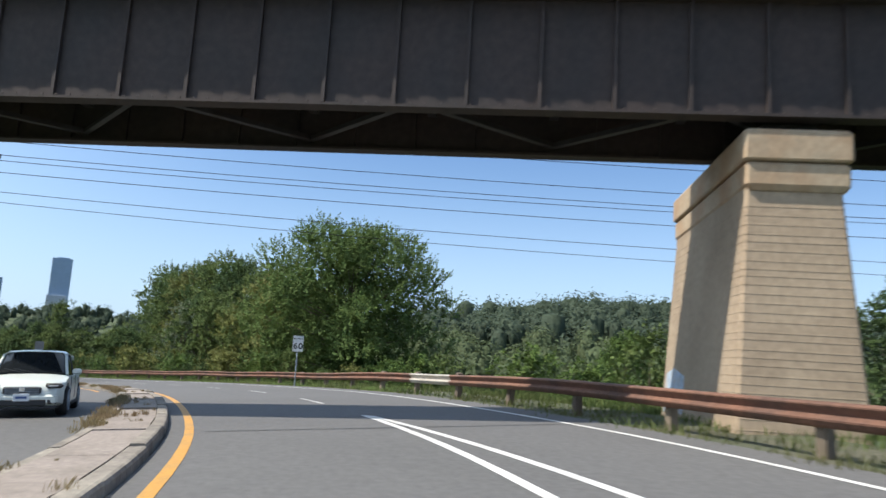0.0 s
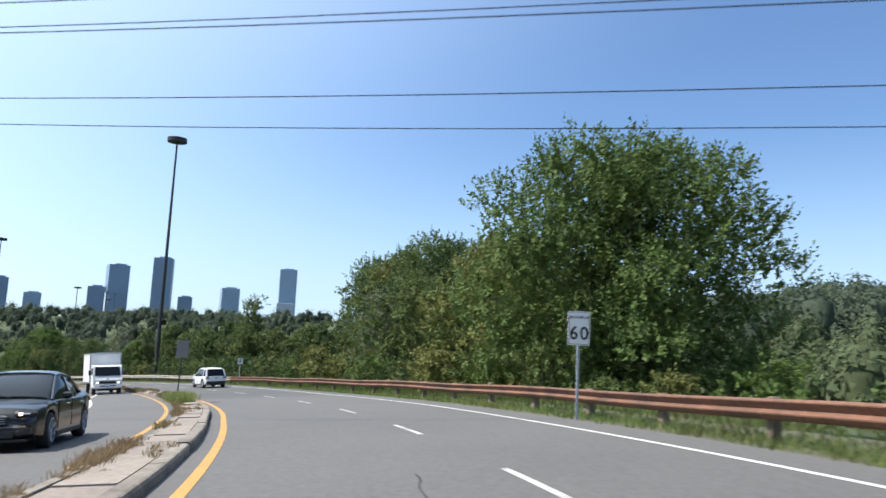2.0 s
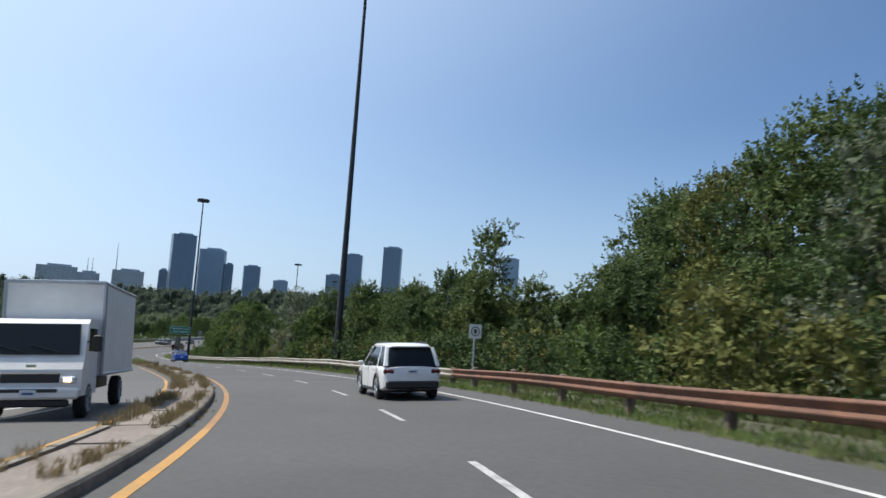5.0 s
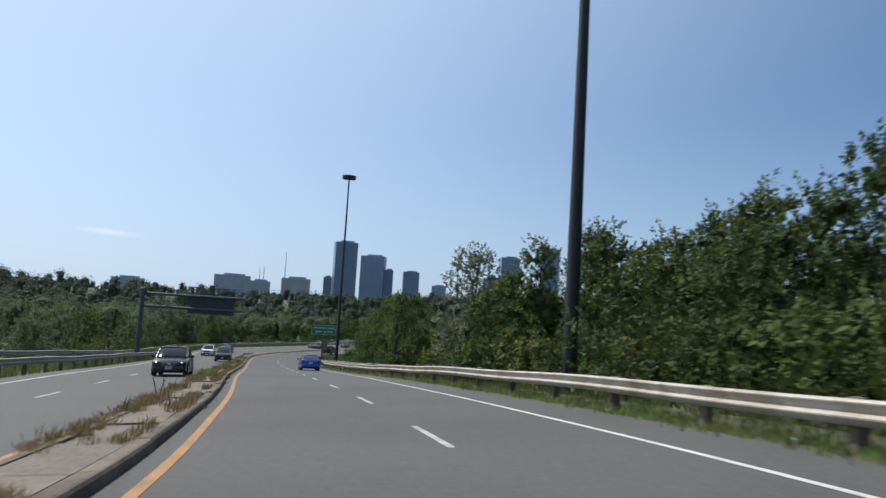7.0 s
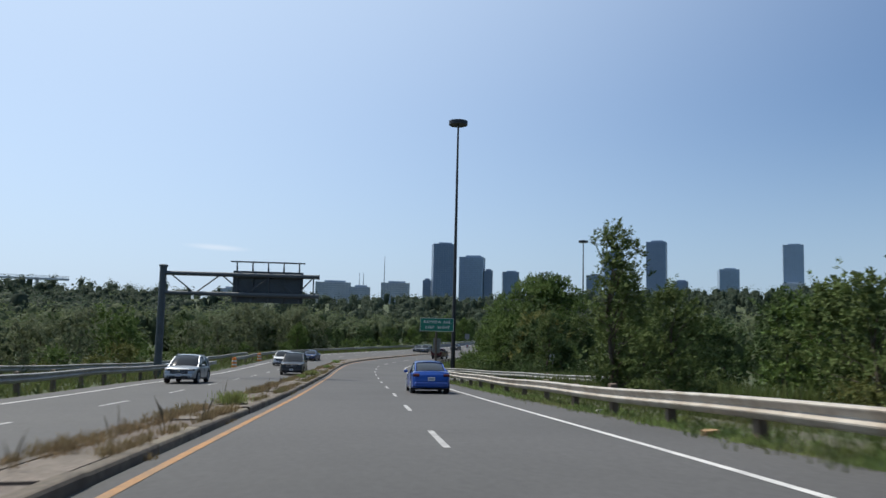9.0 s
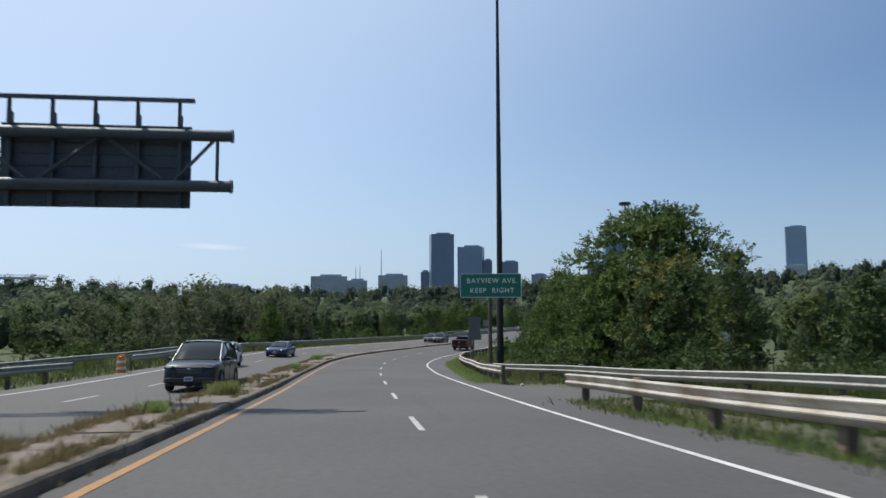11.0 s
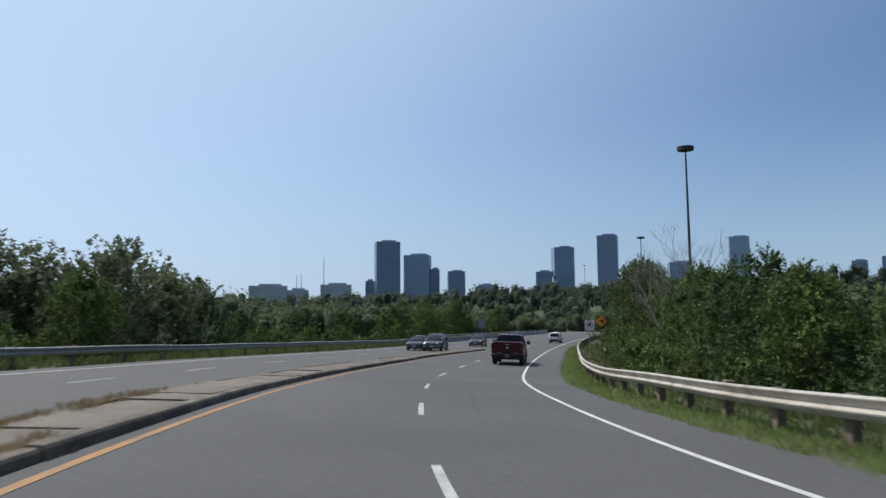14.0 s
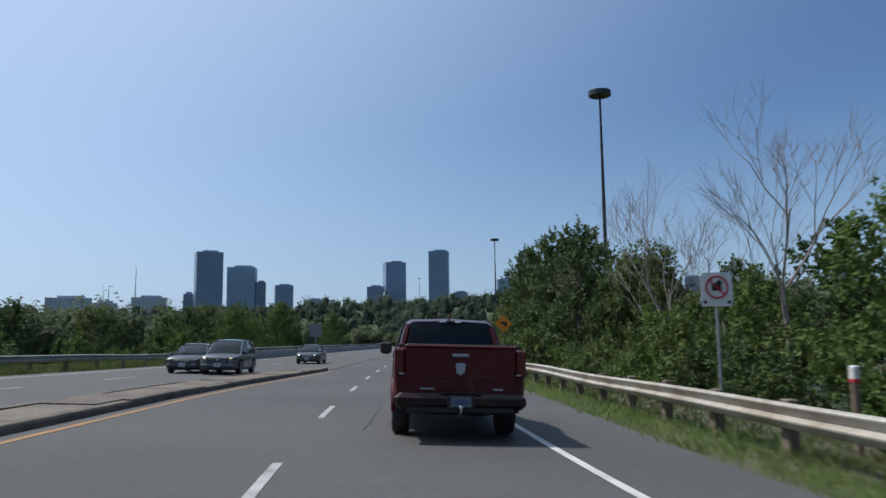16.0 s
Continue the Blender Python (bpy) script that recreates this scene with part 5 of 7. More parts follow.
def tree_parts(name, height, radius, seed, mat, leaves, leaf, base=0.2, bark=None, lobes_n=34, shape="round", trunk_r=None, clump=0.24, shoot=0.6, up=0.5, flat=1.0):
    """The trunk with limbs, and a crown of many leafy clumps, as two meshes."""
    rng = np.random.default_rng(seed)
    tr = trunk_r or height * 0.017
    g = MB()
    bend = rng.normal(0, 0.03 * height, (4, 2))
    bend[0] = 0
    top = height * 0.82
    stem = [(bend[i][0] * (i > 0), bend[i][1] * (i > 0), top * k) for i, k in enumerate((0, 0.33, 0.66, 1.0))]
    stem.insert(0, (0, 0, -0.8))
    g.tube(stem, [tr * 1.35, tr * 1.1, tr * 0.75, tr * 0.45, tr * 0.12], 8)
    lobes = []
    for k in range(lobes_n):
        a = k * 2.399 + rng.uniform(-0.5, 0.5)
        f = (k + 0.5) / lobes_n
        z = height * (base + (0.93 - base) * f) + rng.uniform(-0.03, 0.03) * height
        if shape == "round":
            rr = radius * math.sqrt(max(0.03, 1 - ((f - 0.38) / 0.64) ** 2))
        elif shape == "cone":
            rr = radius * (1.05 - f) + 0.15
        elif shape == "dome":
            rr = radius * math.sqrt(max(0.05, 1 - abs((f - 0.36) / 0.7) ** 4.2))
        elif shape == "column":
            rr = radius * (0.5 + 0.5 * math.sin(math.pi * min(1, f * 1.1)))
        else:
            z = height * (0.52 + 0.40 * math.sqrt(f)) + rng.uniform(-0.03, 0.03) * height
            rr = radius * (1.05 - 0.75 * f)
        out = rr * (rng.uniform(0.62, 1.0) if k % 3 else rng.uniform(0.1, 0.5))
        lr = radius * clump * rng.uniform(0.75, 1.35) * (1.25 if k % 3 == 0 else 1.0)
        lobes.append((out * math.cos(a), out * math.sin(a), z, lr, lr * rng.uniform(0.6, 1.0) * flat))
        if k % 2 == 0:
            zi = z * rng.uniform(0.5, 0.72)
            e_ = Vector((out * 0.95 * math.cos(a), out * 0.95 * math.sin(a), z))
            mid = Vector((out * 0.4 * math.cos(a), out * 0.4 * math.sin(a), zi + (z - zi) * 0.62))
            kx = float(np.interp(zi, [s_[2] for s_ in stem], [s_[0] for s_ in stem]))
            ky = float(np.interp(zi, [s_[2] for s_ in stem], [s_[1] for s_ in stem]))
            rl = tr * 0.42 * (1 - 0.5 * f)
            g.tube([(kx, ky, zi), mid, e_], [rl, rl * 0.65, rl * 0.2], 5, False)
        # a few shoots that stick out of the outline
        if k % 4 == 1 and shape not in ("dome", "umbrella"):
            lobes.append((out * 1.12 * math.cos(a), out * 1.12 * math.sin(a), z + lr * 1.0, lr * 0.38, lr * 0.95))
    if shape not in ("dome", "umbrella"):
        lobes.append((stem[-1][0], stem[-1][1], height * 0.93, radius * 0.2, height * 0.09))
    v, q = shoot_crown(rng, lobes, leaves, leaf, 12, shoot, up)
    return g.mesh(name + "_trunk", bark or M_BARK, True), numpy_mesh(name + "_crown", v, q, mat)


def tree(kind, label, category, meshes, m, group=""):
    e = thing(kind, m, label, category, group)
    for nm, me in zip(("trunk", "crown"), meshes):
        ob = new(nm, me)
        ob.parent = e
    return e


def ground_point(s, v):
    p = at(s, v)
    p.z = float(ground_z(np.array([p.x]), np.array([p.y]))[0])
    return p


def plant(proto_label, s, v, scale, turn, kind, category, meshes, group="", squash=1.0):
    p = ground_point(s, v)
    m = Matrix.Translation(p) @ pose(0, 0, 0, 0, 0, turn) @ Matrix.Diagonal((scale, scale, scale * squash, 1))
    return tree(kind, proto_label, category, meshes, m, group)


# kinds that stand in the bands along the road: meshes 8 to 10 m high, shared by the copies
KINDS, THIN = {}, {}
for k_, h_, r_, sd_, mt_, ln_, lf_, bs_, sh_, lab_ in (
        ("broad", 9.0, 3.4, 11, M_LEAF, 11500, 0.22, 0.12, "round", "broad leafy green roadside tree"),
        ("dark", 9.0, 3.1, 12, M_LEAF_DARK, 11500, 0.22, 0.12, "round", "dark green leafy tree in the roadside thicket"),
        ("olive", 8.0, 3.1, 13, M_LEAF_OLIVE, 11000, 0.22, 0.08, "round", "olive green tree with browning leaves"),
        ("grey", 8.5, 2.5, 14, M_LEAF_GREY, 6000, 0.19, 0.08, "column", "airy tree with silvery grey leaves"),
        ("bright", 8.0, 3.2, 15, M_LEAF_BRIGHT, 11500, 0.22, 0.08, "round", "bright green leafy roadside tree"),
        ("poplar", 10.0, 1.9, 16, M_LEAF, 7500, 0.2, 0.06, "column", "slim upright poplar with loose leaves"),
        ("willow", 9.0, 4.2, 17, M_LEAF_WILLOW, 11500, 0.24, 0.06, "round", "rounded grey-green willow tree")):
    KINDS[k_] = (tree_parts(k_, h_, r_, sd_, mt_, ln_, lf_, bs_, shape=sh_, lobes_n=50, clump=0.27 if sh_ == "column" else 0.2, shoot=0.5, up=0.3 if k_ == "willow" else 0.55), lab_, h_)
    THIN[k_] = (tree_parts(k_ + "_far", h_, r_, sd_ + 60, mt_, ln_ * 3 // 8, lf_ * 1.5, bs_, shape=sh_, lobes_n=34, clump=0.30 if sh_ == "column" else 0.235, shoot=0.6), lab_, h_)
BUSHES = {}
for k_, h_, r_, sd_, mt_, lab_ in (("bush", 2.6, 1.7, 21, M_LEAF, "dense green bush on the verge"), ("bush_dark", 3.0, 1.9, 22, M_LEAF_DARK, "dark green bush below the trees"),
                                   ("bush_olive", 2.4, 1.6, 23, M_LEAF_OLIVE, "olive bush with drying leaves"), ("bush_bright", 2.2, 1.6, 24, M_LEAF_BRIGHT, "fresh green bush beside the rail"),
                                   ("bush_brown", 2.6, 1.4, 25, M_LEAF_BROWN, "brown withered roadside bush")):
    BUSHES[k_] = (tree_parts(k_, h_, r_, sd_, mt_, 1700, 0.19, 0.03, lobes_n=20, clump=0.27, shoot=0.4), lab_, h_)
trng = random.Random(5)


def plant_kind(k, s, v, height, group="roadside trees", squash=None):
    if k in KINDS:
        me, lab, h = (KINDS if -24 < v < 17.5 or (s < 40 and 0 < v < 31) else THIN)[k]
        return plant(lab, s, v, height / h, trng.uniform(0, 360), "tree", "tree", me, group, squash or trng.uniform(0.95, 1.05))
    me, lab, h = BUSHES[k]
    return plant(lab, s, v, height / h, trng.uniform(0, 360), "bush", "bush", me, "roadside bushes", squash or trng.uniform(0.85, 1.15))


# the large maple beside the speed sign, and other trees that stand out
HERO = tree_parts("maple", 13.4, 7.4, 31, M_LEAF_MAPLE, 84000, 0.23, base=0.08, shape="dome", lobes_n=170, trunk_r=0.26, clump=0.165, shoot=0.95, up=0.75)
plant("large spreading green maple with dense crown", 57.8, 15.9, 1.05, 40, "maple_tree", "tree", HERO)
HERO2 = tree_parts("broad_hero", 11.0, 4.2, 32, M_LEAF_BRIGHT, 32000, 0.2, base=0.06, lobes_n=80, shape="round", clump=0.18, shoot=0.6)
plant("tall leafy tree with a full rounded crown", 234.0, 15.8, 0.73, 10, "tree", "tree", HERO2)
plant("tall leafy tree beside the green sign", 244, 16.2, 0.86, 140, "tree", "tree", HERO2)
LOCUST = tree_parts("locust", 13.2, 7.2, 33, M_LEAF_BRIGHT, 32000, 0.2, lobes_n=46, shape="umbrella", clump=0.21, shoot=0.5, up=0.3, flat=0.45, trunk_r=0.22)
plant("spreading locust tree with flat layered leaf clouds on bare limbs", 229.5, 20.6, 1.0, 70, "locust_tree", "tree", LOCUST)
TALL = [tree_parts("tall_" + str(k_), 18.0, 5.4, 70 + k_, mt_, 13000, 0.34, base=0.08, lobes_n=64, shape="round", clump=0.19, shoot=0.9, up=0.6) for k_, mt_ in enumerate((M_LEAF, M_LEAF_DARK, M_LEAF_OLIVE))]
for i_, (s_, v_, h_) in enumerate(((95, 31, 16.5), (100, 31.5, 18), (106, 34, 19.6), (112, 36.5, 19), (118, 40, 19.8), (125, 44, 20.5), (131, 47, 21), (138, 50.5, 22), (145, 55, 20.5), (97, 38, 18.5), (115, 46, 20))):
    plant("tall dense tree on the slope behind the thicket", s_, v_, (h_ + 0.8) / 18.0, i_ * 77, "tree", "tree", TALL[(0, 1, 0, 1, 2)[i_ % 5]], "slope trees")
plant_kind("poplar", 167, 8.9, 7.4)
plant_kind("poplar", 170.5, 10.5, 6.2)
plant_kind("broad", 164.5, 10.2, 4.6)
plant_kind("grey", 142, 8.5, 7.7)
plant_kind("grey", 144.5, 9.6, 6.0)
plant_kind("dark", 147, 11, 5.4)
plant_kind("bright", 139, 9.6, 6.0)
plant_kind("dark", 150, 12, 5.0)
plant_kind("poplar", 137.5, 10.5, 8.0)
plant_kind("poplar", 207, 16.0, 7.0)
for k_, s_, v_, h_ in (("broad", 76, 22, 11.0), ("dark", 81, 23, 10.6), ("broad", 85, 23.5, 10.4), ("dark", 90, 24, 10.0), ("broad", 95, 25, 10.0), ("dark", 101, 26, 9.0), ("poplar", 115.5, 14.8, 10.9), ("broad", 112.5, 12, 7.2), ("dark", 118.5, 13, 7.6), ("broad", 122.5, 12.4, 7.0), ("dark", 126.5, 13.8, 7.6), ("broad", 131, 14, 8.0), ("dark", 139, 15, 9.2), ("poplar", 134.5, 12.2, 8.4),
                       ("dark", 213, 16.5, 6.6), ("olive", 217, 17.5, 8.0), ("dark", 220.5, 18.5, 9.2), ("broad", 224, 18.2, 8.8), ("dark", 227, 17.4, 8.8), ("bright", 231, 18.0, 9.0), ("dark", 216, 15.5, 5.8), ("dark", 225.5, 15.2, 6.4), ("bright", 238, 15, 7.4), ("dark", 268, 13.6, 6.0), ("bright", 271.5, 14.4, 6.0), ("dark", 275.5, 14.0, 6.6), ("poplar", 279.5, 14.6, 7.2), ("bright", 285, 15.2, 7.0), ("dark", 264.5, 14.5, 6.4), ("bright", 258, 14, 5.2)):
    plant_kind(k_, s_, v_, h_)
plant_kind("olive", 68.5, 14.2, 10.4)
plant_kind("broad", 71.5, 16.2, 11.2)
plant_kind("bright", 66.0, 17.0, 10.0)
for s_, v_, h_ in ((270.5, -21.6, 5.3), (274, -23, 5.0)):
    plant_kind("bright", s_, v_, h_)
for s_, v_, h_ in ((265, -30, 8.6), (272, -32, 9.6), (292, -32, 9.8), (281, -26.5, 8.6), (285, -29, 8.8), (277, -30, 8.2), (290, -27, 7.2)):
    plant_kind("willow", s_, v_, h_)

for k_, s_, v_, h_ in (("dark", 322, 14.5, 10.6), ("grey", 330, 16, 11.2), ("dark", 339, 15, 11.8), ("broad", 315, 16.5, 8.4), ("poplar", 307, 15.5, 8.4), ("dark", 350, 14.5, 12),
                       ("dark", 297, 20, 7.4), ("broad", 288, 19, 6.6), ("poplar", 283, 16.5, 6.2), ("dark", 303, 18, 6.6), ("dark", 362, 15, 12), ("broad", 375, 16, 12)):
    plant_kind(k_, s_, v_, h_)

# bands of trees; (from, to, nearest v, farthest v, height at the ends, how many, kinds)
for a, b, v0, v1, h0, h1, n, kinds in [
        (66, 84, 14, 23, 9.2, 10.4, 10, ("olive", "broad", "broad", "bright", "dark")),
        (84, 112, 13.5, 24, 10.6, 8.0, 16, ("broad", "dark", "broad", "grey", "dark")),
        (112, 142, 9.5, 22, 7.0, 7.6, 16, ("dark", "broad", "dark", "olive", "broad")),
        (150, 200, 20, 36, 7.5, 7.8, 16, ("broad", "dark", "dark", "broad", "bright")),
        (196, 222, 17, 28, 6.4, 7.2, 9, ("dark", "dark", "broad", "olive")),
        (222, 246, 15, 26, 7.6, 9.0, 11, ("bright", "dark", "bright", "dark")),
        (246, 264, 14, 24, 6.6, 5.4, 10, ("bright", "dark", "dark")),
        (264, 300, 15, 26, 6.2, 5.4, 13, ("bright", "poplar", "bright", "dark", "olive")),
        (300, 345, 13, 26, 5.6, 11.5, 13, ("dark", "grey", "dark", "broad")),
        (345, 430, 12, 30, 11.0, 12.0, 14, ("dark", "broad", "olive")),
        (-14, 36, 16, 30, 5.0, 5.5, 9, ("bright", "dark", "willow")),
        (128, 200, -44, -27, 5.4, 6.4, 17, ("willow", "dark", "willow", "broad")),
        (200, 262, -44, -26, 6.4, 8.0, 19, ("willow", "dark", "bright", "willow", "poplar")),
        (262, 300, -40, -25, 8.4, 8.2, 12, ("willow", "poplar", "dark")),
        (300, 345, -44, -26, 5.5, 6.5, 9, ("bright", "dark", "broad")),
        (345, 430, -40, -20, 7.0, 10.0, 12, ("dark", "broad", "bright")),
        (30, 128, -75, -48, 6.0, 7.5, 14, ("dark", "willow", "broad")),
        (-20, 30, -60, -38, 6.0, 6.5, 6, ("dark", "broad"))]:
    for i in range(n):
        f = (i + trng.uniform(0.1, 0.9)) / n
        vv = trng.uniform(v0, v1)
        plant_kind(trng.choice(kinds), a + (b - a) * f, vv, (h0 + (h1 - h0) * f) * trng.uniform(0.76, 1.0) * (0.9 if 0 < vv < 15 else 1.0))
for a, b, v0, v1, h0, h1, n, kinds in [
        (28, 66, 8.5, 14, 1.6, 2.2, 12, ("bush", "bush_bright", "bush_olive")),
        (64, 112, 8.2, 12, 2.4, 3.0, 22, ("bush", "bush_dark", "bush_bright", "bush_dark", "bush_olive")),
        (112, 150, 8.2, 12.5, 2.4, 3.0, 18, ("bush_dark", "bush", "bush_dark", "bush_olive")),
        (150, 205, 15, 22, 2.0, 2.4, 12, ("bush", "bush_olive", "bush_dark")),
        (205, 262, 11.5, 15, 2.2, 2.6, 18, ("bush_dark", "bush_dark", "bush")),
        (262, 345, 9.5, 15, 2.0, 2.6, 38, ("bush", "bush_dark", "bush_bright")),
        (120, 260, -27, -21, 1.6, 2.2, 26, ("bush_dark", "bush_olive", "bush", "bush_bright")),
        (260, 345, -26, -20, 1.6, 2.6, 16, ("bush_dark", "bush", "bush_bright")),
        (-10, 30, 9.5, 15, 2.0, 2.4, 8, ("bush_bright", "bush"))]:
    for i in range(n):
        f = (i + trng.uniform(0.1, 0.9)) / n
        plant_kind(trng.choice(kinds), a + (b - a) * f, trng.uniform(v0, v1), (h0 + (h1 - h0) * f) * trng.uniform(0.75, 1.25))


# bare trees beyond the rail
def bare_tree(height, seed, mat, label, m):
    rng = random.Random(seed)
    g = MB()

    def grow(p, d, ln, r, depth):
        q = p + d * ln
        mid = p + d * ln * 0.5 + Vector((rng.uniform(-1, 1), rng.uniform(-1, 1), 0)) * ln * 0.05
        g.tube([p, mid, q], [r, r * 0.85, r * 0.62], 6 if depth > 2 else 4, False)
        if depth == 0:
            return
        for i in range(3 if depth > 2 else 4):
            nd = (d * 1.0 + Vector((rng.uniform(-1, 1), rng.uniform(-1, 1), rng.uniform(0.0, 0.7))) * 0.72).normalized()
            grow(p + d * ln * rng.uniform(0.55, 1.0), nd, ln * rng.uniform(0.58, 0.84), r * 0.52, depth - 1)
    grow(Vector((0, 0, -0.3)), Vector((0.03, 0.02, 1)).normalized(), height * 0.36, height * 0.0075, 5)
    e = thing("bare_tree", m, label, "tree", "bare trees")
    part("branches", g, mat, e)
    g = MB()
    g.tube([(0, 0, -0.6), (0.02, 0.01, height * 0.18), (height * 0.011, height * 0.0075, height * 0.36 - 0.3)], [height * 0.0115, height * 0.0092, height * 0.006], 8)
    part("trunk", g, mat, e)
    return e


for s_, v_, h_, sd_ in ((294.5, 16.2, 14.4, 3), (303, 14.6, 11.6, 8), (301, 16.6, 11.2, 14), (306, 15.0, 10.4, 12)):
    bare_tree(h_, sd_, M_BARK_PALE, "leafless pale dead tree beyond the guard rail", Matrix.Translation(ground_point(s_, v_)) @ pose(0, 0, 0, 0, 0, sd_ * 40))


# ---- far woods: the wooded slopes of the valley ----
def ball_mesh():
    """A coarse ball: unit points and triangles."""
    b_ = bmesh.new()
    bmesh.ops.create_icosphere(b_, subdivisions=1, radius=1.0)
    v_ = np.array([v.co[:] for v in b_.verts])
    f_ = np.array([[v.index for v in f.verts] for f in b_.faces])
    b_.free()
    return v_, f_


BALL_V, BALL_F = ball_mesh()


def far_woods(name, label, pts, size, per, leaf, seed, mat, lobes=3):
    """Crowns of a wood: each a few lumpy masses, with leaf sprays all over them."""
    rng = np.random.default_rng(seed)
    z = ground_z(pts[:, 0], pts[:, 1])
    n = len(pts)
    sz = size * rng.uniform(0.55, 1.4, n)
    cx, cy, cz, rr = [], [], [], []
    for k in range(lobes):
        a = rng.uniform(0, 2 * math.pi, n)
        off = sz * (0.0 if k == 0 else 0.36) * rng.uniform(0.5, 1.2, n)
        cx.append(pts[:, 0] + off * np.cos(a))
        cy.append(pts[:, 1] + off * np.sin(a))
        cz.append(z + sz * (0.56 if k == 0 else 0.42) * rng.uniform(0.7, 1.2, n))
        rr.append(sz * (0.34 if k == 0 else 0.24) * rng.uniform(0.6, 1.35, n))
    c = np.stack([np.concatenate(cx), np.concatenate(cy), np.concatenate(cz)], 1)
    r = np.concatenate(rr)
    m = len(c)
    # the dense inside of the crowns
    bump = 1 + 0.12 * rng.normal(0, 1, (m, len(BALL_V)))
    core = c[:, None, :] + BALL_V[None] * (r[:, None] * 0.55 * bump)[:, :, None] * np.array([1, 1, 1.0])
    low = BALL_V[None, :, 2] < -0.25
    core[:, :, 2] = np.where(low, core[:, :, 2] - r[:, None] * 1.1, core[:, :, 2])
    cf = (BALL_F[None] + (np.arange(m) * len(BALL_V))[:, None, None]).reshape(-1, 3)
    # leaves on the outside
    u = rng.normal(0, 1, (m, per, 3))
    u[:, :, 2] = np.where(u[:, :, 2] < -0.5, -u[:, :, 2], u[:, :, 2])
    u /= np.linalg.norm(u, axis=2)[:, :, None]
    p = c[:, None, :] + u * (r[:, None] * rng.uniform(0.55, 1.22, (m, per)))[:, :, None]
    v, q = leaf_arrays(p.reshape(-1, 3), u.reshape(-1, 3), rng, leaf, leaf * 0.8, facing=0.72)
    vv = np.concatenate([core.reshape(-1, 3), v])
    return tagged(new(name, numpy_mesh(name, vv, np.concatenate([cf, q + m * len(BALL_V)]), mat)), label, "woodland", kind="stuff")


wr = np.random.default_rng(9)
near_pts, far_pts = [], []
while len(near_pts) < 1000 or len(far_pts) < 2600:
    x, y = (wr.uniform(-430, 130), wr.uniform(-60, 470)) if wr.uniform() < 0.5 else (wr.uniform(-700, 420), wr.uniform(-60, 900))
    if not -55 < math.degrees(math.atan2(-(x + 60), y - 20)) < 118:
        continue
    dmin = math.sqrt(float(np.min((_gp[:, 0] - x) ** 2 + (_gp[:, 1] - y) ** 2)))
    if 42 < dmin < 165 and len(near_pts) < 1000:
        near_pts.append((x, y))
    elif 150 < dmin < 620 and len(far_pts) < 2600:
        far_pts.append((x, y))
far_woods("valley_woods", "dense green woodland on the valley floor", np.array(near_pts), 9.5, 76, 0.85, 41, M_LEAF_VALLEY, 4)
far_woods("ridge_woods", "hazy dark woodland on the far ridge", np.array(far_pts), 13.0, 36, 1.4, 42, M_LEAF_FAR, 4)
hill_pts = []
while len(hill_pts) < 1100:
    a_, d_ = wr.uniform(-0.5, 2.6), wr.uniform(560, 1500)
    hill_pts.append((-150 - d_ * math.sin(a_), 150 + d_ * math.cos(a_)))
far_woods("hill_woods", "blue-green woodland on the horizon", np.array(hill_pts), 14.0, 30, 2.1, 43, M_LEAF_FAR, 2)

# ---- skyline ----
# tower colours are lightened and blued to carry the haze of distance
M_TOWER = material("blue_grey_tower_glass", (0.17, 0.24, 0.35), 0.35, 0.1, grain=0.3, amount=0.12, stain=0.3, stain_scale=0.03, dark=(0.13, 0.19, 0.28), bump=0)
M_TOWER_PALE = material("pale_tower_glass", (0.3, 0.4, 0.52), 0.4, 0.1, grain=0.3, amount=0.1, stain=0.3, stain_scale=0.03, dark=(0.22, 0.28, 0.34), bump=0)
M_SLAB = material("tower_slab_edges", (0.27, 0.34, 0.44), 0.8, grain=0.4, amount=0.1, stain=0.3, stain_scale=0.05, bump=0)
M_BLOCK = material("concrete_block_facade", (0.52, 0.54, 0.57), 0.85, grain=0.3, amount=0.12, stain=0.3, stain_scale=0.05, bump=0)


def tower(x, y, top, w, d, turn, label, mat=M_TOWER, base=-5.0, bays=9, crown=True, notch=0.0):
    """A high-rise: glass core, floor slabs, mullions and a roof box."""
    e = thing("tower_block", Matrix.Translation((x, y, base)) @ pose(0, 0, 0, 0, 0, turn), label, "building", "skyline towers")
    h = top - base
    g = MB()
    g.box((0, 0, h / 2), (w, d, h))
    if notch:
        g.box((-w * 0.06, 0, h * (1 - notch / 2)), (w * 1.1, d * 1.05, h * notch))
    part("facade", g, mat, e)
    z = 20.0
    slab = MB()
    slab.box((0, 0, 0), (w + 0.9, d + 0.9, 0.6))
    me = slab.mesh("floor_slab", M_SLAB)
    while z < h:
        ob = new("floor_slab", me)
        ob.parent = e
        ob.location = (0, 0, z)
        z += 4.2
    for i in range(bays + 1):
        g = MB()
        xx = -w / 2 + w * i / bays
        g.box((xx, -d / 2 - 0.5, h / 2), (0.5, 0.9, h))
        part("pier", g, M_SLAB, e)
    if crown:
        g = MB()
        g.box((w * 0.05, 0, h + 1.8), (w * 0.6, d * 0.6, 3.6))
        part("roof_box", g, M_SLAB, e)
    return e


def face(x, y):
    """The turn by which a far block shows its front to the road."""
    return math.degrees(math.atan2(-(x + 90), y - 90))


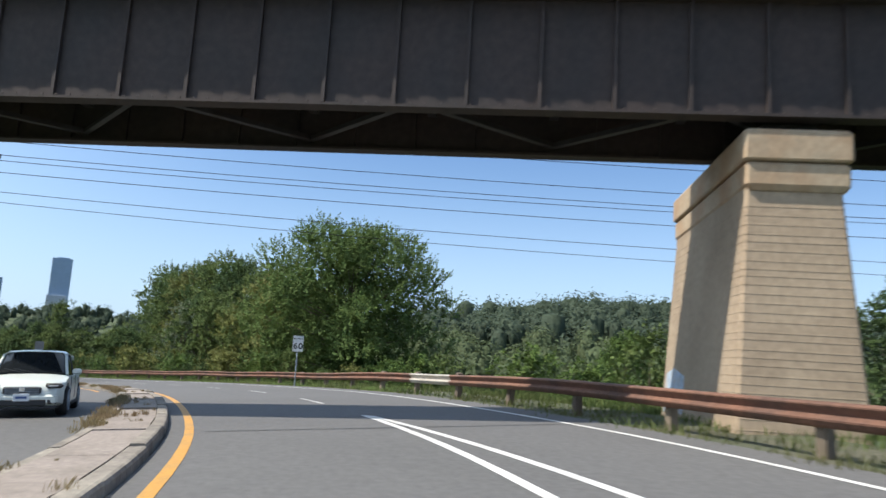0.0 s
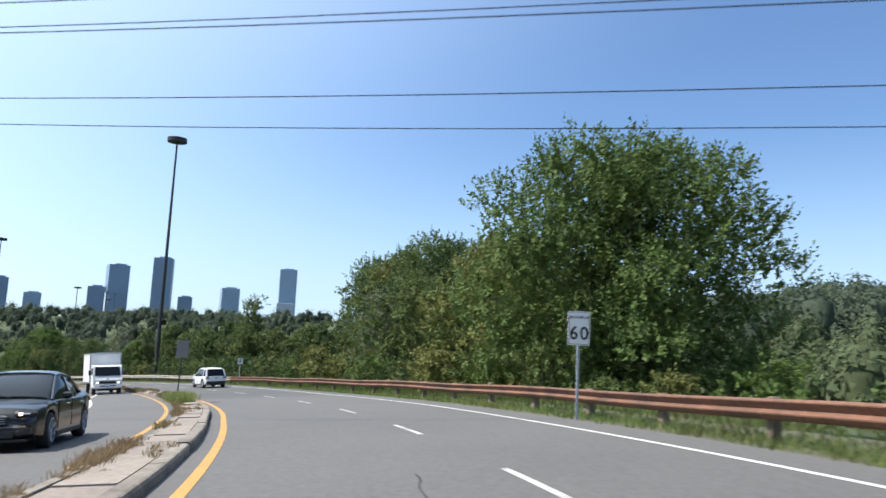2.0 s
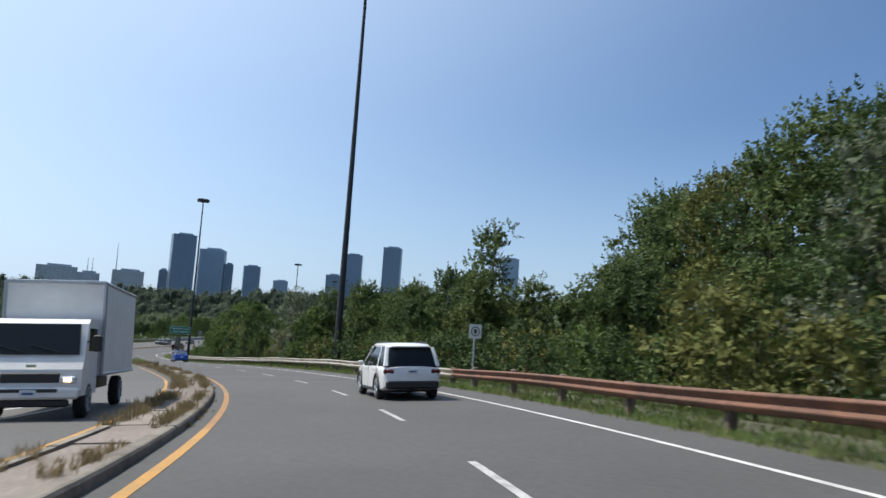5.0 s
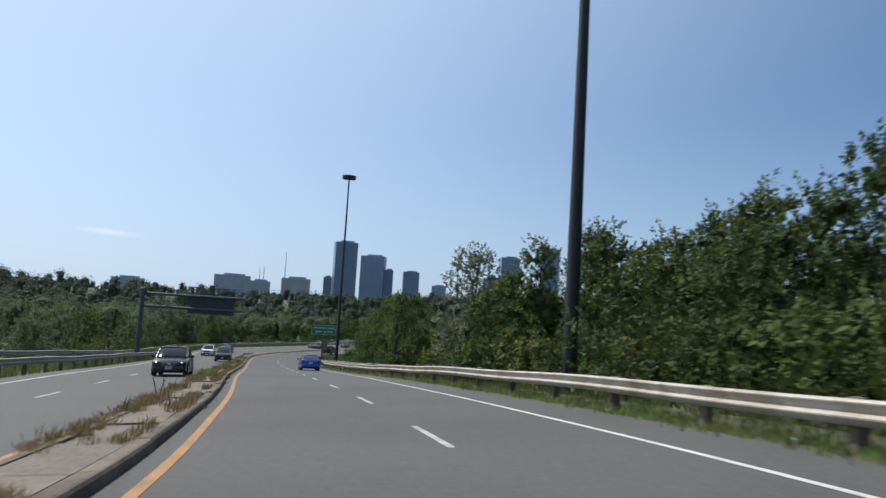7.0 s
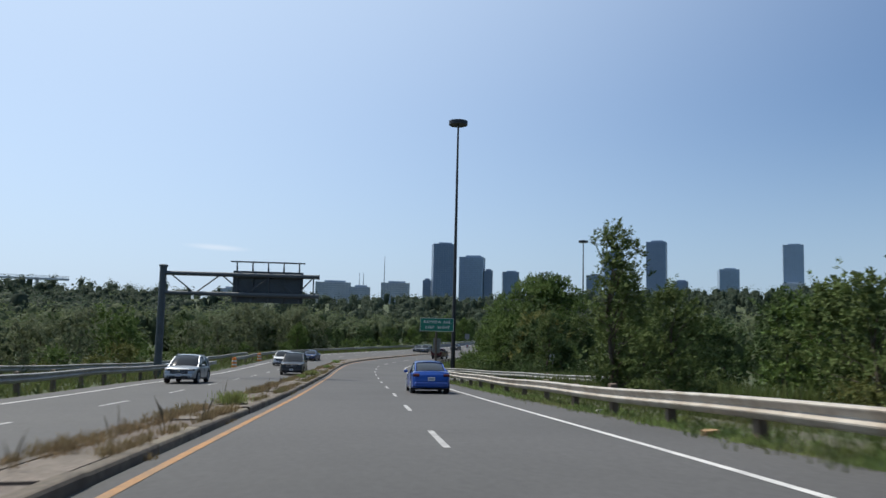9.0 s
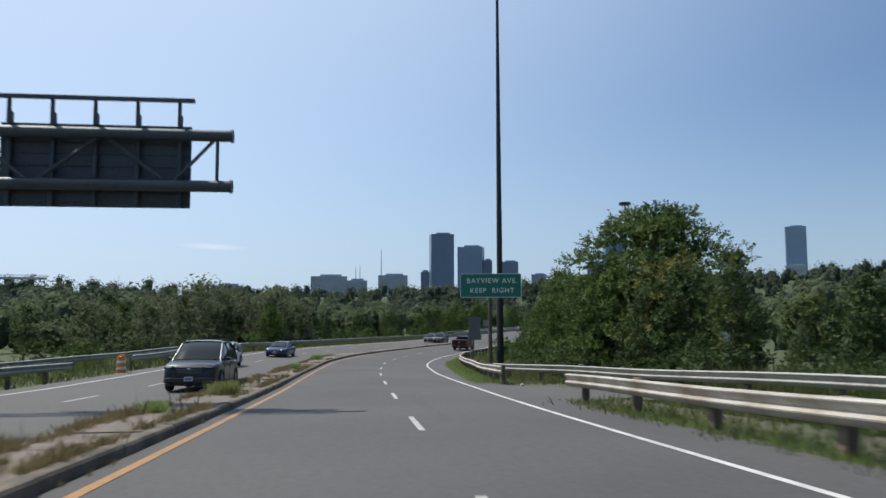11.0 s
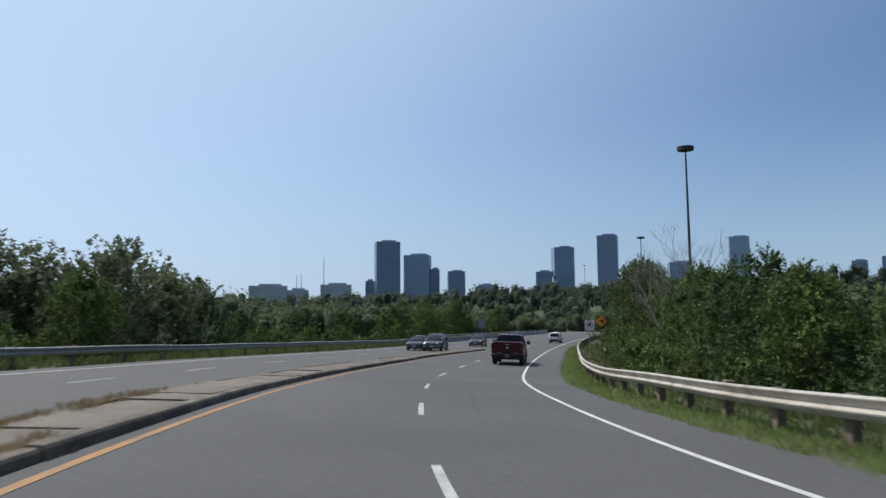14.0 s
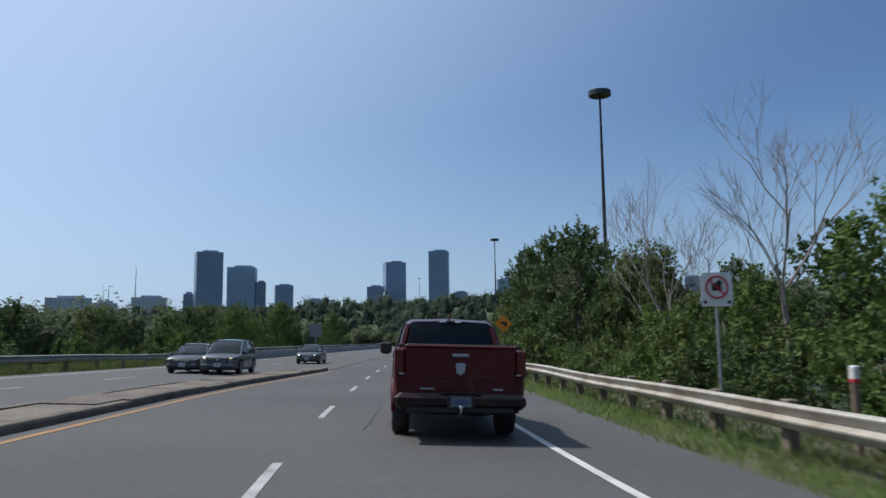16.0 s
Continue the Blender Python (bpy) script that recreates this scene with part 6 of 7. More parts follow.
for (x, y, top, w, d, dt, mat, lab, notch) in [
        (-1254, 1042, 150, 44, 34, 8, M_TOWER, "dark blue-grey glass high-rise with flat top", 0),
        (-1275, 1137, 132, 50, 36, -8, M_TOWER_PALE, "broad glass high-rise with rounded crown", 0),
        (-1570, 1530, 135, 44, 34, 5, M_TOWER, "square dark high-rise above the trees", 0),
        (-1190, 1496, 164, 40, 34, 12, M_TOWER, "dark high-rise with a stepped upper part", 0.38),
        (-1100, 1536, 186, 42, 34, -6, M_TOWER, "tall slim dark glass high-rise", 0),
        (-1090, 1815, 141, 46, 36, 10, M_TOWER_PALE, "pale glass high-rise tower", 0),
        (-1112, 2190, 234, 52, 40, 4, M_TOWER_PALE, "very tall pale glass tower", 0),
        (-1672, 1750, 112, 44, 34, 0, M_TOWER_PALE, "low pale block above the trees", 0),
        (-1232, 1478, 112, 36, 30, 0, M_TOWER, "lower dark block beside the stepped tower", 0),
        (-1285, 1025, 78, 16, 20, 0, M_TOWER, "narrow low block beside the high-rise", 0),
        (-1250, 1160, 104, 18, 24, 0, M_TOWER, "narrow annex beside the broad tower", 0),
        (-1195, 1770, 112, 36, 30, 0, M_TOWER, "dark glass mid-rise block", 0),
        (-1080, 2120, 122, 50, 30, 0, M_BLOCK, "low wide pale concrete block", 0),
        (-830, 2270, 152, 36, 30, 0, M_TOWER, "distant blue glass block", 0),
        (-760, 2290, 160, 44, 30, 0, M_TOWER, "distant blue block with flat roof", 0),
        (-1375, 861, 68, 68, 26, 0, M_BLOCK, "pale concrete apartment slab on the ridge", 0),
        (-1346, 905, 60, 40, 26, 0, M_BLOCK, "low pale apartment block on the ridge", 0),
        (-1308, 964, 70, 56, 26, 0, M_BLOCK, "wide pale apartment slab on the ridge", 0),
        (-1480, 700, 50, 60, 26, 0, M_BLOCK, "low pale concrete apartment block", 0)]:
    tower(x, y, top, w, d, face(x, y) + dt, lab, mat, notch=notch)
for x, y, z0, z1 in ((-1319, 944, -5, 122), (-1346, 903, -5, 88), (-1342, 910, -5, 90)):
    g = MB()
    g.tube([(x, y, z0), (x, y, z0 + (z1 - z0) * 0.5), (x, y, z1)], [2.2, 1.2, 0.35], 6)
    tagged(part("radio_mast", g, M_GALV), "thin grey radio mast on the skyline", "mast", "radio masts")

# a pale viaduct far across the valley
va_, vb_ = Vector((-80 - 720 * math.sin(radians(77.5)), 100 + 720 * math.cos(radians(77.5)), 0)), Vector((-80 - 760 * math.sin(radians(96)), 100 + 760 * math.cos(radians(96)), 0))
vd_ = vb_ - va_
e = thing("viaduct", Matrix.Translation((va_.x, va_.y, 24.0)) @ pose(0, 0, 0, 0, 0, math.degrees(math.atan2(vd_.y, vd_.x))), "distant pale concrete viaduct with a railing", "bridge", kind="structure")
vl_ = vd_.length
g = MB()
g.box((vl_ / 2, 0, 0), (vl_, 9, 1.6), 0.1)
part("deck", g, M_BLOCK, e)
for z_ in (1.6, 2.5):
    g = MB()
    g.box((vl_ / 2, 4.4, z_), (vl_, 0.3, 0.28))
    part("railing", g, M_GALV, e)
for k_ in range(24):
    g = MB()
    g.box((vl_ * (k_ + 0.5) / 24, 4.4, 1.6), (0.4, 0.3, 2.0))
    part("railing_post", g, M_GALV, e)
for k_ in range(5):
    g = MB()
    g.box((vl_ * (k_ + 0.5) / 5, 0, -16), (2.4, 6, 31), 0.2)
    part("pier", g, M_BLOCK, e)

# ---- vehicles; x right, y ahead, z up, origin on the road below the middle ----
def paint(name, c, rough=0.28, metal=0.25, coat=0.5, spec=0.4):
    return material(name, c, rough, metal, grain=40, amount=0.04, stain=0.25, stain_scale=1.2, dark=[k * 0.82 for k in c], bump=0.0, coat=coat, spec=spec)


P_RED, P_WHITE, P_BLUE = paint("deep_red_car_paint", (0.062, 0.003, 0.006), 0.32, 0.15, 0.22, 0.3), paint("white_car_paint", (0.70, 0.71, 0.72), 0.35, 0.0), paint("bright_blue_car_paint", (0.012, 0.075, 0.36))
P_BLACK, P_SILVER, P_NAVY = paint("black_car_paint", (0.012, 0.013, 0.015)), paint("silver_car_paint", (0.42, 0.45, 0.48), 0.3, 0.5), paint("dark_blue_car_paint", (0.015, 0.042, 0.13))
P_BUMPER = paint("dark_maroon_bumper", (0.014, 0.002, 0.003), 0.4, 0.1, 0.2, 0.3)
P_SLATE = paint("dark_slate_car_paint", (0.022, 0.027, 0.034), 0.3, 0.2)
P_STEEL = paint("steel_grey_car_paint", (0.12, 0.135, 0.15), 0.3, 0.5)
P_GREY, P_GREEN = paint("dark_grey_car_paint", (0.06, 0.065, 0.07)), paint("pale_green_car_paint", (0.55, 0.58, 0.54), 0.35, 0.0)
M_TYRE = material("tyre_rubber", (0.018, 0.018, 0.019), 0.8, grain=30, amount=0.2, stain=0.4, stain_scale=3, dark=(0.04, 0.038, 0.034), bump=0.2)
M_CHROME = material("chrome", (0.75, 0.76, 0.78), 0.12, 1.0, grain=20, amount=0.05, stain=0.2, stain_scale=3, bump=0)
M_TRIM = material("black_plastic_trim", (0.02, 0.02, 0.021), 0.6, grain=30, amount=0.1, stain=0.3, stain_scale=2, bump=0.08)
M_GLASS = material("dark_car_glass", (0.010, 0.012, 0.014), 0.1, 0.0, grain=5, amount=0.05, stain=0.2, stain_scale=1, bump=0, spec=0.3)
M_TAIL = material("red_tail_lamp", (0.075, 0.004, 0.006), 0.15, 0.0, grain=20, amount=0.08, stain=0.3, stain_scale=6, dark=(0.055, 0.003, 0.005), bump=0, coat=0.3)
M_LAMP = material("clear_lamp_glass", (0.68, 0.7, 0.72), 0.12, 0.3, grain=20, amount=0.1, stain=0.3, stain_scale=8, dark=(0.3, 0.31, 0.33), bump=0, coat=0.6)
M_PLATE = material("number_plate", (0.62, 0.64, 0.66), 0.45, grain=30, amount=0.05, stain=0.3, stain_scale=5, bump=0)
# darker plate colour that holds the shade on the pickup's tail
M_PLATE_DIM = material("dusty_number_plate", (0.11, 0.14, 0.15), 0.6, grain=30, amount=0.08, stain=0.5, stain_scale=5, bump=0)
M_PLATE_BAR = material("plate_bar_paint", (0.05, 0.09, 0.22), 0.5, grain=30, amount=0.05, stain=0.2, bump=0)
M_CARGO = material("white_cargo_box", (0.70, 0.70, 0.69), 0.5, grain=4, amount=0.05, stain=0.3, stain_scale=0.8, dark=(0.52, 0.51, 0.49), bump=0.03)
m_on = bpy.data.materials.new("lit_headlamp")
m_on.use_nodes = True
m_on.node_tree.nodes["Principled BSDF"].inputs["Emission Color"].default_value = (1, 0.7, 0.42, 1)
m_on.node_tree.nodes["Principled BSDF"].inputs["Emission Strength"].default_value = 2.2


def wheel(e, x, y, r, w, rim_mat, spokes=6):
    """Tyre and rim; the outer side looks away from the car's middle."""
    sg = 1 if x > 0 else -1
    g = MB()
    g.lathe([(-w / 2, r * 0.66), (-w / 2, r * 0.9), (-w * 0.36, r * 0.985), (0, r), (w * 0.36, r * 0.985), (w / 2, r * 0.9), (w / 2, r * 0.66)], 28, "x", (x, y, r))
    hub = part("wheel", g, M_TYRE, e, smooth=True)
    g = MB()
    o = sg * w * 0.36
    g.lathe([(o - sg * 0.1, r * 0.2), (o - sg * 0.1, r * 0.64), (o + sg * 0.05, r * 0.7), (o + sg * 0.055, r * 0.655), (o - sg * 0.05, r * 0.6)], 28, "x", (x, y, r))
    g.lathe([(o - sg * 0.02, 0.01), (o + sg * 0.05, r * 0.09), (o + sg * 0.03, r * 0.16), (o - sg * 0.04, r * 0.17)], 14, "x", (x, y, r))
    for i in range(spokes):
        t = 2 * math.pi * i / spokes
        c, s__ = math.cos(t), math.sin(t)
        for k in (-0.13, 0.13):
            c2, s2 = math.cos(t + k), math.sin(t + k)
            g.tube([(x + o + sg * 0.03, y + r * 0.12 * c, r + r * 0.12 * s__), (x + o + sg * 0.045, y + r * 0.64 * c2, r + r * 0.64 * s2)], [r * 0.05, r * 0.062], 5)
    part("rim", g, rim_mat, hub)
    g = MB()
    g.lathe([(o - sg * 0.12, 0.02), (o - sg * 0.12, r * 0.5)], 18, "x", (x, y, r))
    part("brake_disc", g, M_TRIM, hub)


def interp(rows, y, k):
    return float(np.interp(y, [r[0] for r in rows], [r[k] for r in rows]))


def hull(rows, axles, arch, sill, n=64, crown=0.03):
    """The lower body: rows (y, half width, shoulder height, bottom) from tail to nose; wheel arches cut into the lower edge."""
    ys = sorted(set(list(np.linspace(rows[0][0], rows[-1][0], n)) + [a + arch * math.cos(t) for a in axles for t in np.linspace(0, math.pi, 13)] + [r[0] for r in rows]))
    rings = []
    for y in ys:
        w, zs, zb = interp(rows, y, 1), interp(rows, y, 2), interp(rows, y, 3)
        for a in axles:
            d = abs(y - a)
            if d < arch:
                zb = max(zb, math.sqrt(arch * arch - d * d) + arch * 0.78)
        zb = min(zb, zs - 0.12)
        hh = zs - zb
        half = [(0, zb + 0.02), (w * 0.86, zb), (w * 0.985, zb + min(0.05, hh * 0.2)), (w, zb + hh * 0.35), (w, zb + hh * 0.62), (w * 0.985, zs - hh * 0.16), (w * 0.955, zs - 0.03), (w * 0.88, zs), (w * 0.5, zs + crown), (0, zs + crown * 1.3)]
        ring = [(x, y, z) for x, z in half] + [(-x, y, z) for x, z in half[-2:0:-1]]
        rings.append(ring)
    g = MB()
    g.loft(rings)
    return g


def cabin_rings(rows, k=0.0, zlo=None):
    """The glasshouse: rows (y, half width at belt, half width at roof, belt z, roof z)."""
    rings = []
    for y, wb, wr_, zb, zr in rows:
        half = [(0, zb - 0.05), (wb, zb - 0.05), (wb, zb), (wb + (wr_ - wb) * 0.5 + 0.02, zb + (zr - zb) * 0.5), (wr_, zr - 0.05), (wr_ * 0.9, zr), (wr_ * 0.45, zr + 0.02), (0, zr + 0.025)]
        rings.append([(x + (k if x > 0.01 else 0), y, z) for x, z in half] + [(-x - k, y, z) for x, z in half[-2:0:-1]])
    return rings


def bar(e, name, pts, r, mat, n=6, label=""):
    g = MB()
    g.tube(pts, r, n)
    return part(name, g, mat, e, label)


def block(e, name, c, size, mat, bevel=0.02, m=None, label=""):
    g = MB()
    g.box(c, size, bevel, m)
    return part(name, g, mat, e, label)


def plate(e, y, z, back=True, mat=None):
    sg = -1 if back else 1
    p = block(e, "number_plate", (0, y, z), (0.31, 0.015, 0.155), mat or M_PLATE, 0.004)
    block(p, "bar", (0, y + sg * 0.009, z), (0.22, 0.004, 0.05), M_PLATE_BAR, 0)


def car(m, label, body_mat, L, W, Hh, kind="suv", rim=None, lights=False, group="traffic"):
    """A passenger car by its length, width and height; kind: suv, sedan, hatch or coupe."""
    e = thing("car", m, label, "car", group)
    hl, w = L / 2, W / 2
    r = 0.36 if kind == "suv" else 0.33
    ax = (-hl + (0.19 if kind != "hatch" else 0.17) * L, hl - 0.19 * L)
    belt = Hh * (0.60 if kind == "suv" else 0.635)
    hood = Hh * (0.59 if kind == "suv" else 0.60)
    nose = Hh * (0.46 if kind == "suv" else 0.45)
    deck = {"suv": belt, "hatch": belt, "sedan": Hh * 0.685, "coupe": Hh * 0.66}[kind]
    zb = 0.24 if kind == "suv" else 0.19
    rows = [(-hl, w * 0.80, Hh * 0.46, zb + 0.24), (-hl + 0.05, w * 0.86, Hh * 0.56, zb + 0.16), (-hl + 0.16, w * 0.93, deck - 0.03, zb + 0.08), (-hl + 0.5, w * 0.985, deck, zb + 0.02),
            (-hl * 0.45, w, belt, zb), (hl * 0.35, w, belt - 0.02, zb), (hl * 0.52, w * 0.985, hood + 0.02, zb), (hl - 0.45, w * 0.96, hood * 0.93, zb + 0.02),
            (hl - 0.16, w * 0.90, nose + 0.1, zb + 0.05), (hl - 0.04, w * 0.82, nose, zb + 0.12), (hl, w * 0.74, nose * 0.86, zb + 0.2)]
    part("body", hull(rows, ax, r * 1.17, zb), body_mat, e, smooth=True)
    g = MB()
    g.box((0, 0, zb + 0.06), (W * 0.84, L * 0.86, 0.14), 0.03)
    part("underbody", g, M_TRIM, e)
    # glasshouse
    if kind == "suv":
        cr = [(-hl + 0.10, w * .82, w * .72, belt, belt + 0.05), (-hl + 0.36, w * .9, w * .74, belt, Hh - 0.13), (-hl + 0.72, w * .92, w * .73, belt, Hh - 0.03), (-0.1, w * .94, w * .76, belt, Hh),
              (hl * 0.14, w * .94, w * .74, belt, Hh - 0.05), (hl * 0.38, w * .93, w * .80, belt - 0.02, belt + 0.3), (hl * 0.54, w * .9, w * .86, belt - 0.03, belt + 0.03)]
    elif kind == "hatch":
        cr = [(-hl + 0.18, w * .80, w * .66, belt, belt + 0.05), (-hl + 0.38, w * .88, w * .72, belt, Hh - 0.05), (-0.1, w * .92, w * .76, belt, Hh), (hl * 0.16, w * .92, w * .75, belt, Hh - 0.03), (hl * 0.42, w * .9, w * .84, belt - 0.02, belt + 0.04)]
    elif kind == "coupe":
        cr = [(-hl + 0.5, w * .78, w * .6, deck - 0.02, deck + 0.04), (-hl * 0.35, w * .88, w * .66, belt, Hh - 0.07), (-0.05, w * .9, w * .68, belt, Hh), (hl * 0.12, w * .9, w * .67, belt, Hh - 0.05), (hl * 0.5, w * .88, w * .8, belt - 0.04, belt + 0.02)]
    else:
        cr = [(-hl + 0.55, w * .80, w * .64, deck - 0.02, deck + 0.04), (-hl * 0.42, w * .88, w * .69, belt, Hh - 0.06), (-0.1, w * .91, w * .71, belt, Hh), (hl * 0.12, w * .91, w * .70, belt, Hh - 0.04), (hl * 0.46, w * .89, w * .81, belt - 0.03, belt + 0.03)]
    g = MB()
    g.loft(cabin_rings(cr))
    part("glasshouse", g, M_GLASS, e, "dark tinted windows", smooth=True)
    # roof skin and pillars over the glass
    top = [c for c in cr if c[4] > Hh - 0.14]
    g = MB()
    rr = []
    for y, wb, wr_, z0, zr in top:
        rr.append([(-wr_ - 0.015, y, zr - 0.085), (-wr_ - 0.01, y, zr - 0.03), (-wr_ * 0.9, y, zr + 0.012), (-wr_ * .45, y, zr + 0.034), (0, y, zr + 0.04), (wr_ * .45, y, zr + 0.034), (wr_ * 0.9, y, zr + 0.012), (wr_ + 0.01, y, zr - 0.03), (wr_ + 0.015, y, zr - 0.085)])
    g.loft([[*q, *[(x, y, z - 0.03) for x, y, z in q[::-1]]] for q in rr])
    part("roof", g, body_mat, e, smooth=True)
    for sx in (-1, 1):
        for a, b in ((0, 1), (len(cr) - 1, len(cr) - (3 if kind == "suv" else 2))):
            ya, yb = cr[a], cr[b]
            bar(e, "pillar", [(sx * ya[1] * 0.98, ya[0], ya[3]), (sx * (yb[2] + 0.01), yb[0], yb[4] - 0.06)], 0.034, body_mat)
        ym = -0.15
        bar(e, "pillar", [(sx * (w * .93), ym, belt - 0.02), (sx * (interp([(c[0], c[2]) for c in cr], ym, 1) + 0.012), ym, Hh - 0.08)], 0.04, M_TRIM)
        if kind == "suv":
            yq = -hl * 0.58
            bar(e, "pillar", [(sx * (w * .91), yq, belt - 0.02), (sx * (interp([(c[0], c[2]) for c in cr], yq, 1) + 0.012), yq, Hh - 0.1)], 0.05, body_mat)
        mr = block(e, "mirror", (sx * (w + 0.09), hl * 0.32, belt + 0.06), (0.2, 0.1, 0.14), body_mat, 0.04)
        hd = block(e, "head_lamp", (sx * w * 0.70, hl - 0.12, nose + 0.03), (w * 0.40, 0.26, 0.11), M_TRIM, 0.04, pose(0, 0, 0, 0, 0, -sx * 26))
        block(hd, "lens", (sx * w * 0.69, hl - 0.03, nose + 0.03), (w * 0.26, 0.12, 0.075), M_LAMP, 0.03, pose(0, 0, 0, 0, 0, -sx * 26))
        if lights:
            block(e, "lit_bulb", (sx * w * 0.64, hl + 0.04, nose + 0.03), (0.11, 0.03, 0.055), m_on, 0.02)
        block(e, "tail_lamp", (sx * w * 0.76, -hl + 0.09, deck - 0.17), (w * 0.34, 0.16, 0.15), M_TAIL, 0.04, pose(0, 0, 0, 0, 0, sx * 16))
        for yh in (-hl * 0.42, hl * 0.1):
            block(e, "door_handle", (sx * (w + 0.005), yh, belt - 0.12), (0.03, 0.16, 0.03), M_CHROME if kind != "coupe" else M_TRIM, 0.01)
        for y0 in (-hl * 0.62, -0.12, hl * 0.42):
            block(e, "door_seam", (sx * w * 0.999, y0, (belt + zb) / 2 + 0.05), (0.012, 0.012, belt - zb - 0.2), M_TRIM, 0)
        if kind == "suv":
            bar(e, "roof_rail", [(sx * w * .66, -hl + 0.6, Hh + 0.03), (sx * w * .68, hl * 0.1, Hh + 0.045)], 0.018, M_TRIM)
        if kind == "suv":
            for a in ax:
                g = MB()
                g.tube([(sx * w * 0.985, a + r * 1.2 * math.cos(t_), r * 0.92 + r * 1.2 * math.sin(t_)) for t_ in np.linspace(0, math.pi, 13)], 0.04, 6)
                part("arch_trim", g, M_TRIM, e)
        block(e, "sill", (sx * w * 0.97, 0, zb + 0.05), (0.07, L * 0.46, 0.1), M_TRIM, 0.02)
    fb = block(e, "front_bumper", (0, hl - 0.07, zb + 0.19), (W * 0.84, 0.24, 0.3), body_mat, 0.09)
    block(fb, "air_intake", (0, hl + 0.045, zb + 0.13), (W * 0.56, 0.03, 0.13), M_TRIM, 0.02)
    block(fb, "lip", (0, hl - 0.05, zb + 0.02), (W * 0.8, 0.2, 0.05), M_TRIM, 0.02)
    for sx in (-1, 1):
        block(fb, "fog_lamp", (sx * W * 0.35, hl + 0.012, zb + 0.15), (0.2, 0.06, 0.11), M_TRIM, 0.03, pose(0, 0, 0, 0, 0, -sx * 16))
    gw_, gh_ = (W * 0.52, 0.27) if kind == "suv" else (W * 0.44, 0.17)
    gr = block(e, "grille", (0, hl - 0.015, nose - 0.07), (gw_, 0.09, gh_), M_TRIM, 0.035)
    for i in range(4):
        block(gr, "slat", (0, hl + 0.032, nose - 0.07 - gh_ * 0.36 + i * gh_ * 0.24), (gw_ * 0.88, 0.01, 0.012), M_GALV, 0)
    block(gr, "emblem", (0, hl + 0.036, nose - 0.04), (0.11, 0.014, 0.09), M_CHROME, 0.02)
    block(e, "rear_bumper", (0, -hl + 0.06, zb + 0.22), (W * 0.86, 0.2, 0.26), M_TRIM if kind == "suv" else body_mat, 0.06)
    plate(e, -hl - 0.01, Hh * 0.5 if kind == "suv" else Hh * 0.46)
    plate(e, hl + 0.07, zb + 0.24, False)
    if kind == "suv":
        block(e, "spoiler", (0, -hl + 0.36, Hh - 0.10), (W * 0.64, 0.3, 0.05), body_mat, 0.02)
        for sx in (-1, 1):
            bar(e, "pillar", [(sx * w * .85, -hl + 0.14, belt - 0.02), (sx * w * .74, -hl + 0.4, Hh - 0.14)], 0.075, body_mat)
    for i in (-1, 1):
        bar(e, "wiper", [(i * 0.1, hl * 0.5, belt + 0.03), (i * 0.1 + 0.45, hl * 0.44, belt + 0.13)], 0.01, M_TRIM, 4)
    for a in ax:
        for sx in (-1, 1):
            wheel(e, sx * (w - 0.12), a, r, 0.23, rim or M_GALV, 5)
    return e


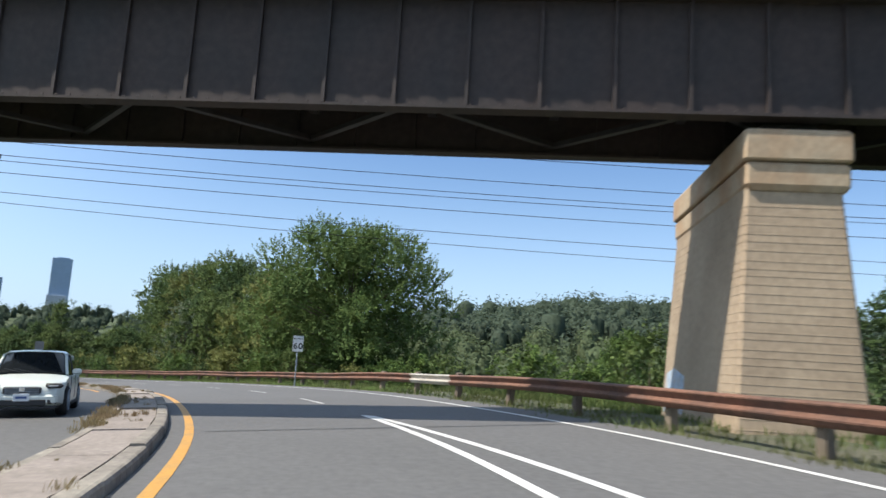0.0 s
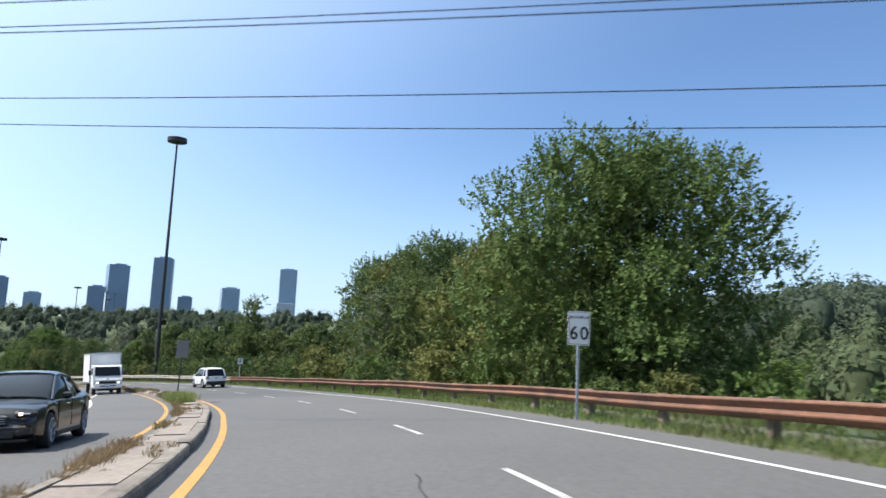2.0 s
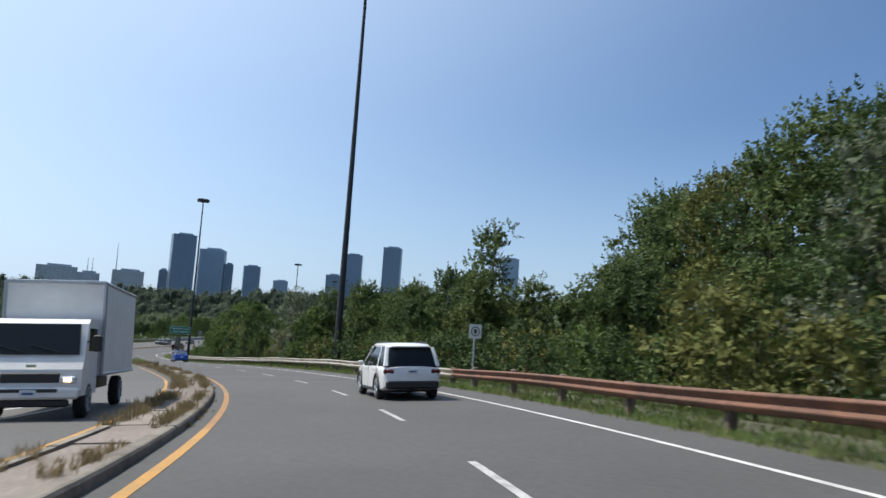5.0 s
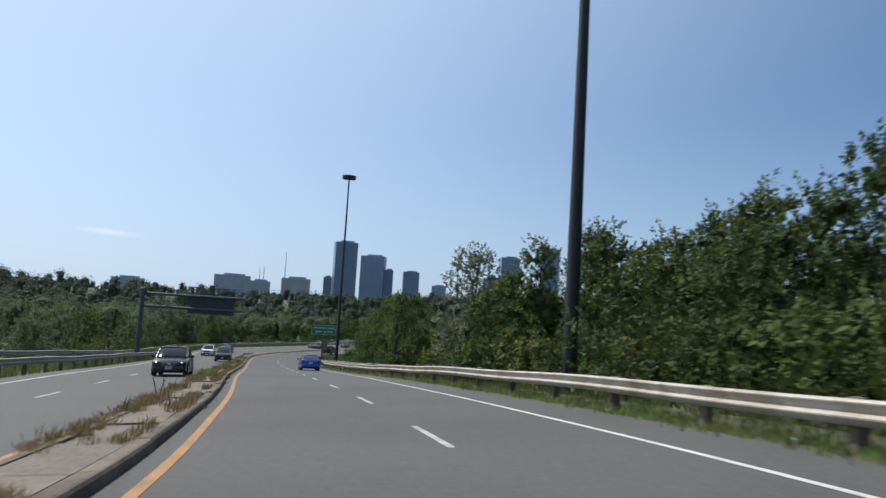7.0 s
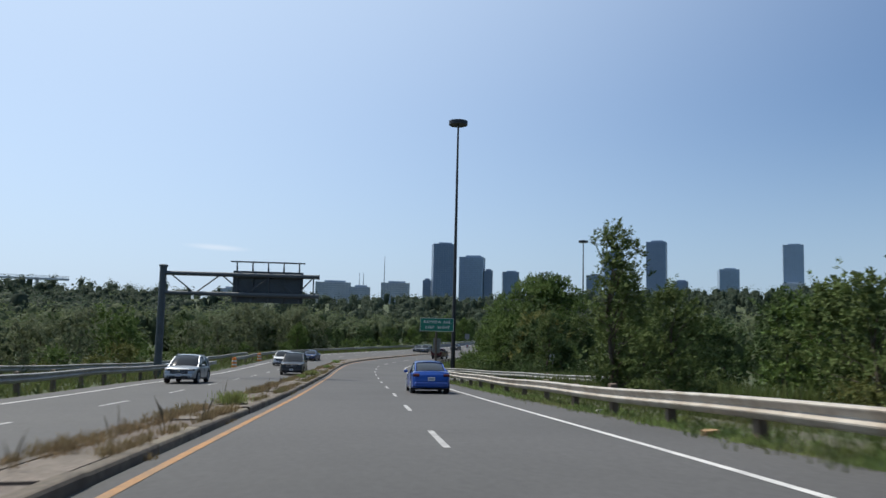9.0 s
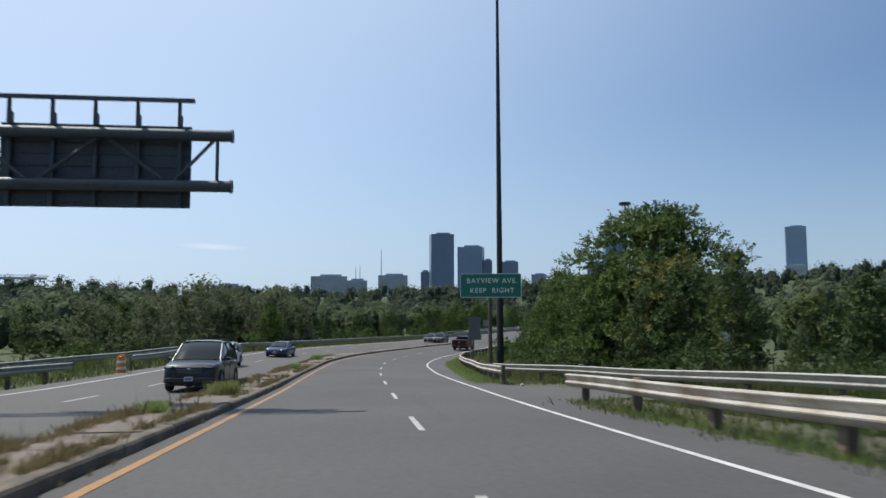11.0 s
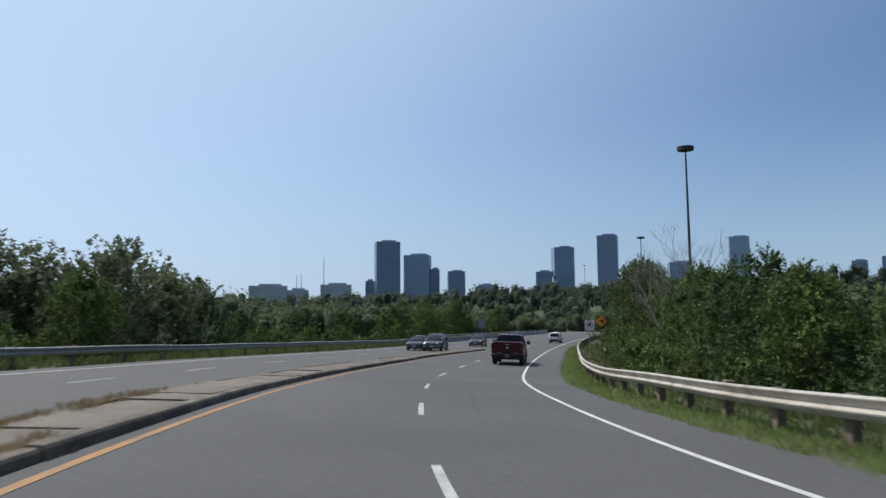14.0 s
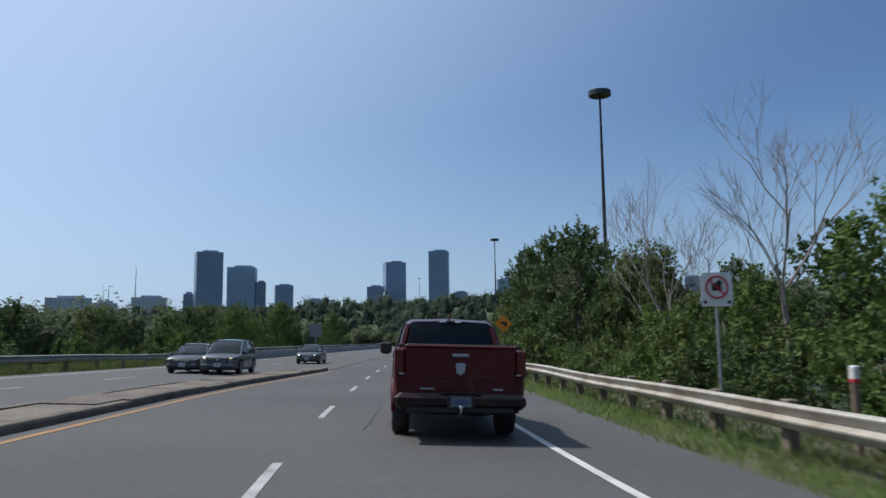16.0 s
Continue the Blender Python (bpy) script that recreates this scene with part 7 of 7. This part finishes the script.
def pickup(m, label):
    """A crew-cab pickup: cab, box with cover, tailgate, bumper, chrome."""
    e = thing("pickup_truck", m, label, "pickup truck", "traffic")
    L, W, Hh = 5.9, 2.06, 1.97
    hl, w, r = L / 2, W / 2, 0.41
    ax = (-hl + 1.28, hl - 0.96)
    rows = [(-hl + 0.05, w * 0.95, 1.36, 0.66), (-hl + 0.1, w * 0.985, 1.43, 0.62), (-hl + 0.5, w * 0.99, 1.45, 0.55), (-hl + 1.95, w * 0.99, 1.45, 0.5), (-hl + 2.0, w * 0.985, 1.40, 0.48),
            (0.7, w * 0.985, 1.33, 0.46), (hl - 1.65, w * 0.98, 1.31, 0.46), (hl - 1.4, w * 0.97, 1.28, 0.48), (hl - 0.4, w * 0.95, 1.20, 0.5), (hl - 0.12, w * 0.9, 1.12, 0.52), (hl, w * 0.8, 1.02, 0.55)]
    part("body", hull(rows, ax, r * 1.2, 0.5, 80, 0.015), P_RED, e, smooth=True)
    block(e, "chassis", (0, -0.1, 0.48), (1.1, 5.0, 0.2), M_TRIM, 0.03)
    # box cover and rails
    block(e, "box_cover", (0, -hl + 1.03, 1.465), (W * 0.8, 1.76, 0.03), M_TRIM, 0.015, label="black box cover")
    for sx in (-1, 1):
        block(e, "box_rail", (sx * (w - 0.12), -hl + 1.05, 1.462), (0.1, 1.8, 0.03), M_TRIM, 0.015)
    cr = [(-hl + 2.02, w * .86, w * .72, 1.36, 1.40), (-hl + 2.2, w * .90, w * .735, 1.35, 1.88), (-hl + 2.5, w * .92, w * .75, 1.34, 1.93), (0.1, w * .93, w * .765, 1.33, 1.95), (0.55, w * .93, w * .75, 1.32, 1.90), (1.05, w * .92, w * .82, 1.31, 1.62), (1.42, w * .9, w * .86, 1.29, 1.33)]
    g = MB()
    g.loft(cabin_rings(cr))
    part("glasshouse", g, M_GLASS, e, "dark tinted cab windows", smooth=True)
    g = MB()
    rr = []
    for y, wb, wr_, z0, zr in cr[1:5]:
        rr.append([(-wr_ - 0.03, y, zr - 0.14), (-wr_ - 0.012, y, zr - 0.04), (-wr_ * 0.9, y, zr + 0.015), (0, y, zr + 0.045), (wr_ * 0.9, y, zr + 0.015), (wr_ + 0.012, y, zr - 0.04), (wr_ + 0.03, y, zr - 0.14)])
    g.loft([[*q, *[(x, y, z - 0.04) for x, y, z in q[::-1]]] for q in rr])
    roof = part("roof", g, P_RED, e, smooth=True)
    block(e, "brake_lamp", (0, -hl + 2.17, 1.905), (0.42, 0.05, 0.045), M_TRIM, 0.01)
    for x_ in (-0.14, 0.14):
        block(e, "cargo_lamp", (x_, -hl + 2.145, 1.905), (0.12, 0.012, 0.034), M_LAMP, 0.004)
    g = MB()
    g.loft([[(-.025, -0.55, 1.985), (.025, -0.55, 1.985), (.025, -0.4, 1.985), (-.025, -0.4, 1.985)], [(-.012, -0.58, 2.05), (.012, -0.58, 2.05), (.012, -0.53, 2.05), (-.012, -0.53, 2.05)]])
    part("antenna_fin", g, P_RED, e)
    for sx in (-1, 1):
        for (ya, yb) in ((cr[0], cr[1]), (cr[6], cr[4])):
            bar(e, "pillar", [(sx * ya[1], ya[0] + 0.02, ya[3] - 0.02), (sx * (yb[2] + 0.015), yb[0], yb[4] - 0.07)], 0.062, P_RED)
        bar(e, "pillar", [(sx * w * .95, -0.02, 1.31), (sx * w * .785, -0.02, 1.88)], 0.05, M_TRIM)
        block(e, "window_trim", (sx * w * 0.965, -0.02, 1.355), (0.03, 2.2, 0.025), M_CHROME, 0.006)
        mir = block(e, "mirror", (sx * (w + 0.14), 0.98, 1.42), (0.24, 0.12, 0.26), M_TRIM, 0.05)
        for yh in (-0.55, 0.42):
            block(e, "door_handle", (sx * (w - 0.005), yh, 1.18), (0.045, 0.2, 0.04), M_CHROME, 0.012)
        for y0 in (-0.92, 0.0, 1.12):
            block(e, "door_seam", (sx * w * 0.988, y0, 0.95), (0.012, 0.014, 0.75), M_TRIM, 0)
        block(e, "side_trim", (sx * w * 0.99, 0.1, 0.74), (0.035, 2.1, 0.05), M_CHROME, 0.01)
        block(e, "running_board", (sx * w * 0.93, 0.1, 0.43), (0.16, 2.2, 0.06), M_TRIM, 0.02)
        block(e, "fender_badge", (sx * w * 0.99, 1.35, 0.98), (0.02, 0.3, 0.04), M_CHROME, 0.005)
        for a in ax:
            g = MB()
            ring = []
            for i in range(15):
                t = math.pi * i / 14
                ring.append((sx * w * 0.985, a + r * 1.2 * math.cos(t), r * 0.95 + r * 1.2 * math.sin(t) * 1.0))
            g.tube(ring, 0.035, 6)
            part("arch_lip", g, P_RED, e)
        tl = block(e, "tail_lamp", (sx * (w - 0.09), -hl + 0.1, 1.2), (0.15, 0.19, 0.42), M_TAIL, 0.03)
        block(tl, "lens_band", (sx * (w - 0.13), -hl - 0.015, 1.02), (0.08, 0.02, 0.025), M_GALV, 0.006)
        block(e, "head_lamp", (sx * w * 0.78, hl - 0.14, 1.0), (0.36, 0.26, 0.16), M_LAMP, 0.04)
        ex = MB()
        ex.lathe([(0.0, 0.035), (0.0, 0.055), (0.22, 0.055)], 16, "y", (sx * 0.68, -hl - 0.03, 0.53))
        part("exhaust_tip", ex, M_CHROME, e)
    # tailgate
    tg = block(e, "tailgate", (0, -hl + 0.055, 1.07), (W * 0.83, 0.09, 0.74), P_RED, 0.03)
    block(tg, "handle", (0, -hl - 0.002, 1.31), (0.26, 0.035, 0.045), M_GALV, 0.012, label="dull chrome tailgate handle")
    g = MB()
    g.prism([(-.075, .08), (-.04, .095), (.04, .095), (.075, .08), (.062, -.05), (0, -.09), (-.062, -.05)], 0.03, Matrix.Translation((0, -hl - 0.02, 1.10)))
    part("emblem", g, M_GALV, tg, "plain chrome shield emblem")
    block(tg, "script_bar", (-0.5, -hl + 0.006, 0.80), (0.22, 0.02, 0.025), M_GALV, 0.004)
    block(tg, "script_bar", (0.58, -hl + 0.006, 0.80), (0.15, 0.02, 0.03), M_GALV, 0.004)
    block(tg, "crease", (0, -hl + 0.008, 0.98), (W * 0.72, 0.02, 0.02), P_RED, 0.006)
    block(tg, "top_lip", (0, -hl + 0.06, 1.44), (W * 0.83, 0.12, 0.05), P_RED, 0.02)
    # bumper, plate, hitch
    bp = block(e, "rear_bumper", (0, -hl - 0.03, 0.62), (W * 0.97, 0.26, 0.24), P_BUMPER, 0.07)
    block(bp, "lower_valance", (0, -hl - 0.02, 0.5), (W * 0.8, 0.2, 0.12), M_TRIM, 0.03)
    block(bp, "step_pad", (0, -hl - 0.05, 0.742), (W * 0.3, 0.16, 0.012), M_TRIM, 0.004)
    block(bp, "plate_recess", (0, -hl - 0.155, 0.62), (0.42, 0.02, 0.2), M_TRIM, 0.02)
    plate(e, -hl - 0.17, 0.62, True, M_PLATE_DIM)
    for sx in (-1, 1):
        block(bp, "corner", (sx * 0.93, -hl + 0.06, 0.62), (0.16, 0.3, 0.22), P_BUMPER, 0.07)
    bar(e, "hitch", [(0, -hl + 0.1, 0.43), (0, -hl - 0.22, 0.43)], 0.035, M_TRIM, 6)
    hb = MB()
    hb.lathe([(0.43, 0.02), (0.5, 0.018), (0.52, 0.03), (0.545, 0.036), (0.57, 0.03), (0.58, 0.012)], 12, "z", (0, -hl - 0.2, 0))
    part("hitch_ball", hb, M_CHROME, e)
    block(e, "axle", (0, ax[0], 0.4), (1.5, 0.14, 0.16), M_TRIM, 0.05)
    block(e, "spare_wheel", (0, -hl + 0.75, 0.52), (0.7, 0.7, 0.18), M_TYRE, 0.08)
    block(e, "grille", (0, hl - 0.03, 0.92), (1.1, 0.1, 0.36), M_CHROME, 0.04)
    block(e, "front_bumper", (0, hl - 0.06, 0.62), (1.9, 0.24, 0.22), P_RED, 0.07)
    for a in ax:
        for sx in (-1, 1):
            wheel(e, sx * (w - 0.155), a, r, 0.28, M_CHROME, 6)
    return e


def box_truck(m, label):
    e = thing("box_truck", m, label, "truck", "traffic")
    g = MB()
    g.box((0, -1.35, 1.95), (2.15, 4.5, 2.15), 0.03)
    part("cargo_box", g, M_CARGO, e)
    for sx in (-1, 1):
        for z in (0.9, 3.0):
            bar(e, "corner_rail", [(sx * 1.075, -3.6, z), (sx * 1.075, 0.9, z)], 0.04, M_GALV)
        bar(e, "corner_post", [(sx * 1.06, 0.9, 0.88), (sx * 1.06, 0.9, 3.02)], 0.045, M_GALV)
    bar(e, "corner_rail", [(-1.06, 0.9, 3.02), (1.06, 0.9, 3.02)], 0.045, M_GALV)
    g = MB()
    prof = [(0.98, 0.5), (2.5, 0.5), (2.54, 0.62), (2.52, 1.05), (2.36, 1.32), (2.1, 2.02), (1.98, 2.12), (0.98, 2.15)]
    g.loft([[(x, y, z) for y, z in prof] for x in (-0.98, -0.94, 0.94, 0.98)])
    part("cab", g, M_CARGO, e)
    g = MB()
    g.prism([(-0.88, -0.35), (0.88, -0.35), (0.83, 0.34), (-0.83, 0.34)], 0.02, Matrix.Translation((0, 2.247, 1.685)) @ pose(0, 0, 0, 20.4, 0, 0))
    part("windscreen", g, M_GLASS, e)
    for sx in (-1, 1):
        block(e, "side_window", (sx * 0.985, 1.6, 1.68), (0.02, 0.75, 0.5), M_GLASS, 0.006)
        bar(e, "mirror_arm", [(sx * 0.95, 2.2, 1.6), (sx * 1.2, 2.3, 1.75)], 0.015, M_TRIM)
        block(e, "mirror", (sx * 1.2, 2.28, 1.6), (0.18, 0.08, 0.36), M_TRIM, 0.03)
        block(e, "head_lamp", (sx * 0.72, 2.55, 0.84), (0.32, 0.08, 0.15), M_LAMP, 0.03)
        block(e, "lit_bulb", (sx * 0.72, 2.595, 0.84), (0.15, 0.02, 0.09), m_on, 0.02)
        for a in (-2.3, 1.75):
            wheel(e, sx * 0.86, a, 0.39, 0.24, M_GALV, 5)
    block(e, "grille", (0, 2.535, 0.88), (1.12, 0.06, 0.2), M_TRIM, 0.02)
    block(e, "emblem", (0, 2.54, 1.13), (0.2, 0.03, 0.07), M_CHROME, 0.01)
    block(e, "bumper_slot", (0, 2.635, 0.62), (1.1, 0.02, 0.07), M_TRIM, 0.006)
    block(e, "front_bumper", (0, 2.56, 0.56), (1.9, 0.14, 0.24), M_CARGO, 0.05)
    block(e, "skirt", (0, 2.5, 0.36), (1.5, 0.1, 0.16), M_TRIM, 0.03)
    plate(e, 2.645, 0.56, False)
    bar(e, "wiper", [(-0.5, 2.46, 1.42), (0.1, 2.4, 1.58)], 0.012, M_TRIM, 4)
    bar(e, "wiper", [(0.2, 2.46, 1.42), (0.75, 2.4, 1.58)], 0.012, M_TRIM, 4)
    block(e, "chassis", (0, -0.8, 0.6), (0.9, 5.4, 0.3), M_TRIM, 0.03)
    return e


def ahead(s, v, turn=0):
    return stand(s, v, 0.006, turn, True)


def oncoming(s, v, turn=0):
    return stand(s, v, 0.006, 0, True) @ pose(0, 0, 0, 0, 0, 180 + turn)


pickup(ahead(281.3, 2.43), "dark red crew-cab pickup truck with chrome wheels")
car(ahead(93.6, 1.5), "white sport utility car with dark windows", P_WHITE, 4.75, 1.88, 1.69, "suv")
car(ahead(173.5, 1.7), "bright blue four-door sedan", P_BLUE, 4.6, 1.8, 1.46, "sedan")
car(ahead(352, 1.8), "white compact sport utility car", P_WHITE, 4.5, 1.84, 1.62, "suv")
car(oncoming(20.5, -7.3), "white small hatchback with dark roof glass", P_GREEN, 3.7, 1.69, 1.42, "hatch")
car(oncoming(41.6, -8.1), "black sedan with lit headlamps", P_BLACK, 4.7, 1.83, 1.43, "sedan", lights=True)
box_truck(oncoming(89.0, -7.6), "white box truck with lit headlamps")
car(oncoming(115.0, -11.4), "white compact sport utility car", P_WHITE, 4.6, 1.84, 1.64, "suv")
car(oncoming(144.5, -7.3), "black hatchback with lit headlamps", P_BLACK, 4.3, 1.8, 1.5, "hatch", lights=True)
car(oncoming(182.5, -11.5), "silver grey sport utility car", P_SILVER, 4.5, 1.83, 1.6, "suv")
car(oncoming(204.6, -7.3), "large dark slate sport utility car", P_SLATE, 5.1, 2.0, 1.88, "suv")
car(oncoming(227.0, -10.9), "white mid-size sport utility car with dark grille", P_WHITE, 4.7, 1.88, 1.68, "suv")
car(oncoming(244.5, -10.4), "dark blue low sports coupe with lit headlamps", P_NAVY, 4.6, 1.9, 1.38, "coupe", lights=True)
car(oncoming(305.5, -7.2), "dark grey sport utility car with lit headlamp", P_STEEL, 4.6, 1.86, 1.67, "suv", lights=True)
car(oncoming(307.0, -9.3), "dark grey four-door sedan", P_GREY, 4.7, 1.83, 1.46, "sedan")
car(oncoming(328, -6.4), "dark grey sedan with lit headlamps", P_GREY, 4.7, 1.83, 1.46, "sedan", lights=True)
